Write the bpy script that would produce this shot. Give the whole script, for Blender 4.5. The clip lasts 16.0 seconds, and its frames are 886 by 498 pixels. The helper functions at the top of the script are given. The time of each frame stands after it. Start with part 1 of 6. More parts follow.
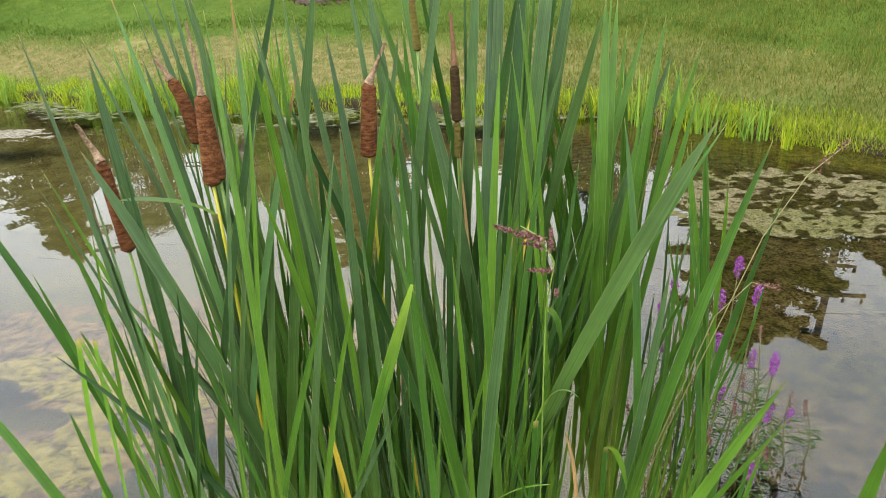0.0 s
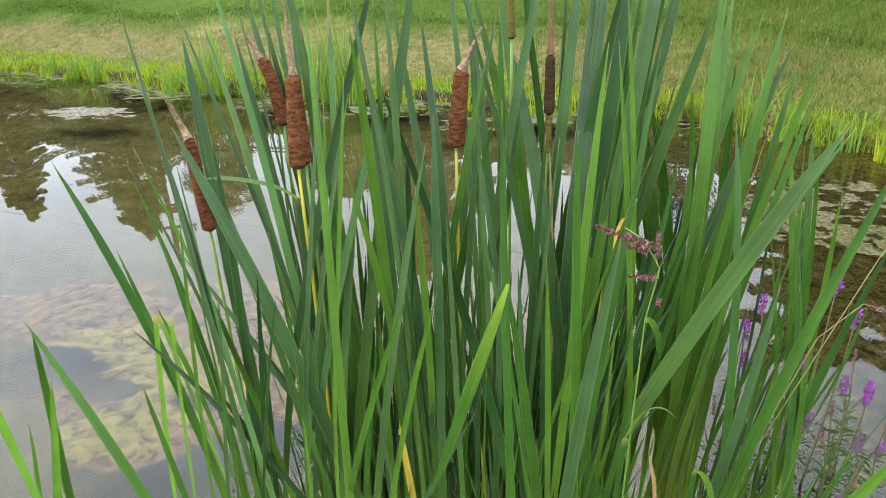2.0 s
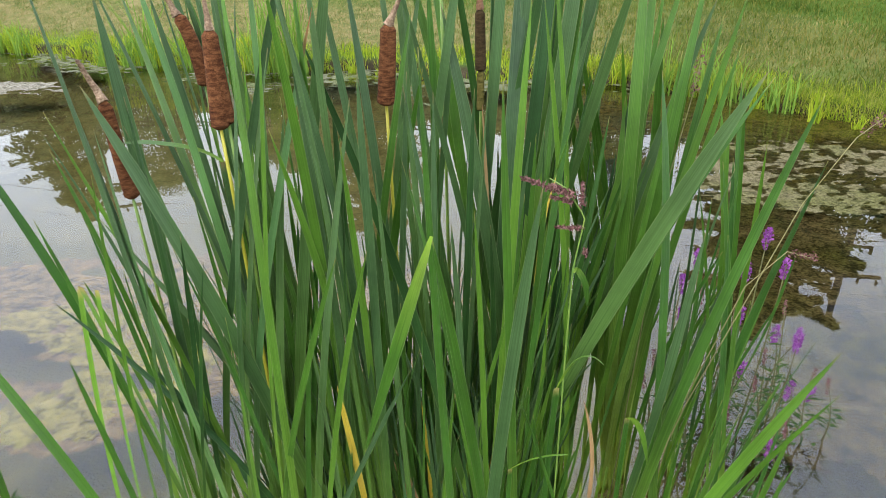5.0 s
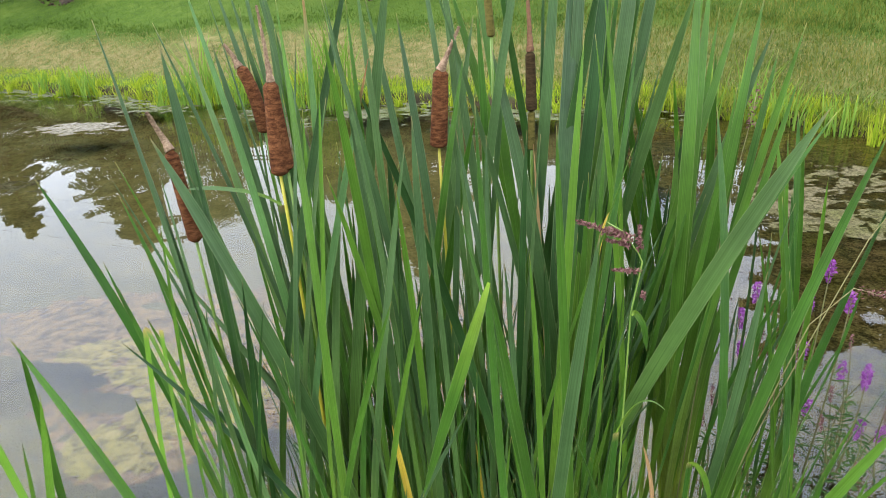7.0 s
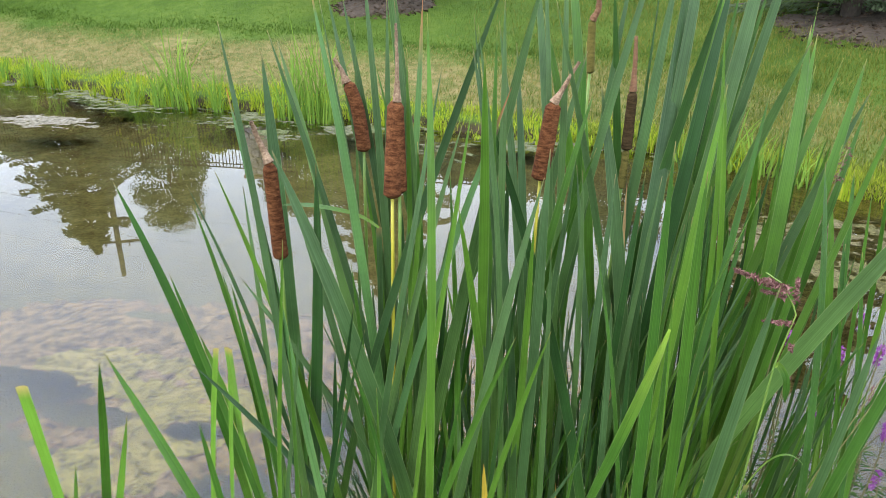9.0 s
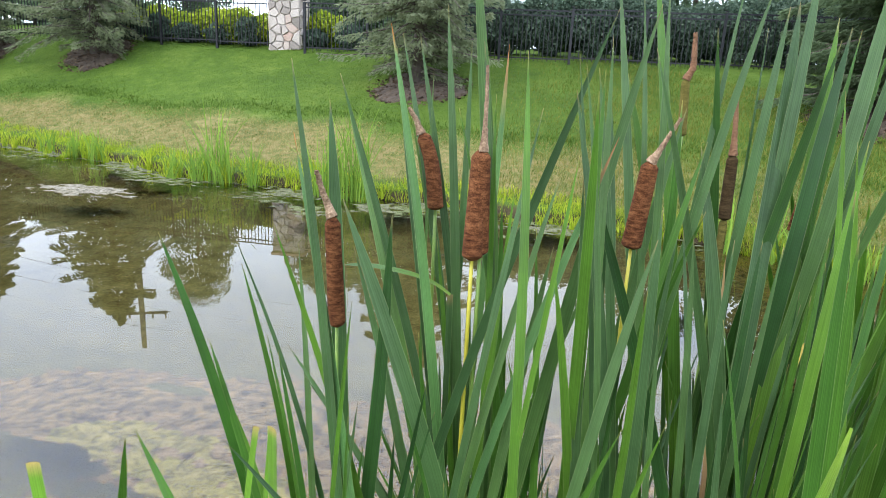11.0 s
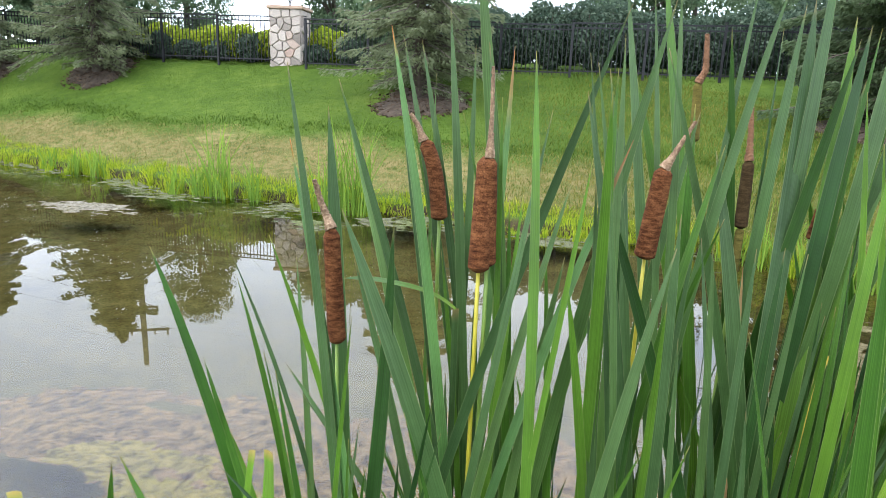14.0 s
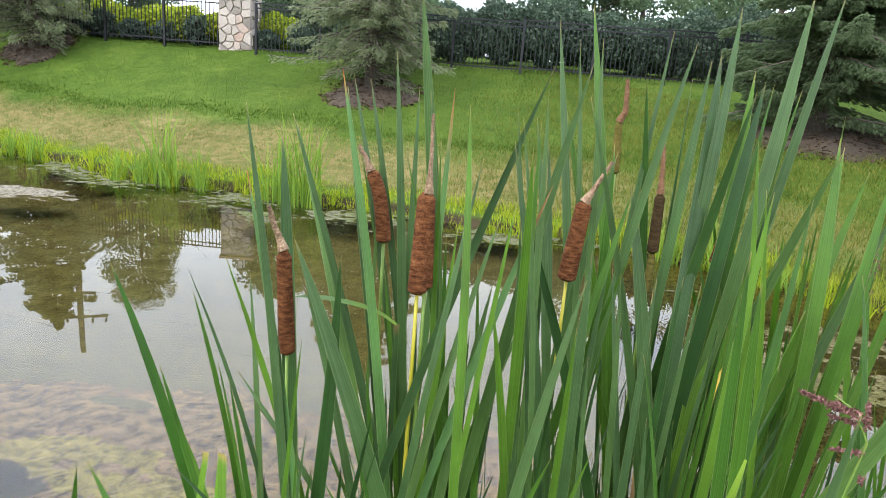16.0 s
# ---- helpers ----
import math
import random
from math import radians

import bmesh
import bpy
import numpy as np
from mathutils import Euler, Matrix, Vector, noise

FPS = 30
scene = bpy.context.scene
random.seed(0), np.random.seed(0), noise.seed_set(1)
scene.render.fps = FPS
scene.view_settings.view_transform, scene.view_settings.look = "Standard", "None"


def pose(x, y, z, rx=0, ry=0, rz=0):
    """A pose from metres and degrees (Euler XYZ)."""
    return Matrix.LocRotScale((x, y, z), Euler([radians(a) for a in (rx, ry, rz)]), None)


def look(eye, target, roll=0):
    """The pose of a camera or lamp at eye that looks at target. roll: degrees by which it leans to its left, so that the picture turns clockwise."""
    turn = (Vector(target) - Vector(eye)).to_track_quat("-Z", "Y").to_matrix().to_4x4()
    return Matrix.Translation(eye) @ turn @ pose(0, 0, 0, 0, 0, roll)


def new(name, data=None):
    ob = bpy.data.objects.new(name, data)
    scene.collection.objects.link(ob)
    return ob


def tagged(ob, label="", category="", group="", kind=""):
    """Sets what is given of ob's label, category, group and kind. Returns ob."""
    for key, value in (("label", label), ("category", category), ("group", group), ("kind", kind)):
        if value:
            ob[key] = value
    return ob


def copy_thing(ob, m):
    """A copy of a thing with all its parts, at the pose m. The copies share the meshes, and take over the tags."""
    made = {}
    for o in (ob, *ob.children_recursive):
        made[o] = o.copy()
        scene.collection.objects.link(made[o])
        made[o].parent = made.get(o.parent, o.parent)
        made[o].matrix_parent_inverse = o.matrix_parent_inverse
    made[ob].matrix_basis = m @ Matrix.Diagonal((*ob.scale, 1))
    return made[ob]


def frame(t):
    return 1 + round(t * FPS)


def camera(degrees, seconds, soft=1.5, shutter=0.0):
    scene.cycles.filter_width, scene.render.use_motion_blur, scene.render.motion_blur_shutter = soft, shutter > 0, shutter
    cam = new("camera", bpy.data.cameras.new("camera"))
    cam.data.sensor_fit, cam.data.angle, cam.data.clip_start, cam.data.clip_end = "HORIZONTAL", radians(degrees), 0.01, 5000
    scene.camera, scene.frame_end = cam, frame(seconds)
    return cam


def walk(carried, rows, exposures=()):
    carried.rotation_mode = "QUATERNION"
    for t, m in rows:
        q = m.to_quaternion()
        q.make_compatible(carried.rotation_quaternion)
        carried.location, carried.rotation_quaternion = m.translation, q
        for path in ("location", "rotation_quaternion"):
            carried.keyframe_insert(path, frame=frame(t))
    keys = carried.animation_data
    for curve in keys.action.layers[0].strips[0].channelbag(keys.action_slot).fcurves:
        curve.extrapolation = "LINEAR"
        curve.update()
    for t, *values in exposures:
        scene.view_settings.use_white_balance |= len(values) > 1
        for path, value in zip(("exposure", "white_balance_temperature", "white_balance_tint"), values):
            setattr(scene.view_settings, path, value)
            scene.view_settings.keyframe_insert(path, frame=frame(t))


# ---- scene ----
cam = camera(68.4, 16.0, soft=0.5)

PATH = [
    (0, (0.402, 0.124, 2.01), (0.112, 1.923, 1.185), -3.2),
    (0.5, (0.368, 0.161, 1.998), (-0.012, 1.937, 1.159), -2.5),
    (1, (0.35, 0.168, 1.996), (-0.06, 1.926, 1.135), -2.6),
    (1.5, (0.316, 0.17, 1.989), (-0.134, 1.911, 1.115), -1.2),
    (2, (0.326, 0.175, 1.984), (-0.133, 1.936, 1.154), -2.0),
    (2.5, (0.342, 0.17, 1.996), (-0.099, 1.937, 1.17), -2.1),
    (3, (0.336, 0.177, 1.998), (-0.085, 1.949, 1.172), -1.1),
    (3.5, (0.358, 0.192, 1.983), (-0.075, 1.944, 1.122), -2.9),
    (4, (0.351, 0.192, 1.951), (0.019, 1.945, 1.047), -1.9),
    (4.2, (0.364, 0.185, 1.949), (0.039, 1.925, 1.018), -1.6),
    (6.3, (0.376, 0.188, 1.964), (0.019, 1.958, 1.103), -4.2),
    (6.5, (0.373, 0.19, 1.972), (-0.003, 1.954, 1.108), -4.8),
    (7, (0.356, 0.186, 1.98), (-0.104, 1.949, 1.153), -4.3),
    (7.5, (0.362, 0.176, 1.993), (-0.129, 1.956, 1.226), -4.5),
    (8, (0.238, 0.184, 1.996), (-0.263, 1.969, 1.246), -2.4),
    (8.5, (0.069, 0.175, 2.001), (-0.237, 2.001, 1.246), 1.1),
    (9, (0.009, 0.159, 1.993), (-0.304, 1.978, 1.224), 1.4),
    (9.5, (-0.067, 0.202, 1.961), (-0.412, 2.036, 1.241), 2.8),
    (10, (-0.118, 0.26, 1.921), (-0.527, 2.115, 1.296), 2.9),
    (10.2, (-0.12, 0.272, 1.914), (-0.519, 2.139, 1.318), 2.7),
    (12.3, (-0.159, 0.299, 1.888), (-0.581, 2.202, 1.438), 2.5),
    (12.5, (-0.161, 0.306, 1.892), (-0.594, 2.21, 1.46), 2.6),
    (13, (-0.173, 0.32, 1.878), (-0.61, 2.228, 1.467), 2.6),
    (13.5, (-0.154, 0.348, 1.856), (-0.561, 2.257, 1.423), 1.3),
    (14, (-0.148, 0.342, 1.877), (-0.56, 2.237, 1.39), 2.2),
    (14.5, (-0.149, 0.322, 1.908), (-0.553, 2.216, 1.409), 1.9),
    (15, (-0.135, 0.27, 1.972), (-0.54, 2.172, 1.502), 2.5),
    (15.5, (-0.144, 0.267, 1.967), (-0.438, 2.179, 1.458), 5.3),
    (16, (-0.115, 0.234, 1.977), (-0.372, 2.151, 1.467), 4.5),
]
walk(cam, [(t, look(eye, target, roll)) for t, eye, target, roll in PATH],
     [(0.0, 0.06, 6950, 8), (0.7, 0.07, 6450, 10), (3.2, 0.03, 6350, 10), (4.0, -0.06, 6350, 10), (6.3, 0.04, 6350, 10), (7.5, 0.07, 6300, 10), (9.5, 0.10, 6150, 10), (12.5, 0.12, 6100, 10), (16.0, 0.08, 6500, 10)])

# ---- world and light ----
SUN_EL, SUN_AZ = radians(52), radians(-140)
world = bpy.data.worlds.new("overcast_sky")
scene.world = world
world.use_nodes = True
wn, wl = world.node_tree.nodes, world.node_tree.links
wn.clear()
sky = wn.new("ShaderNodeTexSky")
sky.sky_type, sky.sun_disc = "NISHITA", False
sky.sun_elevation, sky.sun_rotation = SUN_EL, SUN_AZ
sky.air_density, sky.dust_density = 1.0, 3.0
bright = wn.new("ShaderNodeMix")
bright.data_type, bright.blend_type = "RGBA", "MULTIPLY"
bright.inputs[0].default_value = 1.0
bright.inputs[7].default_value = (0.28, 0.28, 0.28, 1)
coord = wn.new("ShaderNodeTexCoord")
stretch = wn.new("ShaderNodeMapping")
stretch.inputs["Scale"].default_value = (1.0, 1.0, 2.6)
cloud = wn.new("ShaderNodeTexNoise")
cloud.inputs["Scale"].default_value, cloud.inputs["Detail"].default_value = 2.2, 6.0
cover = wn.new("ShaderNodeValToRGB")
cover.color_ramp.elements[0].position, cover.color_ramp.elements[0].color = 0.30, (0.62, 0.62, 0.62, 1)
cover.color_ramp.elements[1].position, cover.color_ramp.elements[1].color = 0.62, (0.97, 0.97, 0.97, 1)
veil = wn.new("ShaderNodeMix")
veil.data_type = "RGBA"
veil.inputs[7].default_value = (2.36, 2.53, 2.86, 1)
back = wn.new("ShaderNodeBackground")
wout = wn.new("ShaderNodeOutputWorld")
wl.new(sky.outputs[0], bright.inputs[6])
wl.new(coord.outputs["Generated"], stretch.inputs["Vector"])
wl.new(stretch.outputs[0], cloud.inputs["Vector"])
wl.new(cloud.outputs[0], cover.inputs[0])
wl.new(cover.outputs[0], veil.inputs[0])
wl.new(bright.outputs[2], veil.inputs[6])
wl.new(veil.outputs[2], back.inputs[0])
back.inputs[1].default_value = 1.3
wl.new(back.outputs[0], wout.inputs[0])

sun = new("sun", bpy.data.lights.new("sun", "SUN"))
sun.data.energy, sun.data.angle, sun.data.color = 1.8, radians(18), (1.0, 0.96, 0.88)
sun.matrix_world = pose(0, 0, 30, 90 - math.degrees(SUN_EL), 0, math.degrees(-SUN_AZ) + 180)
scene.view_settings.exposure = 0.0


# ---- materials ----
def material(name):
    m = bpy.data.materials.new(name)
    m.use_nodes = True
    n, l = m.node_tree.nodes, m.node_tree.links
    return m, n, l, n["Principled BSDF"]


def ramp(n, stops):
    r = n.new("ShaderNodeValToRGB")
    e = r.color_ramp.elements
    while len(e) < len(stops):
        e.new(0.5)
    for k, (p, c) in zip(e, stops):
        k.position, k.color = p, (*c, 1)
    return r


def noise_node(n, l, scale, detail=4, vector=None, rough=0.6):
    t = n.new("ShaderNodeTexNoise")
    t.inputs["Scale"].default_value, t.inputs["Detail"].default_value, t.inputs["Roughness"].default_value = scale, detail, rough
    if vector is not None:
        l.new(vector, t.inputs["Vector"])
    return t


def blend(n, l, fac, a, b, kind="MIX"):
    x = n.new("ShaderNodeMix")
    x.data_type, x.blend_type = "RGBA", kind
    for s, v in ((0, fac), (6, a), (7, b)):
        if isinstance(v, (int, float)):
            x.inputs[s].default_value = v
        elif isinstance(v, tuple):
            x.inputs[s].default_value = (*v, 1)
        else:
            l.new(v, x.inputs[s])
    return x.outputs[2]


def math_node(n, l, kind, a, b=0.0):
    x = n.new("ShaderNodeMath")
    x.operation = kind
    for s, v in ((0, a), (1, b)):
        if isinstance(v, (int, float)):
            x.inputs[s].default_value = v
        else:
            l.new(v, x.inputs[s])
    return x.outputs[0]


def bump(n, l, bsdf, height, strength=0.4, distance=0.01):
    b = n.new("ShaderNodeBump")
    b.inputs["Strength"].default_value, b.inputs["Distance"].default_value = strength, distance
    l.new(height, b.inputs["Height"])
    l.new(b.outputs[0], bsdf.inputs["Normal"])


def object_coord(n):
    return n.new("ShaderNodeTexCoord").outputs["Object"]


def simple(name, stops, scale, rough=0.7, metal=0.0, relief=0.3, depth=0.005, detail=5):
    """A surface with two scales of colour change and a fine relief."""
    m, n, l, b = material(name)
    c = object_coord(n)
    fine, wide = noise_node(n, l, scale, detail, c), noise_node(n, l, scale * 0.13, 3, c)
    r = ramp(n, stops)
    l.new(math_node(n, l, "ADD", math_node(n, l, "MULTIPLY", fine.outputs[0], 0.6), math_node(n, l, "MULTIPLY", wide.outputs[0], 0.4)), r.inputs[0])
    l.new(r.outputs[0], b.inputs["Base Color"])
    b.inputs["Roughness"].default_value, b.inputs["Metallic"].default_value = rough, metal
    bump(n, l, b, fine.outputs[0], relief, depth)
    return m


def translucent(n, l, bsdf, colour, amount):
    """Mixes light that passes through a thin blade into the surface."""
    t = n.new("ShaderNodeBsdfTranslucent")
    l.new(colour, t.inputs[0])
    mix = n.new("ShaderNodeMixShader")
    mix.inputs[0].default_value = amount
    l.new(bsdf.outputs[0], mix.inputs[1])
    l.new(t.outputs[0], mix.inputs[2])
    l.new(mix.outputs[0], n["Material Output"].inputs[0])


def blade_material(name, cool, warm, base, tip, rough=0.33, through_light=0.20, browned=0.982, bloom=0.0):
    """Strap leaf: UV runs across (u) and along (v) the blade; each leaf has its own shade."""
    m, n, l, b = material(name)
    uv = n.new("ShaderNodeUVMap").outputs[0]
    sep = n.new("ShaderNodeSeparateXYZ")
    l.new(uv, sep.inputs[0])
    rnd = n.new("ShaderNodeObjectInfo").outputs["Random"]
    shift = n.new("ShaderNodeCombineXYZ")
    l.new(math_node(n, l, "ADD", math_node(n, l, "MULTIPLY", sep.outputs[0], 11.0), math_node(n, l, "MULTIPLY", rnd, 57.0)), shift.inputs[0])
    l.new(math_node(n, l, "MULTIPLY", sep.outputs[1], 1.3), shift.inputs[1])
    veins = noise_node(n, l, 2.2, 3, shift.outputs[0])
    blot = noise_node(n, l, 5.0, 4, object_coord(n))
    r = ramp(n, [(0.0, cool), (0.66, tuple((a * 1.2 + c * 0.8) / 2 for a, c in zip(cool, warm))), (1.0, warm)])
    l.new(rnd, r.inputs[0])
    # Yellower feet, brightened further in place of light that reaches the bases.
    along = ramp(n, [(0.0, (1, 1, 1)), (0.36, (0.30, 0.30, 0.30)), (0.58, (0, 0, 0))])
    l.new(sep.outputs[1], along.inputs[0])
    col = blend(n, l, along.outputs[0], r.outputs[0], base)
    if bloom:
        upper = ramp(n, [(0.45, (0, 0, 0)), (0.85, (bloom, bloom, bloom))])
        l.new(sep.outputs[1], upper.inputs[0])
        col = blend(n, l, upper.outputs[0], col, (0.140, 0.234, 0.104))
    endr = ramp(n, [(browned, (0, 0, 0)), (1.0, (1, 1, 1))])
    l.new(sep.outputs[1], endr.inputs[0])
    col = blend(n, l, endr.outputs[0], col, tip)
    vr = ramp(n, [(0.36, (0.72, 0.74, 0.70)), (0.62, (1.20, 1.17, 1.22))])
    l.new(veins.outputs[0], vr.inputs[0])
    col = blend(n, l, 1.0, col, vr.outputs[0], "MULTIPLY")
    br = ramp(n, [(0.35, (0.80, 0.80, 0.80)), (0.65, (1.15, 1.15, 1.10))])
    l.new(blot.outputs[0], br.inputs[0])
    col = blend(n, l, 1.0, col, br.outputs[0], "MULTIPLY")
    # Rim light along both blade edges, put into the colour as a pale line.
    rim = ramp(n, [(0.91, (0, 0, 0)), (0.97, (1, 1, 1))])
    l.new(math_node(n, l, "ABSOLUTE", math_node(n, l, "MULTIPLY", math_node(n, l, "SUBTRACT", sep.outputs[0], 0.5), 2.0)), rim.inputs[0])
    col = blend(n, l, math_node(n, l, "MULTIPLY", rim.outputs[0], 0.35), col, (0.42, 0.48, 0.22))
    l.new(col, b.inputs["Base Color"])
    b.inputs["Roughness"].default_value = rough
    b.inputs["Specular IOR Level"].default_value = 0.55
    bump(n, l, b, veins.outputs[0], 0.35, 0.002)
    translucent(n, l, b, col, through_light)
    return m


def tuft_material(name, stops, through_light=0.3, rough=0.6, patches=0.35):
    """Foliage of many islands: each blade or leaf takes its own shade."""
    m, n, l, b = material(name)
    geo = n.new("ShaderNodeNewGeometry")
    r = ramp(n, stops)
    patch = noise_node(n, l, 1.1, 3, geo.outputs["Position"])
    l.new(math_node(n, l, "ADD", math_node(n, l, "MULTIPLY", geo.outputs["Random Per Island"], 1 - patches),
                    math_node(n, l, "MULTIPLY", patch.outputs[0], patches)), r.inputs[0])
    l.new(r.outputs[0], b.inputs["Base Color"])
    b.inputs["Roughness"].default_value = rough
    b.inputs["Specular IOR Level"].default_value = 0.12
    translucent(n, l, b, r.outputs[0], through_light)
    return m


LEAF = blade_material("cattail_leaf", (0.040, 0.106, 0.027), (0.132, 0.250, 0.044), (0.23, 0.39, 0.032), (0.35, 0.28, 0.12), through_light=0.47, bloom=0.42)
LEAF_DARK = blade_material("dark_leaf", (0.033, 0.096, 0.022), (0.070, 0.165, 0.031), (0.19, 0.34, 0.026), (0.30, 0.26, 0.10), through_light=0.47)
# Lime leaf colour, also given to leaves that stand lit or lit through.
LEAF_PALE = blade_material("pale_lit_leaf", (0.055, 0.160, 0.020), (0.150, 0.300, 0.030), (0.31, 0.46, 0.05), (0.42, 0.36, 0.12), through_light=0.48)
LEAF_FOOT = blade_material("pale_footed_leaf", (0.085, 0.205, 0.026), (0.155, 0.305, 0.036), (0.48, 0.55, 0.10), (0.42, 0.36, 0.12), through_light=0.50)
LEAF_TIPPED = blade_material("orange_tipped_leaf", (0.075, 0.180, 0.060), (0.13, 0.26, 0.05), (0.20, 0.31, 0.06), (0.50, 0.16, 0.02), browned=0.972)
LEAF_BROWNING = blade_material("browning_leaf", (0.09, 0.20, 0.06), (0.14, 0.25, 0.06), (0.15, 0.26, 0.04), (0.42, 0.15, 0.05), browned=0.92)
LEAF_CUT = blade_material("cut_leaf", (0.17, 0.36, 0.035), (0.20, 0.38, 0.04), (0.20, 0.34, 0.04), (0.55, 0.42, 0.14), browned=0.975)
LEAF_YELLOW = blade_material("yellowed_leaf", (0.45, 0.33, 0.03), (0.50, 0.36, 0.04), (0.25, 0.26, 0.04), (0.30, 0.15, 0.05))
LEAF_DRY = blade_material("dry_leaf", (0.42, 0.24, 0.10), (0.48, 0.30, 0.13), (0.30, 0.28, 0.08), (0.22, 0.08, 0.03), 0.7)
STALK = simple("stalk_green", [(0.3, (0.10, 0.19, 0.03)), (0.7, (0.20, 0.28, 0.045))], 30, 0.5)
STALK_YELLOW = simple("stalk_yellow", [(0.3, (0.31, 0.28, 0.018)), (0.7, (0.42, 0.36, 0.028))], 30, 0.5)
SPIKE = simple("dry_spike", [(0.34, (0.085, 0.045, 0.028)), (0.50, (0.22, 0.135, 0.080)), (0.66, (0.40, 0.28, 0.18))], 230, 0.9, 0, 0.5, 0.002)
SPIKE_RED = simple("ripening_spike", [(0.3, (0.11, 0.048, 0.022)), (0.7, (0.25, 0.125, 0.062))], 160, 0.9, 0, 0.8, 0.004)


def head_material(name, dark, mid, lit):
    """Felted seed head: fine felt with cracks that run round it; lit-side tone is painted in as lighter flecks."""
    m, n, l, b = material(name)
    c = object_coord(n)
    s = n.new("ShaderNodeMapping")
    s.inputs["Scale"].default_value = (1.0, 1.0, 3.2)
    l.new(c, s.inputs[0])
    cracks = noise_node(n, l, 52, 4, s.outputs[0])
    felt = noise_node(n, l, 420, 2, c)
    wide = noise_node(n, l, 14, 3, c)
    r = ramp(n, [(0.36, dark), (0.50, mid), (0.68, lit)])
    mixv = math_node(n, l, "ADD", math_node(n, l, "MULTIPLY", cracks.outputs[0], 0.55),
                     math_node(n, l, "ADD", math_node(n, l, "MULTIPLY", felt.outputs[0], 0.30), math_node(n, l, "MULTIPLY", wide.outputs[0], 0.2)))
    l.new(mixv, r.inputs[0])
    l.new(r.outputs[0], b.inputs["Base Color"])
    b.inputs["Roughness"].default_value = 0.95
    b.inputs["Specular IOR Level"].default_value = 0.1
    bump(n, l, b, mixv, 0.6, 0.004)
    return m


HEAD = head_material("brown_felt", (0.022, 0.007, 0.004), (0.084, 0.030, 0.012), (0.215, 0.090, 0.036))
HEAD_DARK = head_material("dark_felt", (0.018, 0.011, 0.005), (0.040, 0.025, 0.011), (0.076, 0.050, 0.023))
HEAD_OLIVE = head_material("olive_felt", (0.045, 0.040, 0.010), (0.105, 0.088, 0.022), (0.17, 0.135, 0.038))
PETAL = tuft_material("purple_petal", [(0.2, (0.19, 0.04, 0.21)), (0.6, (0.33, 0.09, 0.34)), (0.9, (0.47, 0.21, 0.47))], 0.35)
WEED_STEM = simple("weed_stem", [(0.3, (0.10, 0.07, 0.03)), (0.7, (0.17, 0.19, 0.05))], 40, 0.6)
WEED_LEAF = tuft_material("weed_leaf", [(0.2, (0.035, 0.075, 0.022)), (0.9, (0.10, 0.17, 0.04))])
RED_SEED = tuft_material("red_seed", [(0.2, (0.10, 0.04, 0.038)), (0.9, (0.32, 0.17, 0.15))], 0.15, 0.8)
STRAW = simple("straw_stem", [(0.3, (0.19, 0.17, 0.06)), (0.7, (0.31, 0.27, 0.11))], 40, 0.6)


def ground_material():
    """Lawn: mown green above, a dry tan strip lower down, wet soil at the water; the strips come from the mesh."""
    m, n, l, b = material("lawn_ground")
    c = n.new("ShaderNodeTexCoord").outputs["Object"]
    zone = n.new("ShaderNodeVertexColor")
    zone.layer_name = "zone"
    sep = n.new("ShaderNodeSeparateColor")
    l.new(zone.outputs[0], sep.inputs[0])
    fine, mid, wide = noise_node(n, l, 45, 5, c), noise_node(n, l, 5, 5, c), noise_node(n, l, 0.6, 4, c)
    green = ramp(n, [(0.34, (0.026, 0.052, 0.008)), (0.5, (0.060, 0.104, 0.013)), (0.66, (0.115, 0.155, 0.027))])
    l.new(math_node(n, l, "ADD", math_node(n, l, "MULTIPLY", fine.outputs[0], 0.3),
                    math_node(n, l, "ADD", math_node(n, l, "MULTIPLY", mid.outputs[0], 0.3), math_node(n, l, "MULTIPLY", wide.outputs[0], 0.4))), green.inputs[0])
    tan = ramp(n, [(0.32, (0.080, 0.076, 0.024)), (0.5, (0.170, 0.140, 0.054)), (0.68, (0.275, 0.215, 0.100))])
    l.new(math_node(n, l, "ADD", math_node(n, l, "MULTIPLY", fine.outputs[0], 0.6), math_node(n, l, "MULTIPLY", mid.outputs[0], 0.4)), tan.inputs[0])
    soil = ramp(n, [(0.3, (0.022, 0.017, 0.009)), (0.7, (0.060, 0.045, 0.024))])
    l.new(mid.outputs[0], soil.inputs[0])
    patchy = ramp(n, [(0.42, (0, 0, 0)), (0.58, (1, 1, 1))])
    l.new(mid.outputs[0], patchy.inputs[0])
    dry = math_node(n, l, "MULTIPLY", sep.outputs[0], math_node(n, l, "ADD", math_node(n, l, "MULTIPLY", patchy.outputs[0], 0.55), 0.45))
    col = blend(n, l, dry, green.outputs[0], tan.outputs[0])
    col = blend(n, l, sep.outputs[1], col, soil.outputs[0])
    silt = ramp(n, [(0.34, (0.085, 0.076, 0.030)), (0.5, (0.195, 0.172, 0.075)), (0.66, (0.330, 0.290, 0.135))])
    l.new(math_node(n, l, "ADD", math_node(n, l, "MULTIPLY", fine.outputs[0], 0.6), math_node(n, l, "MULTIPLY", mid.outputs[0], 0.4)), silt.inputs[0])
    col = blend(n, l, sep.outputs[2], col, silt.outputs[0])
    l.new(col, b.inputs["Base Color"])
    b.inputs["Roughness"].default_value = 0.9
    b.inputs["Specular IOR Level"].default_value = 0.1
    bump(n, l, b, fine.outputs[0], 0.8, 0.03)
    return m


GROUND = ground_material()


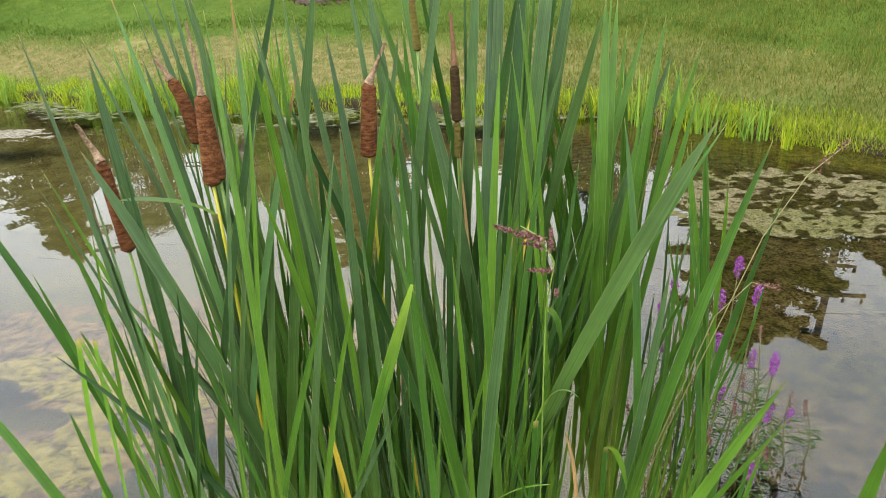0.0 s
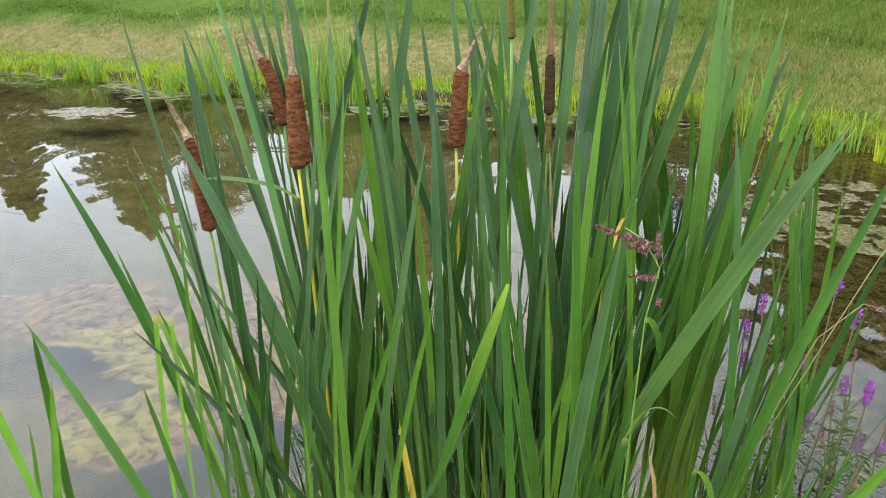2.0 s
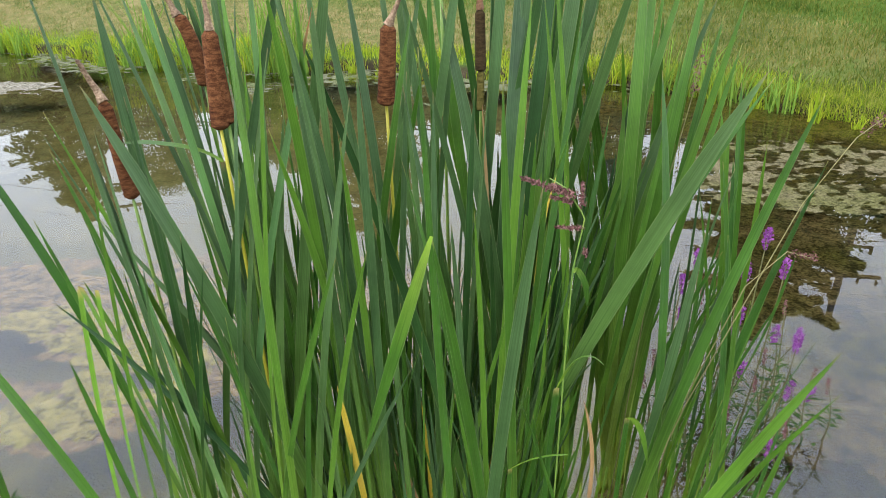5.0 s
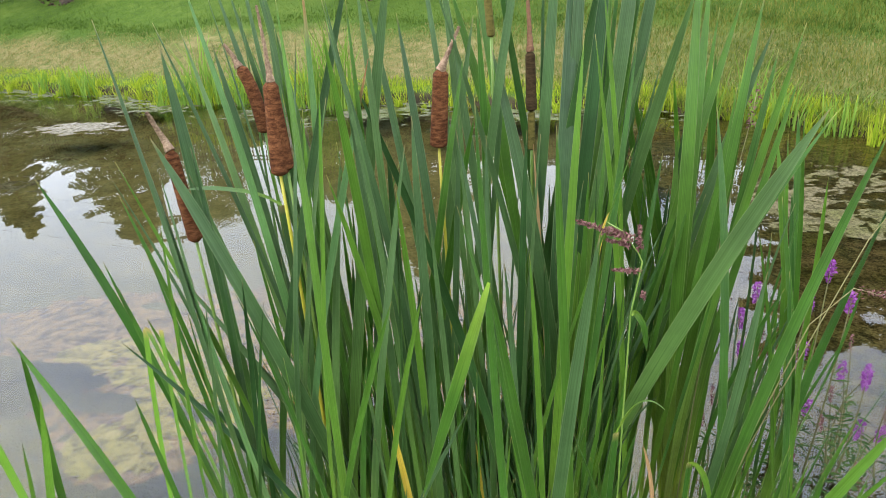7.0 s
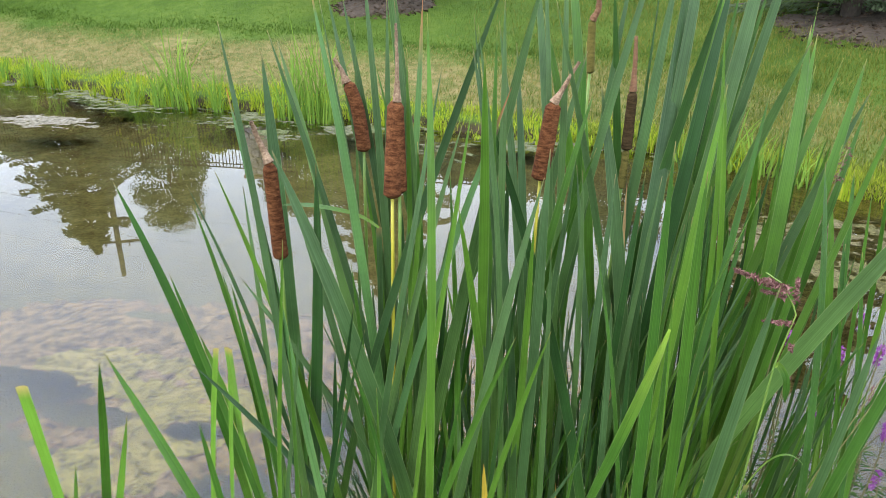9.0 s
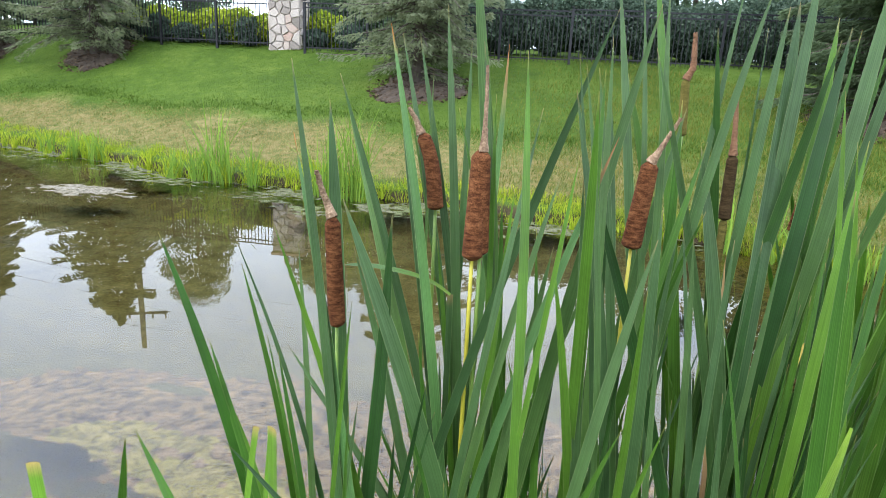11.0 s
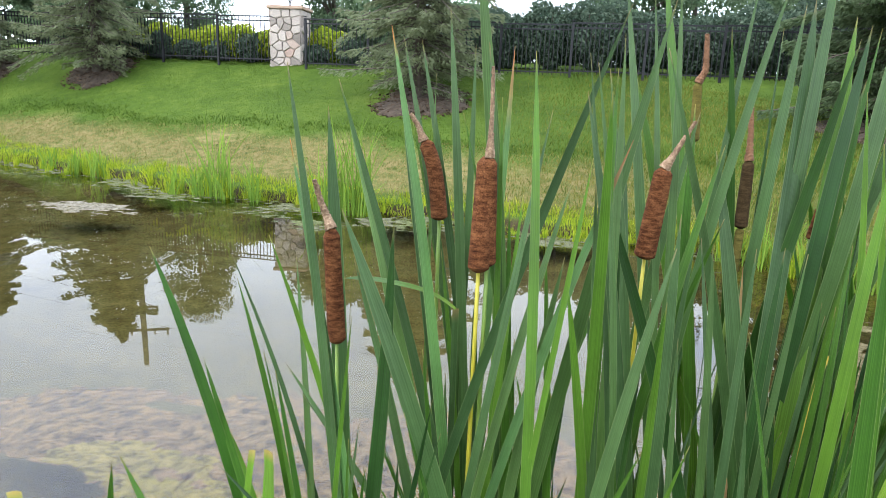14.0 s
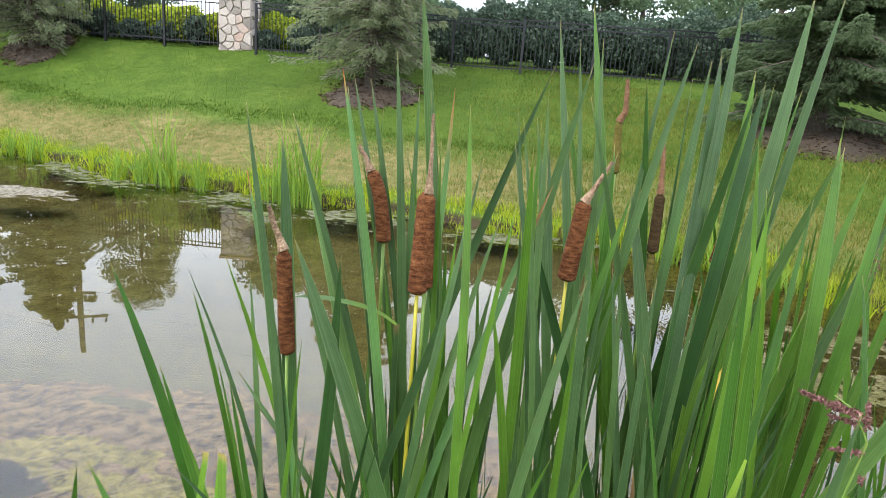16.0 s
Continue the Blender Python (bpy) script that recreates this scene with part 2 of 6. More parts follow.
def water_material():
    """Clear pond water: mirror gloss by Fresnel over a tinted clear body, with faint ripples."""
    m, n, l, b = material("pond_water")
    n.remove(b)
    c = object_coord(n)
    s = n.new("ShaderNodeMapping")
    s.inputs["Scale"].default_value = (1.0, 2.2, 1.0)
    l.new(c, s.inputs[0])
    rip, swell = noise_node(n, l, 9, 3, s.outputs[0]), noise_node(n, l, 1.6, 2, s.outputs[0])
    bp = n.new("ShaderNodeBump")
    bp.inputs["Strength"].default_value, bp.inputs["Distance"].default_value = 0.005, 0.010
    l.new(math_node(n, l, "ADD", math_node(n, l, "MULTIPLY", rip.outputs[0], 0.35), swell.outputs[0]), bp.inputs["Height"])
    fres = n.new("ShaderNodeFresnel")
    fres.inputs[0].default_value = 1.60
    l.new(bp.outputs[0], fres.inputs["Normal"])
    gloss = n.new("ShaderNodeBsdfGlossy")
    gloss.inputs["Roughness"].default_value = 0.004
    l.new(bp.outputs[0], gloss.inputs["Normal"])
    clear = n.new("ShaderNodeBsdfTransparent")
    clear.inputs[0].default_value = (0.84, 0.82, 0.66, 1)
    mix = n.new("ShaderNodeMixShader")
    l.new(fres.outputs[0], mix.inputs[0])
    l.new(clear.outputs[0], mix.inputs[1])
    l.new(gloss.outputs[0], mix.inputs[2])
    l.new(mix.outputs[0], n["Material Output"].inputs[0])
    return m


WATER = water_material()


def algae_material(name, dark, mid, lit, tint, grain=55):
    """Clotted algae: fine crumbs, dark pits and broad yellower patches; shaded pits and lit crumbs are put into the
    colour.
    """
    m, n, l, b = material(name)
    c = object_coord(n)
    crumbs, clots, wide = noise_node(n, l, grain, 5, c, 0.7), noise_node(n, l, 13, 4, c), noise_node(n, l, 1.5, 3, c)
    h = math_node(n, l, "ADD", math_node(n, l, "MULTIPLY", crumbs.outputs[0], 0.6), math_node(n, l, "MULTIPLY", clots.outputs[0], 0.4))
    r = ramp(n, [(0.42, dark), (0.49, mid), (0.58, lit)])
    l.new(h, r.inputs[0])
    w = ramp(n, [(0.44, (0, 0, 0)), (0.62, (1, 1, 1))])
    l.new(wide.outputs[0], w.inputs[0])
    col = blend(n, l, w.outputs[0], r.outputs[0], blend(n, l, 1.0, r.outputs[0], tint, "MULTIPLY"))
    l.new(col, b.inputs["Base Color"])
    b.inputs["Roughness"].default_value = 0.85
    b.inputs["Specular IOR Level"].default_value = 0.1
    bump(n, l, b, h, 1.0, 0.05)
    return m


ALGAE = algae_material("algae_mat", (0.050, 0.030, 0.015), (0.31, 0.205, 0.105), (0.60, 0.415, 0.225), (1.05, 1.05, 0.75), 58)
ALGAE_YELLOW = algae_material("yellow_algae", (0.13, 0.095, 0.016), (0.46, 0.375, 0.095), (0.70, 0.59, 0.190), (1.0, 1.06, 0.65), 58)
WEEDY = algae_material("sunken_weed", (0.045, 0.042, 0.012), (0.130, 0.118, 0.036), (0.25, 0.215, 0.080), (1.2, 1.0, 0.8), 70)
ALGAE_BROWN = algae_material("brown_algae", (0.040, 0.028, 0.012), (0.135, 0.100, 0.046), (0.29, 0.225, 0.115), (0.7, 0.85, 0.5), 60)
SCUM_TAN = algae_material("tan_scum", (0.065, 0.056, 0.024), (0.130, 0.110, 0.054), (0.20, 0.168, 0.092), (0.80, 0.90, 0.6), 50)
SCUM_FILM = algae_material("scum_film", (0.060, 0.062, 0.034), (0.125, 0.128, 0.072), (0.225, 0.222, 0.145), (0.9, 1.0, 0.7), 55)
SCUM_PALE = algae_material("pale_scum", (0.08, 0.07, 0.05), (0.20, 0.18, 0.135), (0.30, 0.275, 0.22), (0.8, 0.8, 0.7), 30)
MULCH_CHIP = tuft_material("bark_chip", [(0.2, (0.030, 0.021, 0.013)), (0.6, (0.080, 0.055, 0.036)), (0.95, (0.16, 0.115, 0.080))], 0.0, 0.9)
MULCH = simple("bark_mulch", [(0.3, (0.024, 0.017, 0.011)), (0.7, (0.085, 0.060, 0.040))], 9, 0.95, 0, 0.9, 0.03)
BARK = simple("bark", [(0.3, (0.05, 0.038, 0.03)), (0.7, (0.13, 0.105, 0.085))], 18, 0.9, 0, 0.8, 0.03)
# Needle tones are lifted and flattened to stand in for haze and glare.
NEEDLE = tuft_material("spruce_needles", [(0.2, (0.185, 0.215, 0.122)), (0.6, (0.222, 0.255, 0.148)), (0.95, (0.255, 0.29, 0.172))], 0.66, 0.9)
NEEDLE_DARK = tuft_material("dark_needles", [(0.2, (0.110, 0.155, 0.080)), (0.6, (0.145, 0.197, 0.102)), (0.95, (0.18, 0.235, 0.125))], 0.58, 0.9)
FOLIAGE = tuft_material("tree_leaves", [(0.2, (0.095, 0.150, 0.082)), (0.6, (0.155, 0.225, 0.120)), (0.95, (0.23, 0.30, 0.17))], 0.5)
HEDGE_LEAF = tuft_material("golden_leaves", [(0.15, (0.10, 0.16, 0.015)), (0.5, (0.30, 0.38, 0.025)), (0.9, (0.48, 0.52, 0.05))], 0.35)
SHRUB_LEAF = tuft_material("dark_shrub_leaves", [(0.2, (0.040, 0.070, 0.046)), (0.6, (0.080, 0.118, 0.078)), (0.95, (0.15, 0.195, 0.135))], 0.3, 0.6)
FRINGE = tuft_material("bank_grass", [(0.15, (0.13, 0.21, 0.012)), (0.5, (0.28, 0.37, 0.018)), (0.9, (0.48, 0.48, 0.05))], 0.45)
LAWN = tuft_material("lawn_grass", [(0.2, (0.048, 0.090, 0.011)), (0.42, (0.066, 0.118, 0.013)), (0.6, (0.090, 0.144, 0.016)), (0.82, (0.140, 0.182, 0.026))], 0.5, patches=0.72)
# Longer rim grass, toned darker partly for the shadow of the clipped edge.
LAWN_RIM = tuft_material("lawn_rim_grass", [(0.2, (0.040, 0.080, 0.010)), (0.6, (0.066, 0.120, 0.013)), (0.9, (0.115, 0.165, 0.02))], 0.45)
DRY_GRASS = tuft_material("dry_grass", [(0.15, (0.110, 0.125, 0.022)), (0.42, (0.220, 0.195, 0.066)), (0.9, (0.39, 0.315, 0.150))], 0.35, patches=0.5)
ROUGH = tuft_material("rough_grass", [(0.15, (0.042, 0.072, 0.009)), (0.40, (0.078, 0.118, 0.013)), (0.60, (0.165, 0.168, 0.028)), (0.85, (0.32, 0.255, 0.085))], 0.3, patches=0.55)
BANK_MIX = tuft_material("mixed_bank_grass", [(0.15, (0.07, 0.12, 0.012)), (0.45, (0.19, 0.25, 0.022)), (0.7, (0.30, 0.31, 0.05)), (0.95, (0.42, 0.35, 0.13))], 0.4)
RUSH = tuft_material("rush_blades", [(0.15, (0.12, 0.22, 0.03)), (0.9, (0.24, 0.36, 0.05))], 0.35)
IRON = simple("black_iron", [(0.3, (0.008, 0.008, 0.010)), (0.7, (0.018, 0.018, 0.022))], 30, 0.4, 0.4, 0.1, 0.001)
MORTAR = simple("mortar", [(0.3, (0.42, 0.385, 0.34)), (0.7, (0.56, 0.52, 0.47))], 40, 0.95, 0, 0.5, 0.005)
CAPSTONE = simple("cap_stone", [(0.3, (0.33, 0.23, 0.16)), (0.7, (0.48, 0.35, 0.26))], 20, 0.85, 0, 0.4, 0.005)
POLE_WOOD = simple("pole_wood", [(0.3, (0.07, 0.060, 0.05)), (0.7, (0.14, 0.122, 0.105))], 12, 0.9, 0, 0.6, 0.01)
LANTERN_GLASS = simple("frosted_pane", [(0.3, (0.55, 0.58, 0.60)), (0.7, (0.70, 0.72, 0.74))], 10, 0.15, 0, 0.05, 0.001)


def stone_material():
    m, n, l, b = material("field_stone")
    rnd = n.new("ShaderNodeObjectInfo").outputs["Random"]
    r = ramp(n, [(0.0, (0.22, 0.19, 0.165)), (0.35, (0.40, 0.35, 0.31)), (0.7, (0.50, 0.44, 0.39)), (1.0, (0.42, 0.30, 0.24))])
    l.new(rnd, r.inputs[0])
    grain = noise_node(n, l, 30, 6, object_coord(n))
    g = ramp(n, [(0.3, (0.70, 0.70, 0.72)), (0.7, (1.15, 1.13, 1.10))])
    l.new(grain.outputs[0], g.inputs[0])
    l.new(blend(n, l, 1.0, r.outputs[0], g.outputs[0], "MULTIPLY"), b.inputs["Base Color"])
    b.inputs["Roughness"].default_value = 0.9
    bump(n, l, b, grain.outputs[0], 0.6, 0.02)
    return m


STONE = stone_material()


# ---- building helpers ----
rng = np.random.default_rng(7)


def link_mesh(name, verts, faces, mat, parent=None, label="", uv=None, smooth=True):
    """One mesh object; uv: one (u, v) for each vertex."""
    me = bpy.data.meshes.new(name)
    me.from_pydata([tuple(v) for v in verts], [], [tuple(f) for f in faces])
    if uv is not None:
        lay = me.uv_layers.new(name="UVMap")
        idx = np.empty(len(me.loops), dtype=np.int32)
        me.loops.foreach_get("vertex_index", idx)
        lay.data.foreach_set("uv", np.asarray(uv, dtype=np.float32)[idx].ravel())
    if smooth:
        me.polygons.foreach_set("use_smooth", [True] * len(me.polygons))
    me.materials.append(mat)
    me.update()
    ob = new(name, me)
    if parent is not None:
        ob.parent = parent
    if label:
        tagged(ob, label)
    return ob


def part(name, bm, mat, parent=None, label="", smooth=False):
    """Links a bmesh as one mesh object under a thing or a part."""
    me = bpy.data.meshes.new(name)
    bm.to_mesh(me)
    bm.free()
    if smooth:
        me.polygons.foreach_set("use_smooth", [True] * len(me.polygons))
    me.materials.append(mat)
    ob = new(name, me)
    if parent is not None:
        ob.parent = parent
    if label:
        tagged(ob, label)
    return ob


def box(size, at=(0, 0, 0), bevel=0.0, turn=None):
    bm = bmesh.new()
    bmesh.ops.create_cube(bm, size=1.0)
    bmesh.ops.scale(bm, vec=size, verts=bm.verts)
    if bevel:
        bmesh.ops.bevel(bm, geom=bm.edges[:], offset=bevel, segments=2, affect="EDGES")
    if turn is not None:
        bmesh.ops.transform(bm, matrix=turn, verts=bm.verts)
    bmesh.ops.translate(bm, vec=at, verts=bm.verts)
    return bm


def tube_data(points, radii, sides=8, cap=True):
    """Vertices and faces of a round tube along points."""
    P = np.asarray(points, float)
    T = np.gradient(P, axis=0)
    T /= np.linalg.norm(T, axis=1)[:, None] + 1e-9
    ref = np.where(np.abs(T[:, 2:3]) > 0.9, [[1.0, 0, 0]], [[0, 0, 1.0]])
    A = np.cross(T, ref)
    A /= np.linalg.norm(A, axis=1)[:, None] + 1e-9
    B = np.cross(T, A)
    for i in range(1, len(P)):
        if np.dot(A[i], A[i - 1]) < 0:
            A[i], B[i] = -A[i], -B[i]
    ang = np.linspace(0, 2 * np.pi, sides, endpoint=False)
    r = np.asarray(radii, float)[:, None, None]
    V = P[:, None] + r * (np.cos(ang)[None, :, None] * A[:, None] + np.sin(ang)[None, :, None] * B[:, None])
    V = V.reshape(-1, 3)
    F = []
    for i in range(len(P) - 1):
        for j in range(sides):
            k = (j + 1) % sides
            F.append((i * sides + j, i * sides + k, (i + 1) * sides + k, (i + 1) * sides + j))
    if cap:
        F.append(tuple(range(sides))[::-1])
        F.append(tuple((len(P) - 1) * sides + j for j in range(sides)))
    return V, F


def tube(name, points, radii, mat, parent=None, label="", sides=8):
    V, F = tube_data(points, radii, sides)
    return link_mesh(name, V, F, mat, parent, label)


def empty(name, at, label, category, group="", kind=""):
    e = new(name)
    e.empty_display_size = 0.05
    e.location = at
    return tagged(e, label, category, group, kind)


# ---- the lie of the land ----
EDGE_X = [-60, -34, -30, -24, -18, -14, -11.9, -9.5, -7.4, -6.0, -4.5, -2.8, -0.5, 0.8, 2.4, 3.1, 3.7, 6.0, 9.5, 14]
EDGE_Y = [-20, 0.0, 6.0, 13.0, 14.0, 12.7, 11.6, 11.0, 10.2, 9.75, 9.65, 9.45, 9.0, 8.75, 8.0, 7.3, 6.7, 4.2, 0.6, -8]
FENCE_Y, NEAR_Y = 18.4, 0.55


def edge(x):
    x = np.asarray(x, float)
    return np.interp(x, EDGE_X, EDGE_Y) + 0.10 * np.sin(x * 2.1) + 0.05 * np.sin(x * 5.3 + 1)


def ground_z(x, y):
    x, y = np.asarray(x, float), np.asarray(y, float)
    ye = edge(x)
    s = y - ye
    u = np.clip(s / np.maximum(FENCE_Y - ye, 4.0), 0, 40)
    far = 0.09 * np.clip(s / 0.10, 0, 1) + 0.03 + 2.15 * np.minimum(u, 1) ** 1.35 + 1.0 * (1 - np.exp(-np.maximum(u - 1, 0)))
    far = far + np.where(s > 0.4, 0.025 * np.sin(x * 1.3 + y) * np.sin(y * 0.9 - x * 0.4), 0)
    bed = -0.03 - 0.34 * (1 - np.exp(np.minimum(s, 0) / 0.9))
    z = np.where(s > 0, far, bed + 0.07 * np.clip(1 + s / 0.1, 0, 1))
    n = NEAR_Y - y
    near = -0.37 + 0.75 * np.clip((n + 0.5) / 1.3, 0, 1) ** 1.2
    return np.maximum(z, np.where(n > -0.5, near, -9))


def dry_width(x):
    """How far up from the water the dry strip reaches."""
    return np.interp(x, [-17, -9, 0], [1.5, 3.3, 3.5])


def build_ground():
    xs = np.concatenate([[-3000, -900, -300, -120, -60], np.arange(-40, 16, 0.3), [22, 40, 90, 250, 900, 3000]])
    ss = np.concatenate([[-3000, -900, -250, -80, -40, -26], np.arange(-20, -1, 0.3), [-0.9, -0.6, -0.35, -0.15, -0.1, -0.05, 0.0, 0.04, 0.08, 0.12, 0.2, 0.35],
                         np.arange(0.6, 12, 0.3), [13, 15, 18, 24, 40, 90, 250, 900, 3000]])
    X, S = np.meshgrid(xs, ss)
    Y = edge(X) + S
    Z = ground_z(X, Y)
    nx, ny = len(xs), len(ss)
    V = np.stack([X, Y, Z], -1).reshape(-1, 3)
    i = np.arange(nx * ny).reshape(ny, nx)
    F = np.stack([i[:-1, :-1], i[:-1, 1:], i[1:, 1:], i[1:, :-1]], -1).reshape(-1, 4)
    ob = link_mesh("ground", V, F, GROUND)
    s = S.ravel()
    wob = 0.35 * np.sin(X.ravel() * 0.8) + 0.2 * np.sin(X.ravel() * 2.3 + 1)
    dry = np.clip((s - 0.5) / 0.5, 0, 1) * np.clip((dry_width(X.ravel()) + wob - s) / 0.7, 0, 1)
    dry = dry * np.clip(1 - (X.ravel() - 0.0) / 3.5, 0.45, 1)
    soil = np.clip((0.16 - s) / 0.1, 0, 1)
    bed = np.clip((-0.10 - s) / 0.1, 0, 1)
    near = Y.ravel() < NEAR_Y - 0.15
    soil, bed = np.where(near, 0, soil), np.where(near, 0, bed)
    col = np.stack([dry, soil, bed, 1 + 0 * dry], -1).astype(np.float32)
    lay = ob.data.color_attributes.new("zone", "FLOAT_COLOR", "POINT")
    lay.data.foreach_set("color", col.ravel())
    tagged(ob, "sloping lawn bank with a dry strip above a pond edge", "ground", kind="structure")


build_ground()
water = link_mesh("water", [(-60, -6, 0), (16, -6, 0), (16, 15.5, 0), (-60, 15.5, 0)], [(0, 1, 2, 3)], WATER, smooth=False)
tagged(water, "still pond water mirroring trees and a pale sky", "water", kind="structure")


def fbm(x, y, scale, seed):
    """Smooth random field, about -1 to 1."""
    out, amp = np.zeros_like(x, dtype=float), 1.0
    r = np.random.default_rng(seed)
    for o in range(5):
        f = scale * 1.9 ** o
        for _ in range(3):
            a, p = r.uniform(0, 2 * np.pi), r.uniform(0, 7)
            out += amp * np.sin((x * np.cos(a) + y * np.sin(a)) * f + p + 1.3 * np.sin((y * np.cos(a) - x * np.sin(a)) * f * 0.7 + p)) / 3
        amp *= 0.62
    return out / 1.6


def raft(name, x0, x1, y0, y1, cell, mask, level, rough, mat, label, kind="", category="algae"):
    """A lumpy raft on the water made of the grid cells where mask(x, y) > 0."""
    xs, ys = np.arange(x0, x1, cell), np.arange(y0, y1, cell)
    X, Y = np.meshgrid(xs, ys)
    X = X + rng.uniform(-0.3, 0.3, X.shape) * cell
    Y = Y + rng.uniform(-0.3, 0.3, Y.shape) * cell
    M = mask(X, Y)
    Z = level + rough * fbm(X, Y, 22, 5) + np.clip(M, 0, 0.3) * 0.01
    keep = (M[:-1, :-1] > 0) & (M[1:, 1:] > 0) & (M[:-1, 1:] > 0) & (M[1:, :-1] > 0)
    i = np.arange(X.size).reshape(X.shape)
    F = np.stack([i[:-1, :-1], i[:-1, 1:], i[1:, 1:], i[1:, :-1]], -1)[keep]
    used, inv = np.unique(F, return_inverse=True)
    V = np.stack([X, Y, Z], -1).reshape(-1, 3)[used]
    ob = link_mesh(name, V, inv.reshape(-1, 4), mat)
    return tagged(ob, label, category, kind=kind)


def blob(x, y, cx, cy, rx, ry):
    return 1 - ((x - cx) / rx) ** 2 - ((y - cy) / ry) ** 2


def algae_shape(x, y):
    """The tan mat: broad lobes with a bay of open water and a few holes."""
    lobes = np.maximum.reduce([blob(x, y, -2.55, 3.10, 0.95, 0.46), blob(x, y, -1.70, 2.85, 0.80, 0.85), blob(x, y, -1.72, 2.15, 0.36, 0.25), blob(x, y, -0.75, 3.1, 1.1, 0.62)])
    gaps = np.maximum.reduce([blob(x, y, -2.75, 2.55, 0.62, 0.20), blob(x, y, -2.12, 2.43, 0.26, 0.09), blob(x, y, -1.55, 2.42, 0.16, 0.06), blob(x, y, -0.9, 2.62, 0.22, 0.10), blob(x, y, -2.35, 3.40, 0.25, 0.05)])
    return 0.9 * np.minimum(lobes, 0.30) - 1.0 * np.clip(gaps + 0.15, 0, 0.8) + 0.20 * fbm(x, y, 2.6, 3) + 0.22 * fbm(x, y, 11, 6) + 0.20 * fbm(x, y, 40, 16) + 0.06


raft("algae_mat", -4.6, 0.6, 1.6, 4.4, 0.014, algae_shape, -0.013, 0.005, ALGAE, "tan and yellowish algae mat lying just under the pond surface", "stuff")
raft("algae_mat", -3.4, -1.0, 1.8, 3.6, 0.014,
     lambda x, y: np.minimum(algae_shape(x, y) - 0.05, 0.8 * np.minimum(np.maximum.reduce([blob(x, y, -2.15, 2.80, 0.55, 0.26), blob(x, y, -1.62, 2.55, 0.40, 0.32), blob(x, y, -1.80, 2.12, 0.30, 0.20)]), 0.3)
     + 0.34 * fbm(x, y, 5, 41) + 0.26 * fbm(x, y, 24, 42) - 0.08),
     -0.010, 0.004, ALGAE_YELLOW, "yellow algae clots lying on the tan mat", "stuff")
raft("algae_mat", 0.6, 4.2, 1.9, 5.6, 0.024,
     lambda x, y: 0.9 * np.minimum(np.maximum(blob(x, y, 2.05, 2.95, 1.15, 0.80), blob(x, y, 1.9, 4.3, 1.4, 1.1)), 0.30) + 0.30 * fbm(x, y, 3.0, 8) + 0.22 * fbm(x, y, 13, 5) + 0.20 * fbm(x, y, 45, 7) + 0.10,
     -0.014, 0.008, ALGAE_BROWN, "brown weedy algae under shallow water beside purple flowers", "stuff")
raft("floating_scum", -15, 1.9, 4.2, 13.5, 0.028,
     lambda x, y: np.where(y < edge(x) - 0.03, 1, -1) * (0.55 * np.clip(1.0 + (y - edge(x)) * 0.75, -1, 1)
     + 0.45 * fbm(x, y, 1.7, 21) + 0.60 * fbm(x * 0.40, y * 1.8, 7, 4) + 0.60 * fbm(x * 0.5, y * 1.8, 26, 14) - 0.22 - np.clip((x - 1.2) * 1.5, 0, 2)),
     -0.002, 0.004, SCUM_FILM, "thin grey-green scum film along the far bank of the pond", "stuff")
raft("algae_mat", 0.6, 5.6, 4.2, 9.0, 0.026,
     lambda x, y: np.where(y < edge(x) - 0.02, 1, -1) * (0.9 * np.minimum(blob(x, y, 2.7, 6.7, 2.0, 1.7), 0.35) + 0.22 * fbm(x * 0.8, y * 1.2, 5, 31) + 0.22 * fbm(x * 0.7, y * 1.4, 22, 32) + 0.22),
     -0.008, 0.006, WEEDY, "dark olive weedy algae sunk below the bank", "stuff")
raft("floating_scum", 1.2, 4.2, 4.4, 7.2, 0.020,
     lambda x, y: 0.7 * np.minimum(blob(x, y, 2.5, 5.6, 1.1, 0.8), 0.4) + 0.40 * fbm(x * 0.8, y * 1.3, 3, 12) + 0.22 * fbm(x * 0.6, y * 1.5, 15, 9) + 0.28 * fbm(x * 0.6, y * 1.6, 50, 8) + 0.05,
     -0.002, 0.004, SCUM_TAN, "tan scum patch floating near the grassy bank", "stuff")
raft("floating_scum", -8.8, -5.6, 7.0, 9.0, 0.024,
     lambda x, y: 0.6 * blob(x, y, -7.15, 8.05, 0.95, 0.42) + 0.45 * fbm(x, y, 4, 2) + 0.4 * fbm(x * 0.7, y * 1.4, 18, 9) - 0.12,
     0.005, 0.002, SCUM_PALE, "pale scum patch floating on open pond water", "stuff")
raft("floating_scum", -7.0, -4.4, 4.9, 6.6, 0.022,
     lambda x, y: 0.5 * blob(x, y, -5.7, 5.75, 0.8, 0.5) + 0.45 * fbm(x, y, 6, 12) + 0.5 * fbm(x * 0.7, y * 1.4, 24, 3) - 0.42,
     -0.006, 0.003, SCUM_PALE, "thin broken scum patch on open pond water", "stuff")


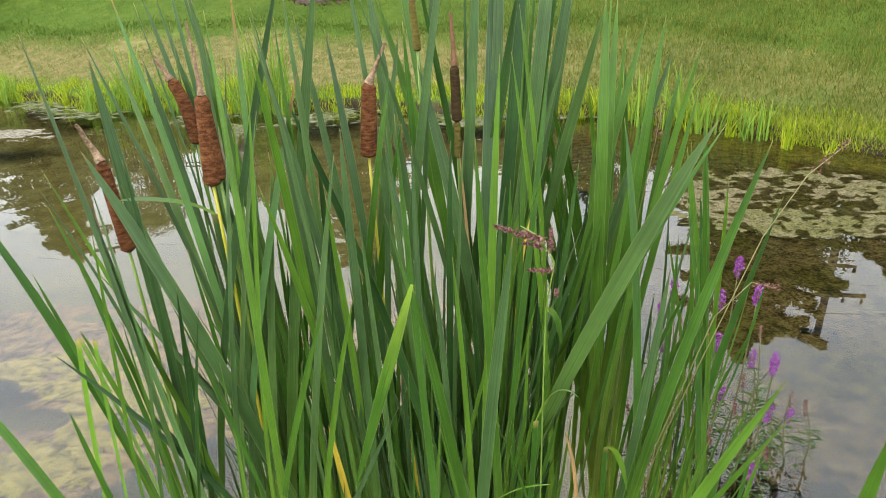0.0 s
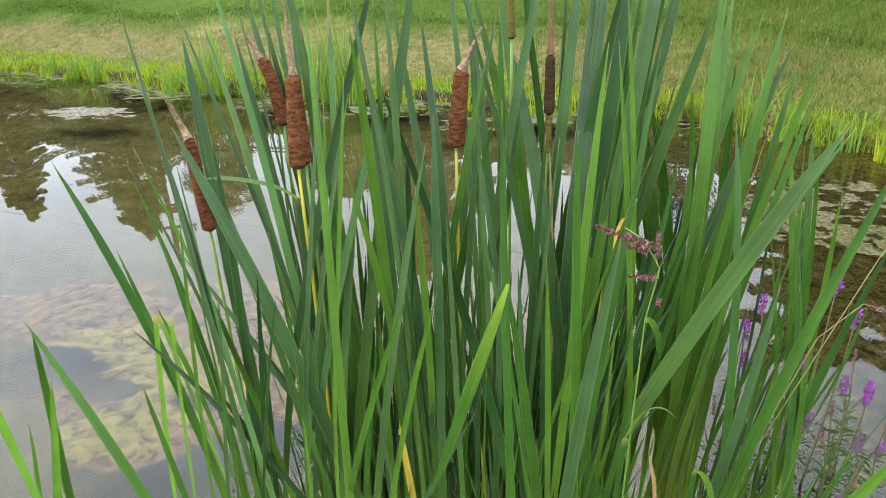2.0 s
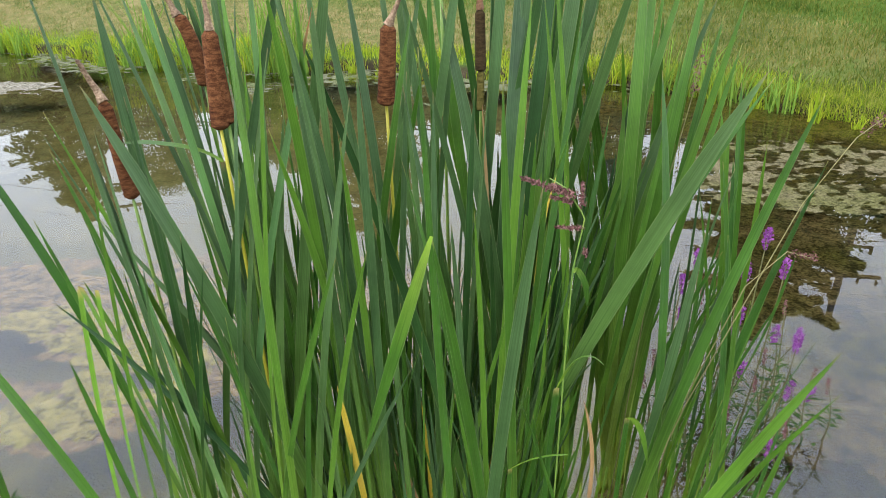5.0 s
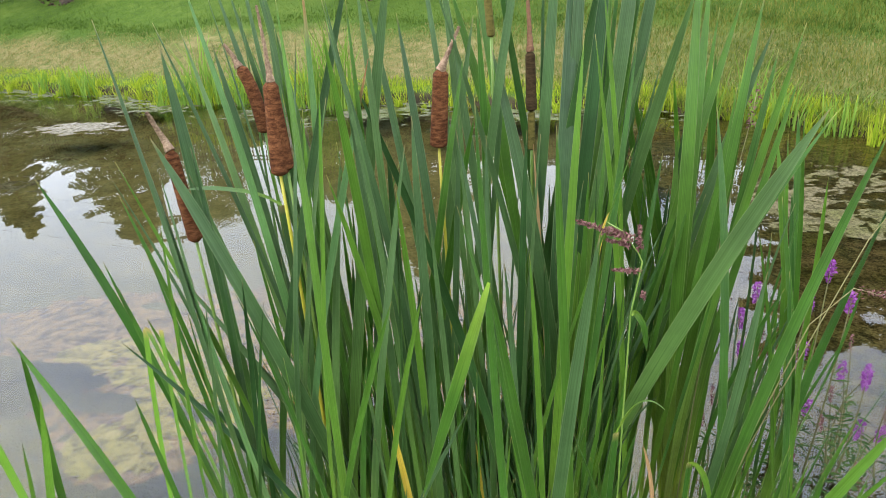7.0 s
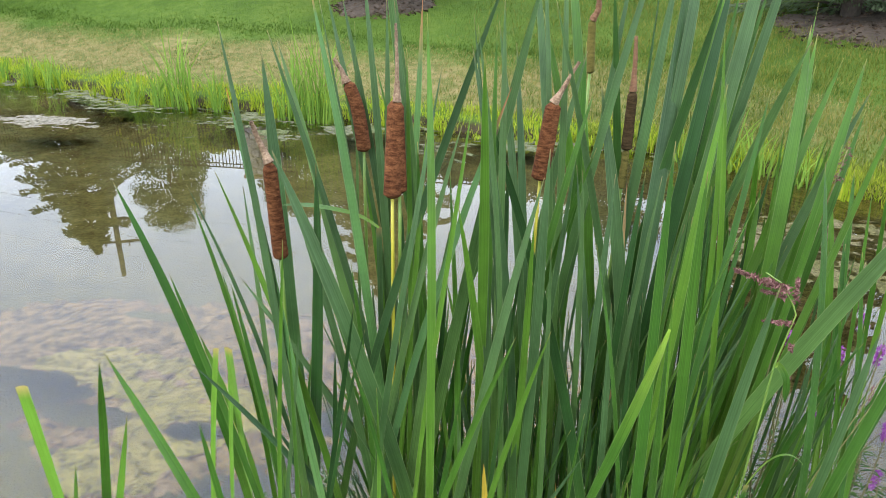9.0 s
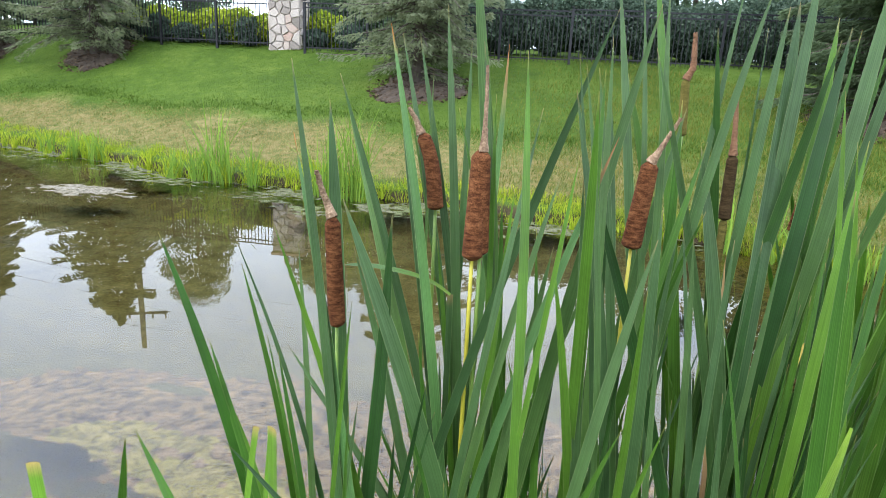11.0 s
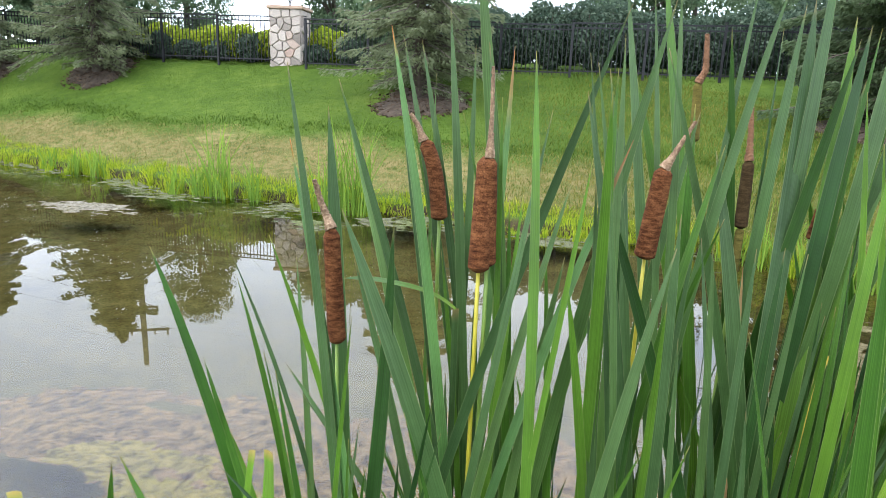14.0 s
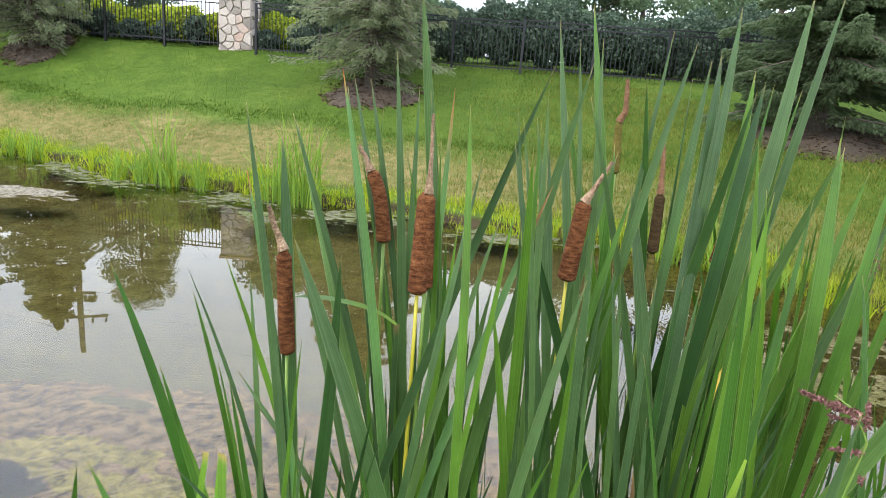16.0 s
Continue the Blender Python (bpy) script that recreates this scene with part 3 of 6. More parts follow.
# ---- grass ----
def blades(name, x, y, z, h, w, lean, mat, label, category="grass", parent=None, kind="stuff", segs=2):
    """Many bent blades in one mesh."""
    n = len(x)
    a, b = rng.uniform(0, 2 * np.pi, n), rng.uniform(0, 2 * np.pi, n)
    side = np.stack([np.cos(a), np.sin(a), 0 * a], -1)
    out = np.stack([np.cos(b), np.sin(b), 0 * b], -1)
    P0 = np.stack([x, y, z], -1)
    ln = rng.uniform(0, 1, n) * lean
    rows = []
    for k in range(segs):
        t = k / segs
        c = P0 + np.stack([0 * h, 0 * h, h * t * (1 - 0.25 * ln * t)], -1) + out * (ln * h * t ** 2)[:, None]
        half = side * (w * (1 - 0.55 * t) / 2)[:, None]
        rows += [c - half, c + half]
    rows.append(P0 + np.stack([0 * h, 0 * h, h * (1 - 0.25 * ln)], -1) + out * (ln * h)[:, None])
    V = np.stack(rows, 1)
    m = V.shape[1]
    base = np.arange(n)[:, None] * m
    F = []
    for k in range(segs - 1):
        F.append(base + np.array([2 * k, 2 * k + 1, 2 * k + 3]))
        F.append(base + np.array([2 * k, 2 * k + 3, 2 * k + 2]))
    F.append(base + np.array([2 * segs - 2, 2 * segs - 1, 2 * segs]))
    F = np.concatenate(F)
    me = bpy.data.meshes.new(name)
    V = V.reshape(-1, 3).astype(np.float32)
    me.vertices.add(len(V))
    me.vertices.foreach_set("co", V.ravel())
    me.loops.add(F.size)
    me.loops.foreach_set("vertex_index", F.astype(np.int32).ravel())
    me.polygons.add(len(F))
    me.polygons.foreach_set("loop_start", np.arange(0, F.size, 3, dtype=np.int32))
    me.update(calc_edges=True)
    me.materials.append(mat)
    ob = new(name, me)
    if parent is not None:
        ob.parent = parent
        return ob
    return tagged(ob, label, category, kind=kind)


def strewn(n, s0, s1, x0=-19.0, x1=8.5, power=1.0):
    x = rng.uniform(x0, x1, n)
    s = s0 + (s1 - s0) * rng.uniform(0, 1, n) ** power
    y = edge(x) + s
    return x, y, ground_z(x, y)


def build_grass():
    x, y, z = strewn(38000, -0.07, 0.80, power=1.7)
    tuft = fbm(x, y, 6.0, 44)
    keep = tuft > rng.uniform(-0.75, 0.40, len(x))
    x, y, z, tuft = x[keep], y[keep], z[keep], tuft[keep]
    h = rng.uniform(0.04, 0.14, len(x)) * (1 + 0.5 * fbm(x, y, 2.0, 9)) * (1 + 0.6 * np.clip(tuft, 0, 1))
    blades("bank_grass", x, y, z - 0.02, np.maximum(h, 0.05), rng.uniform(0.006, 0.014, len(x)), 0.6, FRINGE, "bright yellow-green grass fringe along the water", segs=3)
    x, y, z = strewn(15000, -0.03, 0.55, 0.3, 7.0, power=1.4)
    blades("bank_grass", x, y, z - 0.02, rng.uniform(0.05, 0.17, len(x)) * (1 + 0.5 * fbm(x, y, 3.0, 61)), rng.uniform(0.004, 0.010, len(x)), 1.1, BANK_MIX, "long yellow-green grass hanging over the bank edge", segs=3)
    x, y, z = strewn(75000, 0.5, 4.2)
    keep = (fbm(x, y, 1.6, 31) > -0.6 + np.clip(x / 3, 0, 0.5)) & (y - edge(x) < dry_width(x) + 0.4 * fbm(x, y, 3.0, 52))
    x, y, z = x[keep], y[keep], z[keep]
    blades("dry_grass", x, y, z - 0.01, rng.uniform(0.025, 0.07, len(x)), rng.uniform(0.007, 0.014, len(x)), 1.2, DRY_GRASS, "dry tan grass strip above the pond bank")
    x, y, z = strewn(170000, 0.6, 10.5, power=0.8)
    s = y - edge(x)
    keep = (s > dry_width(x) - 0.3 + 0.3 * np.sin(x * 0.8) + 0.4 * fbm(x, y, 3.0, 52)) | (fbm(x, y, 2.6, 33) > 0.12)
    x, y, z = x[keep], y[keep], z[keep]
    blades("lawn_grass", x, y, z - 0.01, rng.uniform(0.02, 0.05, len(x)), rng.uniform(0.008, 0.018, len(x)), 1.3, LAWN, "mown green lawn grass on the slope")
    x = rng.uniform(-19, 4, 8000)
    y = edge(x) + dry_width(x) + 0.25 + 0.3 * np.sin(x * 0.8) + 0.45 * fbm(x, y[:8000], 1.4, 52) + np.abs(rng.normal(size=8000)) * 0.22
    blades("lawn_grass", x, y, ground_z(x, y) - 0.01, rng.uniform(0.03, 0.09, len(x)), rng.uniform(0.008, 0.018, len(x)), 0.9, LAWN_RIM, "longer dark green grass along the mown lawn rim, darkened as edge shadow", segs=3)
    x, y, z = strewn(80000, 0.5, 9.5, -2.5, 9.5, power=1.2)
    keep = rng.uniform(0, 1, len(x)) < np.clip((x + 2.5) / 4, 0, 1)
    x, y, z = x[keep], y[keep], z[keep]
    blades("rough_grass", x, y, z - 0.01, rng.uniform(0.05, 0.13, len(x)) * (1 + 0.4 * fbm(x, y, 3.0, 19)), rng.uniform(0.006, 0.012, len(x)), 0.9, ROUGH, "rough uneven green and straw grass on the bank", segs=3)


build_grass()


def grass_clump(x, y, h, n, spread, mat, label, name="grass_clump", wide=(0.010, 0.020)):
    e = empty(name, (x, y, max(float(ground_z(x, y)), -0.05)), label, "grass", "grass clumps at the bank")
    r = spread * np.sqrt(rng.uniform(0, 1, n))
    a = rng.uniform(0, 2 * np.pi, n)
    blades("blade_tuft", r * np.cos(a), r * np.sin(a), 0 * r - 0.02, h * rng.uniform(0.45, 1.0, n), rng.uniform(*wide, n), 0.55, mat, "", parent=e, segs=4)
    return e


for k in range(64):
    gx = -13.5 + 0.265 * k + rng.uniform(-0.2, 0.2)
    gy = float(edge(gx)) - rng.uniform(0.0, 0.35)
    grass_clump(gx, gy, rng.uniform(0.14, 0.55), 22, 0.06, FRINGE, "bright green grass clump standing at the pond edge")
for gx, gy, gh in ((-3.75, 9.25, 1.5), (-3.5, 9.2, 1.9), (-3.3, 9.2, 1.6), (-3.95, 9.3, 1.1), (1.55, 8.2, 0.9), (1.95, 8.0, 1.0), (2.3, 7.8, 0.8), (2.7, 7.5, 0.7), (-5.9, 9.7, 1.45), (-5.75, 9.6, 1.1), (-6.2, 9.65, 0.9), (-5.2, 9.5, 0.9), (-6.7, 9.7, 0.7), (-8.9, 10.6, 0.8), (-9.6, 10.8, 0.7), (-10.4, 11.1, 0.65)):
    grass_clump(gx, gy, gh, 34, 0.16, RUSH, "tall green rush clump standing in shallow water", "rush_clump", (0.016, 0.030))


# ---- fence and stone pillar ----
def fence_panel():
    e = empty("fence_panel", (0, 0, 0), "black iron picket fence panel on the lawn crest", "fence", "fence panels")
    w, h = 1.83, 1.36
    for z in (0.16, h - 0.14, h - 0.02):
        part("rail", box((w, 0.028, 0.035), (w / 2, 0, z), 0.004), IRON, e)
    post = part("post", box((0.065, 0.065, h + 0.05), (0, 0, (h + 0.05) / 2 - 0.05), 0.006), IRON, e)
    part("post_cap", box((0.08, 0.08, 0.03), (0, 0, h + 0.04), 0.008), IRON, post)
    for k in range(1, 16):
        part("picket", box((0.018, 0.018, h - 0.10), (w * k / 16, 0, h / 2 + 0.035), 0.0), IRON, e)
    return e


panel = fence_panel()
panel.matrix_basis = pose(-8.16, FENCE_Y - 0.3, float(ground_z(-8.16, FENCE_Y - 0.3)))
for k in list(range(1, 10)):
    px = -8.16 + 1.83 * k
    copy_thing(panel, pose(px, FENCE_Y - 0.3, float(ground_z(px, FENCE_Y - 0.3))))
for k in range(9):
    px = -11.0 - 1.83 * k
    copy_thing(panel, pose(px, FENCE_Y - 0.1, float(ground_z(px, FENCE_Y))))


def clip_polygon(poly, px, pz, nx, nz):
    """Keeps the side of a polygon where (p - (px, pz)) . (nx, nz) <= 0."""
    out = []
    for k in range(len(poly)):
        a, b = poly[k - 1], poly[k]
        da, db = (a[0] - px) * nx + (a[1] - pz) * nz, (b[0] - px) * nx + (b[1] - pz) * nz
        if da * db < 0:
            t = da / (da - db)
            out.append((a[0] + (b[0] - a[0]) * t, a[1] + (b[1] - a[1]) * t))
        if db <= 0:
            out.append(b)
    return out


def field_stone(poly, y, r):
    """One irregular flat stone: a chamfered slab in front of the mortar."""
    cx, cz = sum(p[0] for p in poly) / len(poly), sum(p[1] for p in poly) / len(poly)
    bm = bmesh.new()
    rings = []
    bulge = r.uniform(0.012, 0.035)
    for shrink, out in ((0.94, -0.02), (0.94, 0.022), (0.80, 0.025 + bulge)):
        rings.append([bm.verts.new((cx + (p[0] - cx) * shrink, y - out - r.uniform(0, 0.008), cz + (p[1] - cz) * shrink)) for p in poly])
    n = len(poly)
    for lo, hi in zip(rings, rings[1:]):
        for k in range(n):
            bm.faces.new((lo[k - 1], lo[k], hi[k], hi[k - 1]))
    bm.faces.new(rings[-1])
    bmesh.ops.recalc_face_normals(bm, faces=bm.faces[:])
    return bm


def stone_pillar(x, y, turn):
    W, H = 0.90, 1.76
    z0 = float(ground_z(x, y)) - 0.30
    e = empty("stone_pillar", (x, y, z0), "pale fieldstone gate pillar with a tan cap slab", "pillar")
    e.rotation_euler = (0, 0, radians(turn))
    part("mortar_core", box((W - 0.05, W - 0.05, H), (0, 0, H / 2)), MORTAR, e)
    r = random.Random(5)
    for face in range(4):
        m = Matrix.Rotation(face * math.pi / 2, 4, "Z")
        seeds = []
        for row in range(8):
            for col in range(4 - row % 2):
                seeds.append((-W / 2 + W * (col + 0.5 + 0.5 * (row % 2) * 0.66 + r.uniform(-0.30, 0.30)) / (4 - 0.34 * (row % 2)), H * (row + 0.5 + r.uniform(-0.32, 0.32)) / 8))
        for s in seeds:
            poly = [(-W / 2, 0), (W / 2, 0), (W / 2, H), (-W / 2, H)]
            for q in seeds:
                if q != s:
                    nx, nz = q[0] - s[0], q[1] - s[1]
                    poly = clip_polygon(poly, s[0] + nx / 2, s[1] + nz / 2, nx, nz)
            if len(poly) < 3:
                continue
            bm = field_stone(poly, -W / 2 + 0.02, r)
            bmesh.ops.transform(bm, matrix=m, verts=bm.verts)
            part("stone", bm, STONE, e)
    part("cap_slab", box((W + 0.16, W + 0.16, 0.09), (0, 0, H + 0.045), 0.015), CAPSTONE, e)
    top = z0 + H + 0.09
    lan = empty("lantern", (x, y, top), "black post lantern with pale panes on the pillar", "lantern")
    part("foot", box((0.16, 0.16, 0.03), (0, 0, 0.015), 0.006), IRON, lan)
    tube("stem", [(0, 0, 0.02), (0, 0, 0.10), (0, 0, 0.16)], [0.03, 0.02, 0.045], IRON, lan)
    part("pane_box", box((0.17, 0.17, 0.25), (0, 0, 0.30)), LANTERN_GLASS, lan, "pale glass panes")
    for sx in (-1, 1):
        for sy in (-1, 1):
            part("corner_bar", box((0.018, 0.018, 0.27), (sx * 0.09, sy * 0.09, 0.30)), IRON, lan)
    V, F = tube_data([(0, 0, 0.43), (0, 0, 0.45), (0, 0, 0.52), (0, 0, 0.56), (0, 0, 0.62)], [0.16, 0.15, 0.07, 0.02, 0.012], 8)
    link_mesh("roof", V, F, IRON, lan)
    return e


stone_pillar(-8.95, 18.80, 8)


# ---- utility poles and wires ----
def utility_pole(x, y, top, turn):
    z0 = float(ground_z(x, y))
    e = empty("utility_pole", (x, y, z0), "weathered wooden utility pole with crossarms", "pole", "utility poles")
    e.rotation_euler = (0, 0, radians(turn))
    H = top - z0
    tube("pole", [(0, 0, -0.5), (0, 0, H / 2), (0, 0, H)], [0.17, 0.145, 0.12], POLE_WOOD, e, sides=12)
    part("crossarm", box((2.5, 0.10, 0.12), (0, -0.15, H - 1.9), 0.01, Matrix.Rotation(0.05, 4, "Y")), POLE_WOOD, e)
    part("short_arm", box((0.75, 0.09, 0.10), (0.38, -0.12, H - 3.1), 0.01), POLE_WOOD, e)
    for ix in (-1.15, -0.55, 0.55, 1.15):
        tube("insulator", [(ix, -0.15, H - 1.85), (ix, -0.15, H - 1.72), (ix, -0.15, H - 1.62)], [0.03, 0.06, 0.035], IRON, e)
    tube("insulator", [(0.70, -0.12, H - 3.05), (0.70, -0.12, H - 2.85)], [0.05, 0.07], IRON, e)
    return e


POLE_A, POLE_B = (-20.9, 26.8, 12.3), (11.0, 23.2, 12.1)
utility_pole(*POLE_A, 20)
utility_pole(*POLE_B, -8)


def wire(ax, ay, az, bx, by, bz, sag):
    t = np.linspace(0, 1, 30)
    P = np.stack([ax + (bx - ax) * t, ay + (by - ay) * t, az + (bz - az) * t - sag * 4 * t * (1 - t)], -1)
    tagged(tube("power_line", P, [0.007] * 30, IRON, sides=5), "thin black overhead power line between wooden poles", "cable", "power lines")


for off, dz, sag in ((-1.1, -1.65, 0.5), (1.1, -1.65, 0.5), (0.7, -2.9, 0.6)):
    wire(POLE_A[0] + off * 0.3, POLE_A[1] + off, POLE_A[2] + dz, POLE_B[0] + off * 0.3, POLE_B[1] + off, POLE_B[2] + dz, sag)
    wire(POLE_A[0] + off * 0.3, POLE_A[1] + off, POLE_A[2] + dz, -58 + off * 0.3, 30 + off, 11.8 + dz, sag)
    wire(POLE_B[0] + off * 0.3, POLE_B[1] + off, POLE_B[2] + dz, 46 + off * 0.3, 20 + off, 12.2 + dz, sag)


# ---- trees and shrubs ----
def leaf_cloud(name, C, size, mat, parent, seed, flat=0.0, long=1.6):
    """Small leaves, each a bent pair of triangles, at the given centres."""
    r = np.random.default_rng(seed)
    n = len(C)
    d = r.normal(size=(n, 3))
    d[:, 2] *= 1 - flat
    d /= np.linalg.norm(d, axis=1)[:, None]
    q = np.cross(d, r.normal(size=(n, 3)))
    q /= np.linalg.norm(q, axis=1)[:, None] + 1e-9
    s = (size * r.uniform(0.6, 1.3, n))[:, None]
    V = np.stack([C - d * s * long / 2, C + q * s / 2, C + d * s * long / 2, C - q * s / 2 + np.cross(d, q) * s * 0.3], 1).reshape(-1, 3)
    b = np.arange(n)[:, None] * 4
    F = np.concatenate([b + np.array([0, 1, 2]), b + np.array([0, 2, 3])])
    return link_mesh(name, V, F, mat, parent, smooth=False)


def spruce(x, y, top, radius, mat, seed, label, droop=0.35, density=1.0, round_top=1.9):
    """Conifer: trunk, whorls of drooping limbs, and needle sprays hung along them."""
    r = np.random.default_rng(seed)
    z0 = float(ground_z(x, y))
    H = top - z0
    e = empty("spruce_tree", (x, y, z0), label, "tree")
    tube("trunk", [(0, 0, -0.2), (0.02, 0, H * 0.5), (0, 0, H)], [0.035 * H ** 0.8 + 0.04, 0.03 + 0.012 * H, 0.012], BARK, e)
    LV, LF, C, D = [], [], [], []
    levels = int(H / 0.20)
    for k in range(levels):
        f = (k + 0.6) / levels
        z = H * (0.05 + 0.93 * f)
        reach = radius * (1 - f ** round_top) ** 0.80 * r.uniform(0.80, 1.15)
        for j in range(int(7 + 4 * (1 - f))):
            a = r.uniform(0, 2 * np.pi)
            z = H * (0.05 + 0.93 * min(f + r.normal() * 0.018, 1.0))
            L = max(reach * r.choice([0.62, 0.85, 1.2], p=[0.4, 0.4, 0.2]) * r.uniform(0.85, 1.15), 0.14)
            up, hang_b = r.uniform(0.0, 0.28), droop * r.uniform(0.5, 1.5)
            t = np.linspace(0, 1, 6)
            P = np.stack([np.cos(a) * L * t, np.sin(a) * L * t, z + L * (up * t - hang_b * t ** 2 + 0.14 * t ** 4) + 0 * t], -1)
            V, F = tube_data(P, 0.008 + 0.018 * (1 - t), 4, False)
            off = sum(len(v) for v in LV)
            LV.append(V)
            LF += [tuple(i + off for i in q) for q in F]
            m = int(density * (80 + 210 * L) * (0.60 + 0.8 * f))
            tt = 0.12 + 0.9 * r.uniform(0, 1, m) ** 0.7
            c = np.stack([np.interp(tt, t, P[:, i]) for i in range(3)], -1)
            wide = 0.26 * L * (1.08 - tt)[:, None] + 0.05
            side = np.array([-np.sin(a), np.cos(a), 0])
            u = r.uniform(-1, 1, m)[:, None]
            hang = r.uniform(0, 1, m)[:, None] ** 1.5 * 0.16
            C.append(c + side * u * wide - np.array([0, 0, 1]) * hang)
            D.append(np.array([np.cos(a), np.sin(a), -0.35]) + side * u * 0.9 + r.normal(size=(m, 3)) * 0.22 - np.array([0, 0, 1]) * hang * 3)
    link_mesh("branchwork", np.concatenate(LV), LF, BARK, e)
    C, D = np.concatenate(C), np.concatenate(D)
    D /= np.linalg.norm(D, axis=1)[:, None]
    n = len(C)
    Q = np.cross(D, r.normal(size=(n, 3)))
    Q /= np.linalg.norm(Q, axis=1)[:, None]
    high = 1 + 0.5 * np.clip(C[:, 2:3] / H, 0, 1)
    ln, wd = high * r.uniform(0.06, 0.15, n)[:, None], high * r.uniform(0.010, 0.024, n)[:, None]
    V = np.stack([C - D * ln / 2, C + Q * wd, C + D * ln / 2, C - Q * wd], 1).reshape(-1, 3)
    b = np.arange(n)[:, None] * 4
    link_mesh("crown", V, np.concatenate([b + np.array([0, 1, 2]), b + np.array([0, 2, 3])]), mat, e, smooth=False)
    return e


def polar(az, dist, cx=-0.16, cy=0.31):
    return cx + dist * math.sin(radians(az)), cy + dist * math.cos(radians(az))


spruce(*polar(-39.8, 22.5), 6.8, 1.85, NEEDLE, 11, "grey-green drooping spruce in a mulch ring", 0.42, 0.50)
spruce(*polar(-14.8, 16.3), 6.6, 1.95, NEEDLE, 12, "grey-green drooping spruce on the lawn slope", 0.42, 0.50)
spruce(*polar(-47.8, 25.2), 6.2, 1.6, NEEDLE, 13, "grey-green spruce beside a mulch bed", 0.4, 0.55)
spruce(*polar(21.0, 15.0), 7.5, 1.95, NEEDLE_DARK, 14, "tall dark green spruce at the lawn edge", 0.3, 1.4, 3.2)
spruce(*polar(-54, 26), 7.0, 1.6, NEEDLE, 15, "grey-green spruce on the lawn slope", 0.4)
spruce(*polar(31, 15), 4.6, 1.7, NEEDLE_DARK, 16, "dark green spruce behind the pond", 0.3)


def mulch_ring(x, y, r):
    """A low mound of bark with a ragged rim and loose chips."""
    n = 72
    a = np.linspace(0, 2 * np.pi, n, endpoint=False)
    V, F = [], []
    for k, f in enumerate((1.0, 0.86, 0.66, 0.42, 0.15)):
        rr = r * f * (1 + 0.10 * np.sin(3 * a + x) + (0.07 * np.sin(7 * a + y) + rng.normal(size=n) * 0.045) * (f > 0.5))
        X, Y = x + rr * np.cos(a), y + rr * np.sin(a)
        V.append(np.stack([X, Y, ground_z(X, Y) + (-0.03, 0.04, 0.07, 0.09, 0.10)[k] + rng.normal(size=n) * 0.012], -1))
    for k in range(4):
        for j in range(n):
            i = (j + 1) % n
            F.append((k * n + j, k * n + i, (k + 1) * n + i, (k + 1) * n + j))
    F.append(tuple(4 * n + j for j in range(n)))
    e = empty("mulch_bed", (x, y, float(ground_z(x, y))), "brown bark mulch ring under a spruce", "mulch")
    o = np.array(e.location)
    link_mesh("mound", np.concatenate(V) - o, F, MULCH, e, smooth=False)
    q, b = r * rng.uniform(0.2, 1.12, 900), rng.uniform(0, 2 * np.pi, 900)
    X, Y = x + q * np.cos(b), y + q * np.sin(b)
    C = np.stack([X, Y, ground_z(X, Y) + np.interp(q / r, [0.2, 0.86, 1.0], [0.10, 0.05, 0.02])], -1) - o
    leaf_cloud("loose_bark", C, 0.05, MULCH_CHIP, e, int(abs(x) * 10), 0.6, 1.8)


for az, dist, r in ((-39.6, 22.5, 0.95), (-14.6, 16.0, 1.15), (-46.8, 25.2, 0.85), (22.3, 14.7, 1.5)):
    mulch_ring(*polar(az, dist), r)


def broadleaf(x, y, top, radius, mat, seed, label, leaf=0.11, n=5200, low=0.25, name="broadleaf_tree"):
    """Tree with a forked trunk and a crown of clumped leaves with gaps."""
    r = np.random.default_rng(seed)
    z0 = float(ground_z(x, y))
    H = top - z0
    e = empty(name, (x, y, z0), label, "tree")
    tube("trunk", [(0, 0, -0.2), (0.05, 0.02, H * 0.3), (0, 0.05, H * 0.72)], [0.022 * H + 0.03, 0.017 * H + 0.02, 0.02], BARK, e)
    clumps = []
    for k in range(46):
        a, f = r.uniform(0, 2 * np.pi), r.uniform(0, 1)
        zz = H * (low + (0.97 - low) * f)
        rr = radius * math.sin(math.pi * min(max(0.12 + 0.80 * f, 0), 1)) ** 0.6 * r.uniform(0.25, 1.0)
        p = np.array([rr * math.cos(a), rr * math.sin(a), zz])
        clumps.append((p, r.uniform(0.24, 0.42) * radius))
        if k % 5 == 0:
            tube("limb", [(0, 0, zz * 0.55), tuple(p * np.array([0.5, 0.5, 0.85])), tuple(p)], [0.05, 0.03, 0.01], BARK, e, sides=5)
    C = []
    for p, s in clumps:
        m = int(n / 46)
        v = r.normal(size=(m, 3))
        v /= np.linalg.norm(v, axis=1)[:, None]
        C.append(p + v * (s * r.uniform(0.35, 1.1, m) ** 0.7)[:, None] * np.array([1, 1, 0.75]))
    leaf_cloud("crown", np.concatenate(C), leaf, mat, e, seed + 1)
    return e


TREES = ((-22.0, 24, 6.4, 1.7), (-18.0, 27, 7.0, 2.4), (-11.5, 25, 4.7, 1.5), (-37.5, 31, 5.9, 1.6),
         (-43.5, 31, 5.0, 1.5), (-57, 28, 6.8, 2.4), (2.5, 25, 6.2, 2.0), (7.0, 27, 8.0, 2.3), (-2.0, 32, 5.0, 1.8), (12.5, 30, 6.8, 2.2), (17, 26, 8, 2.6), (25, 24, 8, 2.6))
for k, (az, dist, top, rad) in enumerate(TREES):
    broadleaf(*polar(az, dist), top, rad, FOLIAGE, 40 + k, "green leafy tree behind the iron fence", 0.085, 13000, 0.10)


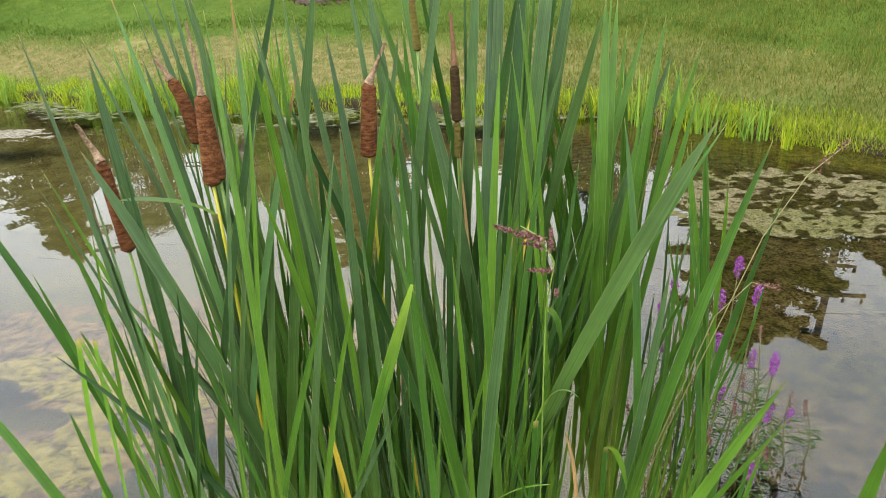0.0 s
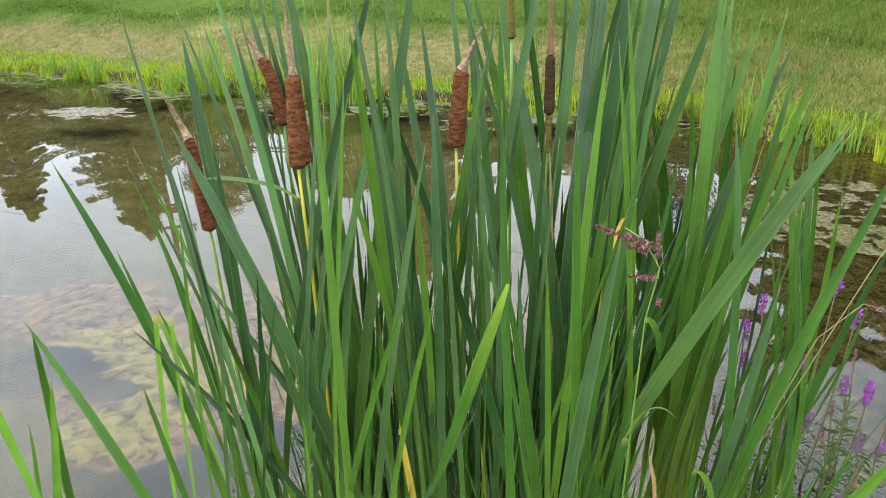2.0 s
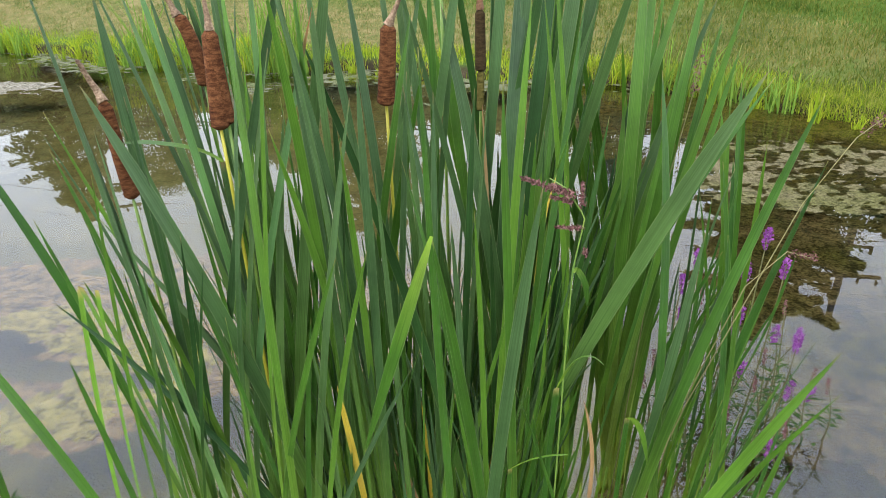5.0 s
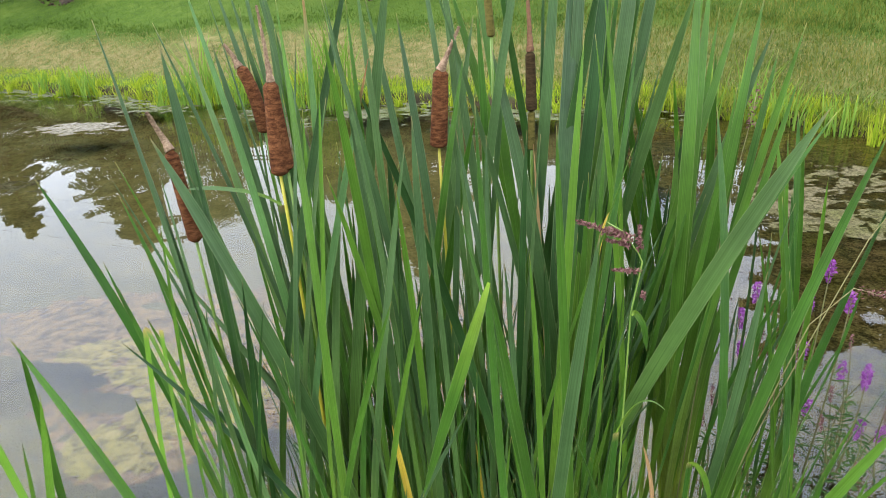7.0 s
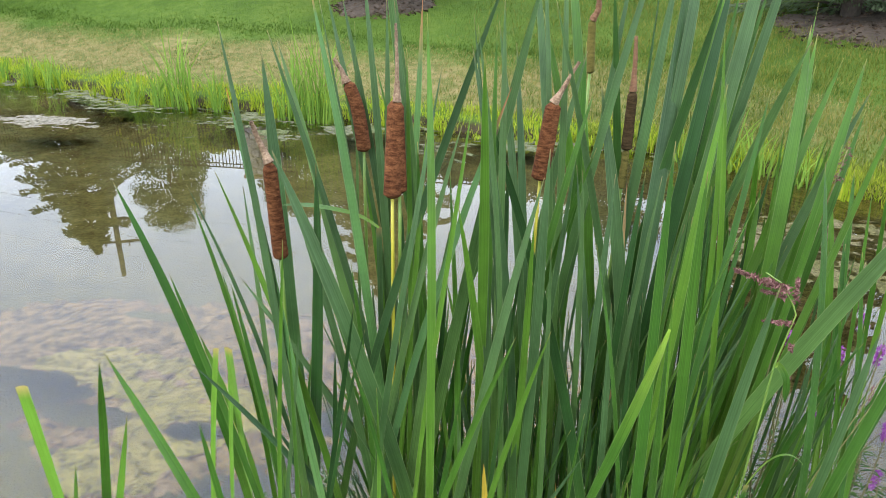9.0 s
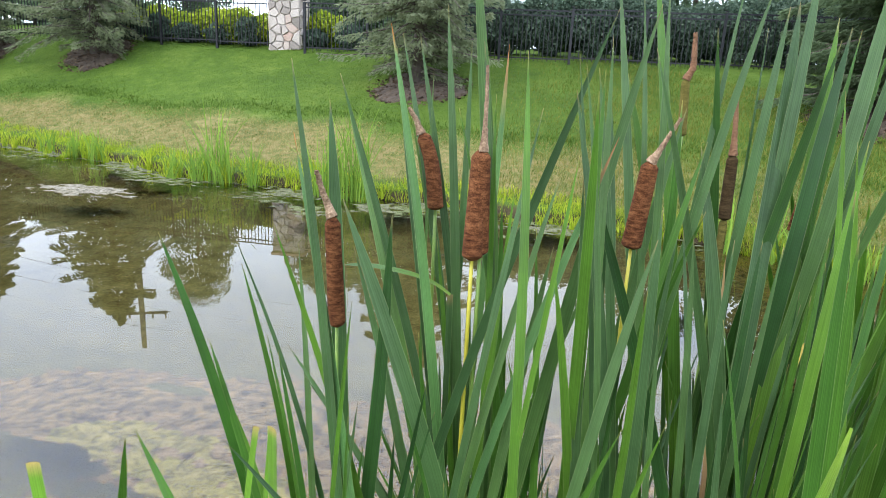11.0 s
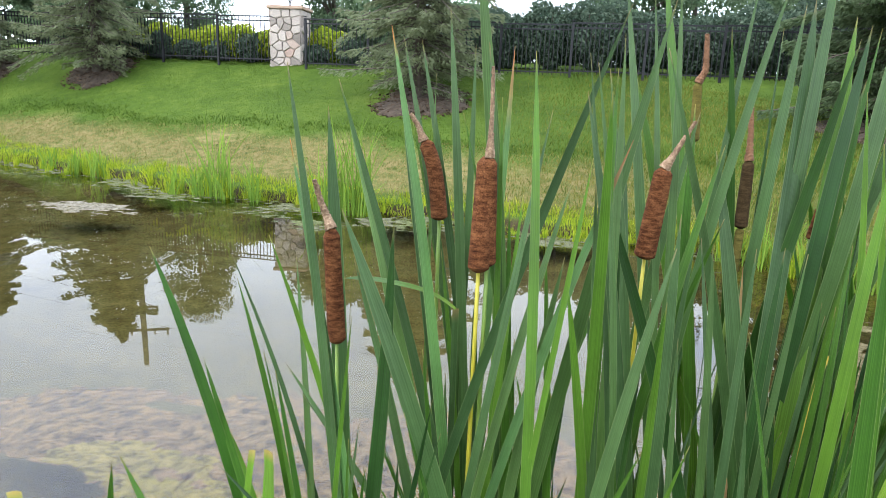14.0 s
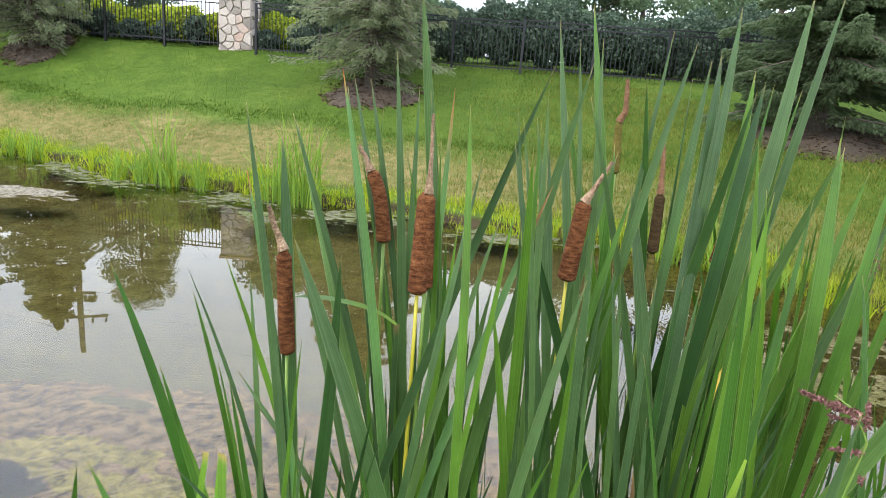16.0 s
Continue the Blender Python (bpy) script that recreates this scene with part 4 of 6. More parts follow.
broadleaf(*polar(-33.4, 28), 7.9, 1.75, FOLIAGE, 39, "tall green tree with fine foliage behind the fence", 0.065, 20000, 0.05)


def shrub(x, y, top, radius, mat, seed, label, leaf=0.07, n=2600):
    r = np.random.default_rng(seed)
    z0 = float(ground_z(x, y))
    H = top - z0
    e = empty("shrub", (x, y, z0), label, "shrub")
    for k in range(6):
        a = r.uniform(0, 2 * np.pi)
        tube("limb", [(0, 0, -0.05), (0.3 * radius * math.cos(a), 0.3 * radius * math.sin(a), H * 0.4), (0.7 * radius * math.cos(a), 0.7 * radius * math.sin(a), H * 0.8)],
             [0.025, 0.018, 0.008], BARK, e, sides=5)
    v = r.normal(size=(n, 3))
    v /= np.linalg.norm(v, axis=1)[:, None]
    rad = r.uniform(0.30, 1.0, n) ** 0.5 * (1 + 0.18 * np.sin(v[:, 0] * 7 + seed) * np.sin(v[:, 2] * 6))
    C = v * rad[:, None] * np.array([radius, radius, H * 0.52]) + np.array([0, 0, H * 0.52])
    leaf_cloud("crown", C, leaf, mat, e, seed + 1)
    return e


for k in range(8):
    shrub(-14.6 + 0.92 * k, 19.5 + 0.15 * math.sin(k), 3.35 + 0.1 * math.sin(k * 2.2), 0.68, HEDGE_LEAF, 80 + k, "golden yellow-green shrub in a hedge behind the fence")
for k in range(8):
    shrub(-14.4 + 1.03 * k, 18.95 + 0.1 * math.sin(k * 3), 2.98 + 0.14 * math.sin(k * 1.9), 0.42, SHRUB_LEAF, 180 + k, "low dark green shrub at the foot of a golden hedge", 0.07, 1500)
for k, (sx, top, rad) in enumerate(((-3.0, 4.0, 0.9), (-1.6, 4.2, 1.0), (-0.2, 4.3, 1.1), (1.2, 4.0, 1.0), (2.5, 3.9, 1.0), (3.8, 4.2, 1.1), (5.3, 4.4, 1.2), (-4.5, 3.9, 0.9))):
    shrub(sx, 19.9, top, rad, SHRUB_LEAF, 100 + k, "dark evergreen shrub pressed against the iron fence", 0.060, 8500)
for k in range(27):
    if 10 <= k <= 12:
        continue
    shrub(-30 + 1.7 * k, 23.5 + 0.8 * math.sin(k * 1.7), (3.2 if k < 10 else 3.9) + 0.4 * math.sin(k * 2.9), 1.2, FOLIAGE, 130 + k, "green undergrowth shrub behind the fence", 0.085, 5000)


# ---- cattails ----
def strap(base, swell, tip, width, facing=0.0, twist=0.4, shape="tip", segs=22, taper=7.0, bow=0.0):
    """A strap leaf from base to tip on a smooth arc drawn towards swell; facing and twist turn its broad side; shape: a pointed tip, a top bitten off (cut) or a hanging end (spindle)."""
    b, c, p = (np.asarray(q, float) for q in (base, swell, tip))
    t = 1 - (1 - np.linspace(0, 1, segs + 1)) ** 1.35
    C = ((1 - t) ** 2)[:, None] * b + (2 * t * (1 - t))[:, None] * c + (t ** 2)[:, None] * p
    w = width * np.minimum(0.60 + 0.40 * t / 0.45, 1) * np.clip(1 - (np.maximum(t - 0.45, 0) / 0.55) ** taper, 0, 1) / 2
    if shape == "cut":
        w = width * (0.85 + 0.15 * t) / 2
    if shape == "spindle":
        w = width * np.sin(np.pi * np.clip(0.05 + 0.95 * t, 0, 1)) ** 0.7 / 2
    w[-1] = max(w[-1], 0.0004)
    if bow:
        C = C + np.outer(np.sin(np.pi * t) * np.sin(2.2 * np.pi * t + bow), [bow * 0.006, 0.004, 0])
    T = np.gradient(C, axis=0)
    T /= np.linalg.norm(T, axis=1)[:, None]
    X = np.cross(T, [0, 1.0, 0.02])
    X /= np.linalg.norm(X, axis=1)[:, None]
    Y = np.cross(T, X)
    a = facing + twist * (t - 0.5)
    S = np.cos(a)[:, None] * X + np.sin(a)[:, None] * Y
    N = np.cross(T, S)
    th = (0.06 * w + 0.0003)[:, None]
    wv = w[:, None]
    rows = np.stack([C - S * wv + N * th, C - S * wv * 0.30 - N * th * 2.2, C + S * wv * 0.35 - N * th * 2.0, C + S * wv + N * th * 1.4, C + N * th * 0.2], 1)
    V = rows.reshape(-1, 3)
    F = []
    for i in range(segs):
        for j in range(5):
            k = (j + 1) % 5
            F.append((i * 5 + j, i * 5 + k, i * 5 + 5 + k, i * 5 + 5 + j))
    U = np.stack([np.tile([0.0, 0.3, 0.7, 1.0, 0.5], segs + 1), np.repeat(t, 5)], -1)
    return V, F, U


def leaf(parent, base, swell, tip, width, facing=0.0, twist=0.4, mat=None, label="", shape="tip"):
    o = np.array(parent.location)
    if shape == "tip":
        facing += 0.38 * math.sin(base[0] * 131.0 + tip[2] * 71.0)
        twist += 1.0 * math.sin(base[1] * 157.0 + tip[0] * 83.0)
    V, F, U = strap(np.asarray(base) - o, np.asarray(swell) - o, np.asarray(tip) - o, width, facing, twist, shape, bow=math.sin(base[0] * 91.0 + tip[2] * 57.0) if shape == "tip" else 0.0)
    return link_mesh("leaf", V, F, mat or LEAF, parent, label, U, smooth=False)


def plant(x, y, label="green cattail shoot with long strap leaves in shallow water", name="cattail_shoot"):
    return empty(name, (x, y, -0.06), label, "cattail", "cattails in the clump")


def shoot(x, y, n, height, spread, mat=None, seed=0, face=None, lean_to=(0, 0), width=(0.009, 0.018), label=None):
    """A leaf fan: leaves rise in two ranks from one base."""
    r = np.random.default_rng(seed)
    e = plant(x, y, label) if label else plant(x, y)
    fan = r.uniform(0, math.pi) if face is None else face
    for k in range(n):
        f = (k + 0.5) / n
        side = 1 if k % 2 else -1
        H = height * (0.62 + 0.38 * f) * r.uniform(0.9, 1.08)
        out = spread * H * (1.15 - f) * r.uniform(0.5, 1.3)
        a = fan + r.normal() * 0.5
        tip = np.array((x + side * out * math.cos(a) + lean_to[0] * H, y + side * out * math.sin(a) * 0.6 + lean_to[1] * H, H))
        b = np.array((x + side * 0.012 * math.cos(a), y + side * 0.012 * math.sin(a), -0.05))
        swell = b + (tip - b) * np.array([0.28, 0.28, 0.55]) + np.array([r.normal() * 0.06, r.normal() * 0.03, 0])
        leaf(e, b, swell, tip, r.uniform(*width), r.normal() * 0.7, r.normal() * 1.0, mat)
    return e


def seed_head(e, bottom, top, radius, mat, stalk_mat, spike=None, spike_r=0.006, spike_mat=None, base=None, label="brown felted seed head", bend=(0, 0, 0)):
    """Stalk, velvety head and the dry spike above it, on the plant e."""
    o = np.array(e.location)
    b, p = np.asarray(bottom, float) - o, np.asarray(top, float) - o
    foot = np.array([0, 0, 0.0]) if base is None else np.asarray(base, float) - o
    t = np.linspace(0, 1, 12)
    m = (foot + b) / 2 + np.array([0.15 * (b - foot)[0], 0.15 * (b - foot)[1], 0]) * -1
    S = ((1 - t) ** 2)[:, None] * foot + (2 * t * (1 - t))[:, None] * m + (t ** 2)[:, None] * (b + (p - b) * 0.05)
    tube("stalk", S, np.linspace(0.0068, 0.0036, 12), stalk_mat, e)
    n, k = 110, 28
    tt = np.linspace(0, 1, n)
    prof = radius * np.clip(np.minimum(np.sqrt(np.clip(tt / 0.045, 0, 1)) , np.sqrt(np.clip((1 - tt) / 0.075, 0, 1))), 0.12, 1) * (1.03 - 0.16 * tt)
    bend = np.asarray(bend, float)
    C = b + (p - b) * tt[:, None] + bend * (tt ** 4)[:, None]
    V, F = tube_data(C, prof, k)
    V = np.asarray(V)
    ax = np.repeat(C, k, 0)
    ang = np.tile(np.linspace(0, 2 * np.pi, k, endpoint=False), n)
    zz = np.repeat(tt, k) * np.linalg.norm(p - b)
    wob = 1 + 0.018 * fbm(ang * 0.8, zz * 700, 1.0, int(abs(b[0]) * 1000) + 3) + 0.020 * fbm(ang, zz * 60, 1.0, 9)
    V = ax + (V - ax) * wob[:, None]
    link_mesh("seed_head", V, F, mat, e, label)
    if spike is not None:
        P = [np.asarray(q, float) - o for q in spike]
        P = [p + bend - (p - b) * 0.02] + P
        d = np.concatenate([[0], np.cumsum([np.linalg.norm(P[i + 1] - P[i]) for i in range(len(P) - 1)])])
        tt = np.linspace(0, d[-1], 70)
        C = np.stack([np.interp(tt, d, [q[i] for q in P]) for i in range(3)], -1)
        r = np.random.default_rng(3)
        f = tt / d[-1]
        V, F = tube_data(C, (spike_r * (0.95 - 0.45 * f) + 0.45 * max(radius - spike_r, 0) * np.clip(1 - f / 0.35, 0, 1) ** 1.5) * (1 + 0.06 * fbm(tt * 300, tt * 0, 1.0, 8)), 12)
        V = np.asarray(V) + r.normal(size=(len(V), 3)) * spike_r * 0.09
        link_mesh("dry_spike", V, F, spike_mat or SPIKE, e, "ragged dry spike")


def headed(bottom, top, radius, mat, stalk_mat, label, label_head="brown felted seed head", **kw):
    e = plant(bottom[0], bottom[1], label, "cattail")
    seed_head(e, bottom, top, radius, mat, stalk_mat, label=label_head, **kw)
    return e


CLUMP = np.random.default_rng(4)
SHADES = (None, LEAF_DARK, LEAF_PALE, None, LEAF_PALE)


def wayward(cx, pull, spread):
    return ((cx - 0.05) * pull + CLUMP.normal() * spread, 0.04 + CLUMP.normal() * 0.04)


for k in range(52):
    a, q = CLUMP.uniform(0, 2 * math.pi), math.sqrt(CLUMP.uniform(0, 1))
    cx, cy = 0.05 + (0.32 if math.cos(a) > 0 else 0.46) * q * math.cos(a), 1.68 + 0.24 * q * math.sin(a)
    shoot(cx, cy, int(CLUMP.integers(3, 6)), CLUMP.uniform(0.75, 1.36), 0.17, SHADES[int(CLUMP.integers(0, 5))], 500 + k, lean_to=wayward(cx, 0.30, 0.06), width=(0.006, 0.015))
for k in range(46):
    a, q = CLUMP.uniform(0, 2 * math.pi), math.sqrt(CLUMP.uniform(0, 1))
    cx, cy = 0.05 + (0.30 if math.cos(a) > 0 else 0.50) * q * math.cos(a), 1.46 + 0.20 * q * math.sin(a)
    shoot(cx, cy, int(CLUMP.integers(3, 6)), CLUMP.uniform(0.60, 1.12), 0.22, SHADES[int(CLUMP.integers(0, 5))], 600 + k, lean_to=wayward(cx, 0.34, 0.08), width=(0.005, 0.013))
for k in range(22):
    cx, cy = CLUMP.uniform(0.20, 0.48), CLUMP.uniform(1.66, 1.98)
    shoot(cx, cy, int(CLUMP.integers(3, 5)), CLUMP.uniform(1.30, 1.95), 0.10, SHADES[int(CLUMP.integers(0, 3))], 700 + k, lean_to=wayward(cx - 0.15, 0.42, 0.05), width=(0.009, 0.017))
for k in range(27):
    cx, cy = CLUMP.uniform(-0.05, 0.36), CLUMP.uniform(1.32, 1.75)
    shoot(cx, cy, int(CLUMP.integers(3, 6)), CLUMP.uniform(0.85, 1.38), 0.13, SHADES[int(CLUMP.integers(0, 5))], 1000 + k, lean_to=wayward(cx, 0.30, 0.05), width=(0.007, 0.016))
for k in range(10):
    cx, cy = CLUMP.uniform(0.0, 0.36), CLUMP.uniform(1.40, 1.82)
    shoot(cx, cy, int(CLUMP.integers(3, 6)), CLUMP.uniform(0.70, 1.20), 0.15, LEAF_PALE if k % 3 else None, 1100 + k, lean_to=wayward(cx, 0.22, 0.08), width=(0.006, 0.014))
for k in range(26):
    cx, cy = CLUMP.uniform(-0.34, 0.16), CLUMP.uniform(1.40, 1.78)
    shoot(cx, cy, int(CLUMP.integers(3, 6)), CLUMP.uniform(0.80, 1.30), 0.16, LEAF_PALE if k % 3 else None, 1200 + k, lean_to=wayward(cx, 0.20, 0.09), width=(0.006, 0.014))
for k in range(8):
    cx, cy = CLUMP.uniform(-0.35, 0.45), CLUMP.uniform(1.35, 1.60)
    shoot(cx, cy, 1, CLUMP.uniform(0.70, 1.00), 0.30, LEAF_DRY if k % 2 else LEAF_YELLOW, 950 + k, width=(0.006, 0.011), label="withered yellow-brown cattail leaf in the clump")


# Bright pale shoots at the near rim, coloured for light coming through them.
for k in range(13):
    cx, cy = CLUMP.choice([CLUMP.uniform(0.22, 0.40), CLUMP.uniform(0.62, 0.70)]), CLUMP.uniform(1.24, 1.46)
    shoot(cx, cy, 4, CLUMP.uniform(0.85, 1.28), 0.12, LEAF_PALE, 1400 + k, lean_to=wayward(cx, 0.24, 0.05), width=(0.009, 0.017))
# A thick sheaf with pale yellow feet, fanning upward from the waterline.
for k in range(4):
    e = plant(0.63 + 0.022 * k, 2.12 + 0.025 * math.sin(k * 2.3), "thick cattail sheaf with pale yellow feet at the waterline")
    for q in range(5):
        f = (k * 5 + (q * 2) % 5) / 19
        bx, by = 0.625 + 0.085 * f, 2.12 + CLUMP.normal() * 0.02
        h = CLUMP.uniform(1.25, 1.75)
        tx = 0.30 + 0.42 * f + CLUMP.normal() * 0.03
        leaf(e, (bx, by, -0.05), (bx - 0.05 * (1 - f) - 0.02, by - 0.05, h * 0.55), (tx, by - 0.14 + CLUMP.normal() * 0.03, h), CLUMP.uniform(0.017, 0.025), CLUMP.normal() * 0.3, CLUMP.normal() * 0.4, LEAF_FOOT)
# Slender shoots at the outer rim, beside the flowering weeds.
for k, (cx, cy, h) in enumerate(((0.74, 1.98, 1.30), (0.80, 2.08, 1.12), (0.88, 2.15, 1.22), (0.93, 2.02, 0.95), (0.78, 1.88, 1.05), (0.98, 2.25, 1.02), (0.70, 1.80, 1.36), (0.66, 1.70, 1.20))):
    shoot(cx, cy, 4, h, 0.09, LEAF_PALE if k % 3 else None, 1300 + k, lean_to=(0.10 + CLUMP.normal() * 0.05, 0.02), width=(0.008, 0.014), label="slender bright green cattail shoot beside flowering weeds")


# Cattails with seed heads.
headed((-0.597, 1.464, 1.378), (-0.608, 1.464, 1.612), 0.0175, HEAD, STALK, "cattail with a slim dark brown seed head and green stalk",
       spike=((-0.618, 1.468, 1.63), (-0.630, 1.465, 1.66), (-0.637, 1.455, 1.70)), spike_r=0.0085)
headed((-0.319, 1.423, 1.562), (-0.318, 1.450, 1.764), 0.0186, HEAD, STALK_YELLOW, "cattail with a thick brown seed head and yellow stalk")
headed((-0.306, 1.437, 1.570), (-0.312, 1.440, 1.765), 0.0150, HEAD, STALK, "cattail with a brown seed head behind a thicker one",
       spike=((-0.312, 1.44, 1.835), (-0.314, 1.44, 1.910)), spike_r=0.0050)
headed((-0.429, 1.592, 1.614), (-0.447, 1.592, 1.775), 0.0165, HEAD, STALK, "cattail with a brown seed head bent over at the top",
       spike=((-0.478, 1.592, 1.797), (-0.488, 1.592, 1.812), (-0.494, 1.592, 1.822)), spike_r=0.0075, bend=(-0.020, 0, -0.002))
headed((-0.023, 1.669, 1.553), (-0.004, 1.669, 1.740), 0.0205, HEAD, STALK_YELLOW, "cattail with a stout brown seed head leaning aside",
       spike=((0.012, 1.669, 1.767), (0.028, 1.672, 1.80), (0.043, 1.674, 1.828)), spike_r=0.0065)
headed((0.184, 1.83, 1.600), (0.182, 1.836, 1.748), 0.0135, HEAD_DARK, STALK, "cattail with a slim blackish seed head",
       spike=((0.180, 1.845, 1.80), (0.175, 1.857, 1.874)), spike_r=0.0075, spike_mat=SPIKE_RED)
headed((0.183, 1.831, 1.500), (0.184, 1.831, 1.603), 0.0100, HEAD_OLIVE, STALK, "cattail stalk with an unripe olive sheath", label_head="unripe olive sheath")
headed((0.077, 1.90, 1.775), (0.069, 1.90, 1.905), 0.0105, HEAD_OLIVE, STALK, "cattail with an unripe olive seed head",
       spike=((0.082, 1.90, 1.93), (0.076, 1.90, 2.005)), spike_r=0.0085, spike_mat=SPIKE_RED)
headed((0.345, 1.90, 1.575), (0.355, 1.90, 1.650), 0.0085, HEAD, STALK, "cattail with a small reddish brown seed head")


# Leaves that stand out, each with its foot, its swell and its tip.
e = plant(-0.947, 1.001)
leaf(e, (-0.947, 1.001, -0.050), (-0.890, 1.009, 0.589), (-0.739, 1.050, 1.220), 0.0170, 0.50, -0.03, LEAF_CUT)
e = plant(-0.800, 1.345)
leaf(e, (-0.810, 1.325, -0.050), (-0.819, 1.333, 0.555), (-0.737, 1.374, 1.174), 0.0126, 0.22, 0.19, LEAF_CUT, shape="cut")
leaf(e, (-0.789, 1.365, -0.050), (-0.763, 1.372, 0.583), (-0.721, 1.408, 1.153), 0.0123, -0.27, 0.48, LEAF_CUT, shape="cut")
e = plant(-0.715, 1.522)
leaf(e, (-0.728, 1.488, -0.050), (-0.698, 1.478, 0.749), (-0.971, 1.425, 1.550), 0.0226, 0.05, 0.57, LEAF_PALE)
leaf(e, (-0.727, 1.550, -0.050), (-0.654, 1.550, 0.705), (-0.858, 1.550, 1.463), 0.0137, 0.39, -0.25, LEAF_PALE)
leaf(e, (-0.690, 1.530, -0.050), (-0.691, 1.538, 0.513), (-0.905, 1.575, 1.076), 0.0208, -0.08, 0.62, LEAF_PALE)
e = plant(-0.519, 1.137)
leaf(e, (-0.519, 1.137, -0.050), (-0.526, 1.145, 0.774), (-0.466, 1.194, 1.544), 0.0085, 0.01, 0.60, LEAF_PALE)
e = plant(-0.579, 1.313)
leaf(e, (-0.595, 1.255, -0.050), (-0.572, 1.262, 0.635), (-0.493, 1.304, 1.307), 0.0097, -0.10, 0.25)
leaf(e, (-0.593, 1.256, -0.050), (-0.663, 1.264, 0.483), (-0.762, 1.300, 1.016), 0.0183, -0.14, -0.75, LEAF_PALE)
leaf(e, (-0.552, 1.258, -0.050), (-0.466, 1.276, 0.842), (-0.349, 1.305, 1.311), 0.0075, -0.02, -0.22, LEAF_DARK)
leaf(e, (-0.565, 1.328, -0.050), (-0.540, 1.312, 0.647), (-0.482, 1.225, 1.324), 0.0096, -0.18, -0.06, LEAF_PALE)
leaf(e, (-0.574, 1.352, -0.050), (-0.604, 1.360, 0.457), (-0.607, 1.394, 0.955), 0.0139, 0.03, -0.32, LEAF_PALE)
leaf(e, (-0.583, 1.369, -0.050), (-0.580, 1.381, 0.543), (-0.522, 1.423, 1.146), 0.0116, -0.00, -0.21, LEAF_PALE)
leaf(e, (-0.594, 1.375, -0.050), (-0.566, 1.383, 0.452), (-0.531, 1.418, 0.959), 0.0138, -0.07, 0.22, LEAF_PALE)
e = plant(-0.522, 1.353)
leaf(e, (-0.504, 1.318, -0.050), (-0.459, 1.325, 0.573), (-0.440, 1.367, 1.216), 0.0134, 0.13, -0.30, LEAF_DARK)
leaf(e, (-0.517, 1.354, -0.050), (-0.498, 1.340, 0.679), (-0.353, 1.250, 1.399), 0.0119, -0.08, 0.49, LEAF_DARK)
leaf(e, (-0.557, 1.378, -0.050), (-0.567, 1.386, 0.628), (-0.713, 1.431, 1.321), 0.0133, -0.09, 0.21, LEAF_PALE)
leaf(e, (-0.549, 1.381, -0.050), (-0.475, 1.391, 0.986), (-0.103, 1.455, 2.010), 0.0193, -0.32, 0.27)
leaf(e, (-0.482, 1.333, -0.050), (-0.616, 1.363, 0.623), (-0.903, 1.480, 1.304), 0.0231, 0.14, -0.44, LEAF_PALE)
e = plant(-0.597, 1.464)
leaf(e, (-0.593, 1.423, -0.050), (-0.591, 1.434, 0.651), (-0.762, 1.479, 1.331), 0.0159, -0.15, -0.03, LEAF_PALE)
leaf(e, (-0.619, 1.426, -0.050), (-0.500, 1.409, 0.802), (-0.436, 1.300, 1.662), 0.0348, 0.01, 0.03, LEAF_DARK)
leaf(e, (-0.587, 1.484, -0.050), (-0.654, 1.497, 0.744), (-0.720, 1.550, 1.521), 0.0255, -0.28, -0.15)
leaf(e, (-0.588, 1.524, -0.050), (-0.590, 1.538, 0.896), (-0.669, 1.600, 1.827), 0.0345, -0.08, 0.60)
e = plant(-0.502, 1.461)
leaf(e, (-0.522, 1.493, -0.050), (-0.508, 1.501, 0.738), (-0.868, 1.550, 1.513), 0.0140, -0.06, -0.57)
leaf(e, (-0.482, 1.429, -0.050), (-0.372, 1.445, 0.744), (-0.083, 1.550, 1.563), 0.0184, -0.27, -0.19, LEAF_PALE)
e = plant(-0.312, 0.994)
leaf(e, (-0.312, 0.994, -0.050), (-0.379, 1.004, 0.655), (-0.760, 1.050, 1.352), 0.0210, 1.00, 0.90, LEAF_PALE)
e = plant(-0.340, 1.290)
leaf(e, (-0.342, 1.201, -0.050), (-0.237, 1.216, 0.820), (-0.034, 1.250, 1.363), 0.0138, -0.11, -0.10, LEAF_PALE)
leaf(e, (-0.310, 1.248, -0.050), (-0.307, 1.258, 0.560), (-0.325, 1.300, 1.173), 0.0130, 0.14, -0.37, LEAF_PALE)
leaf(e, (-0.345, 1.264, -0.050), (-0.433, 1.283, 0.863), (-0.657, 1.400, 1.776), 0.0250, -0.05, 0.15, LEAF_TIPPED)
leaf(e, (-0.384, 1.296, -0.050), (-0.364, 1.306, 0.887), (-0.208, 1.367, 1.846), 0.0163, 0.12, -0.61)
leaf(e, (-0.346, 1.321, -0.050), (-0.345, 1.329, 0.777), (-0.693, 1.382, 1.607), 0.0188, 0.19, -0.03, LEAF_PALE)
leaf(e, (-0.340, 1.349, -0.050), (-0.347, 1.357, 0.666), (-0.281, 1.402, 1.367), 0.0144, 0.24, 0.40)
leaf(e, (-0.314, 1.355, -0.050), (-0.308, 1.366, 0.772), (-0.173, 1.422, 1.605), 0.0197, 0.07, 0.34)
e = plant(-0.440, 1.320)
leaf(e, (-0.475, 1.300, -0.050), (-0.480, 1.315, 0.934), (-0.650, 1.380, 1.905), 0.0270, -0.15, 0.36)
leaf(e, (-0.425, 1.315, -0.050), (-0.395, 1.326, 0.847), (-0.170, 1.384, 1.737), 0.0204, -0.24, 0.43)
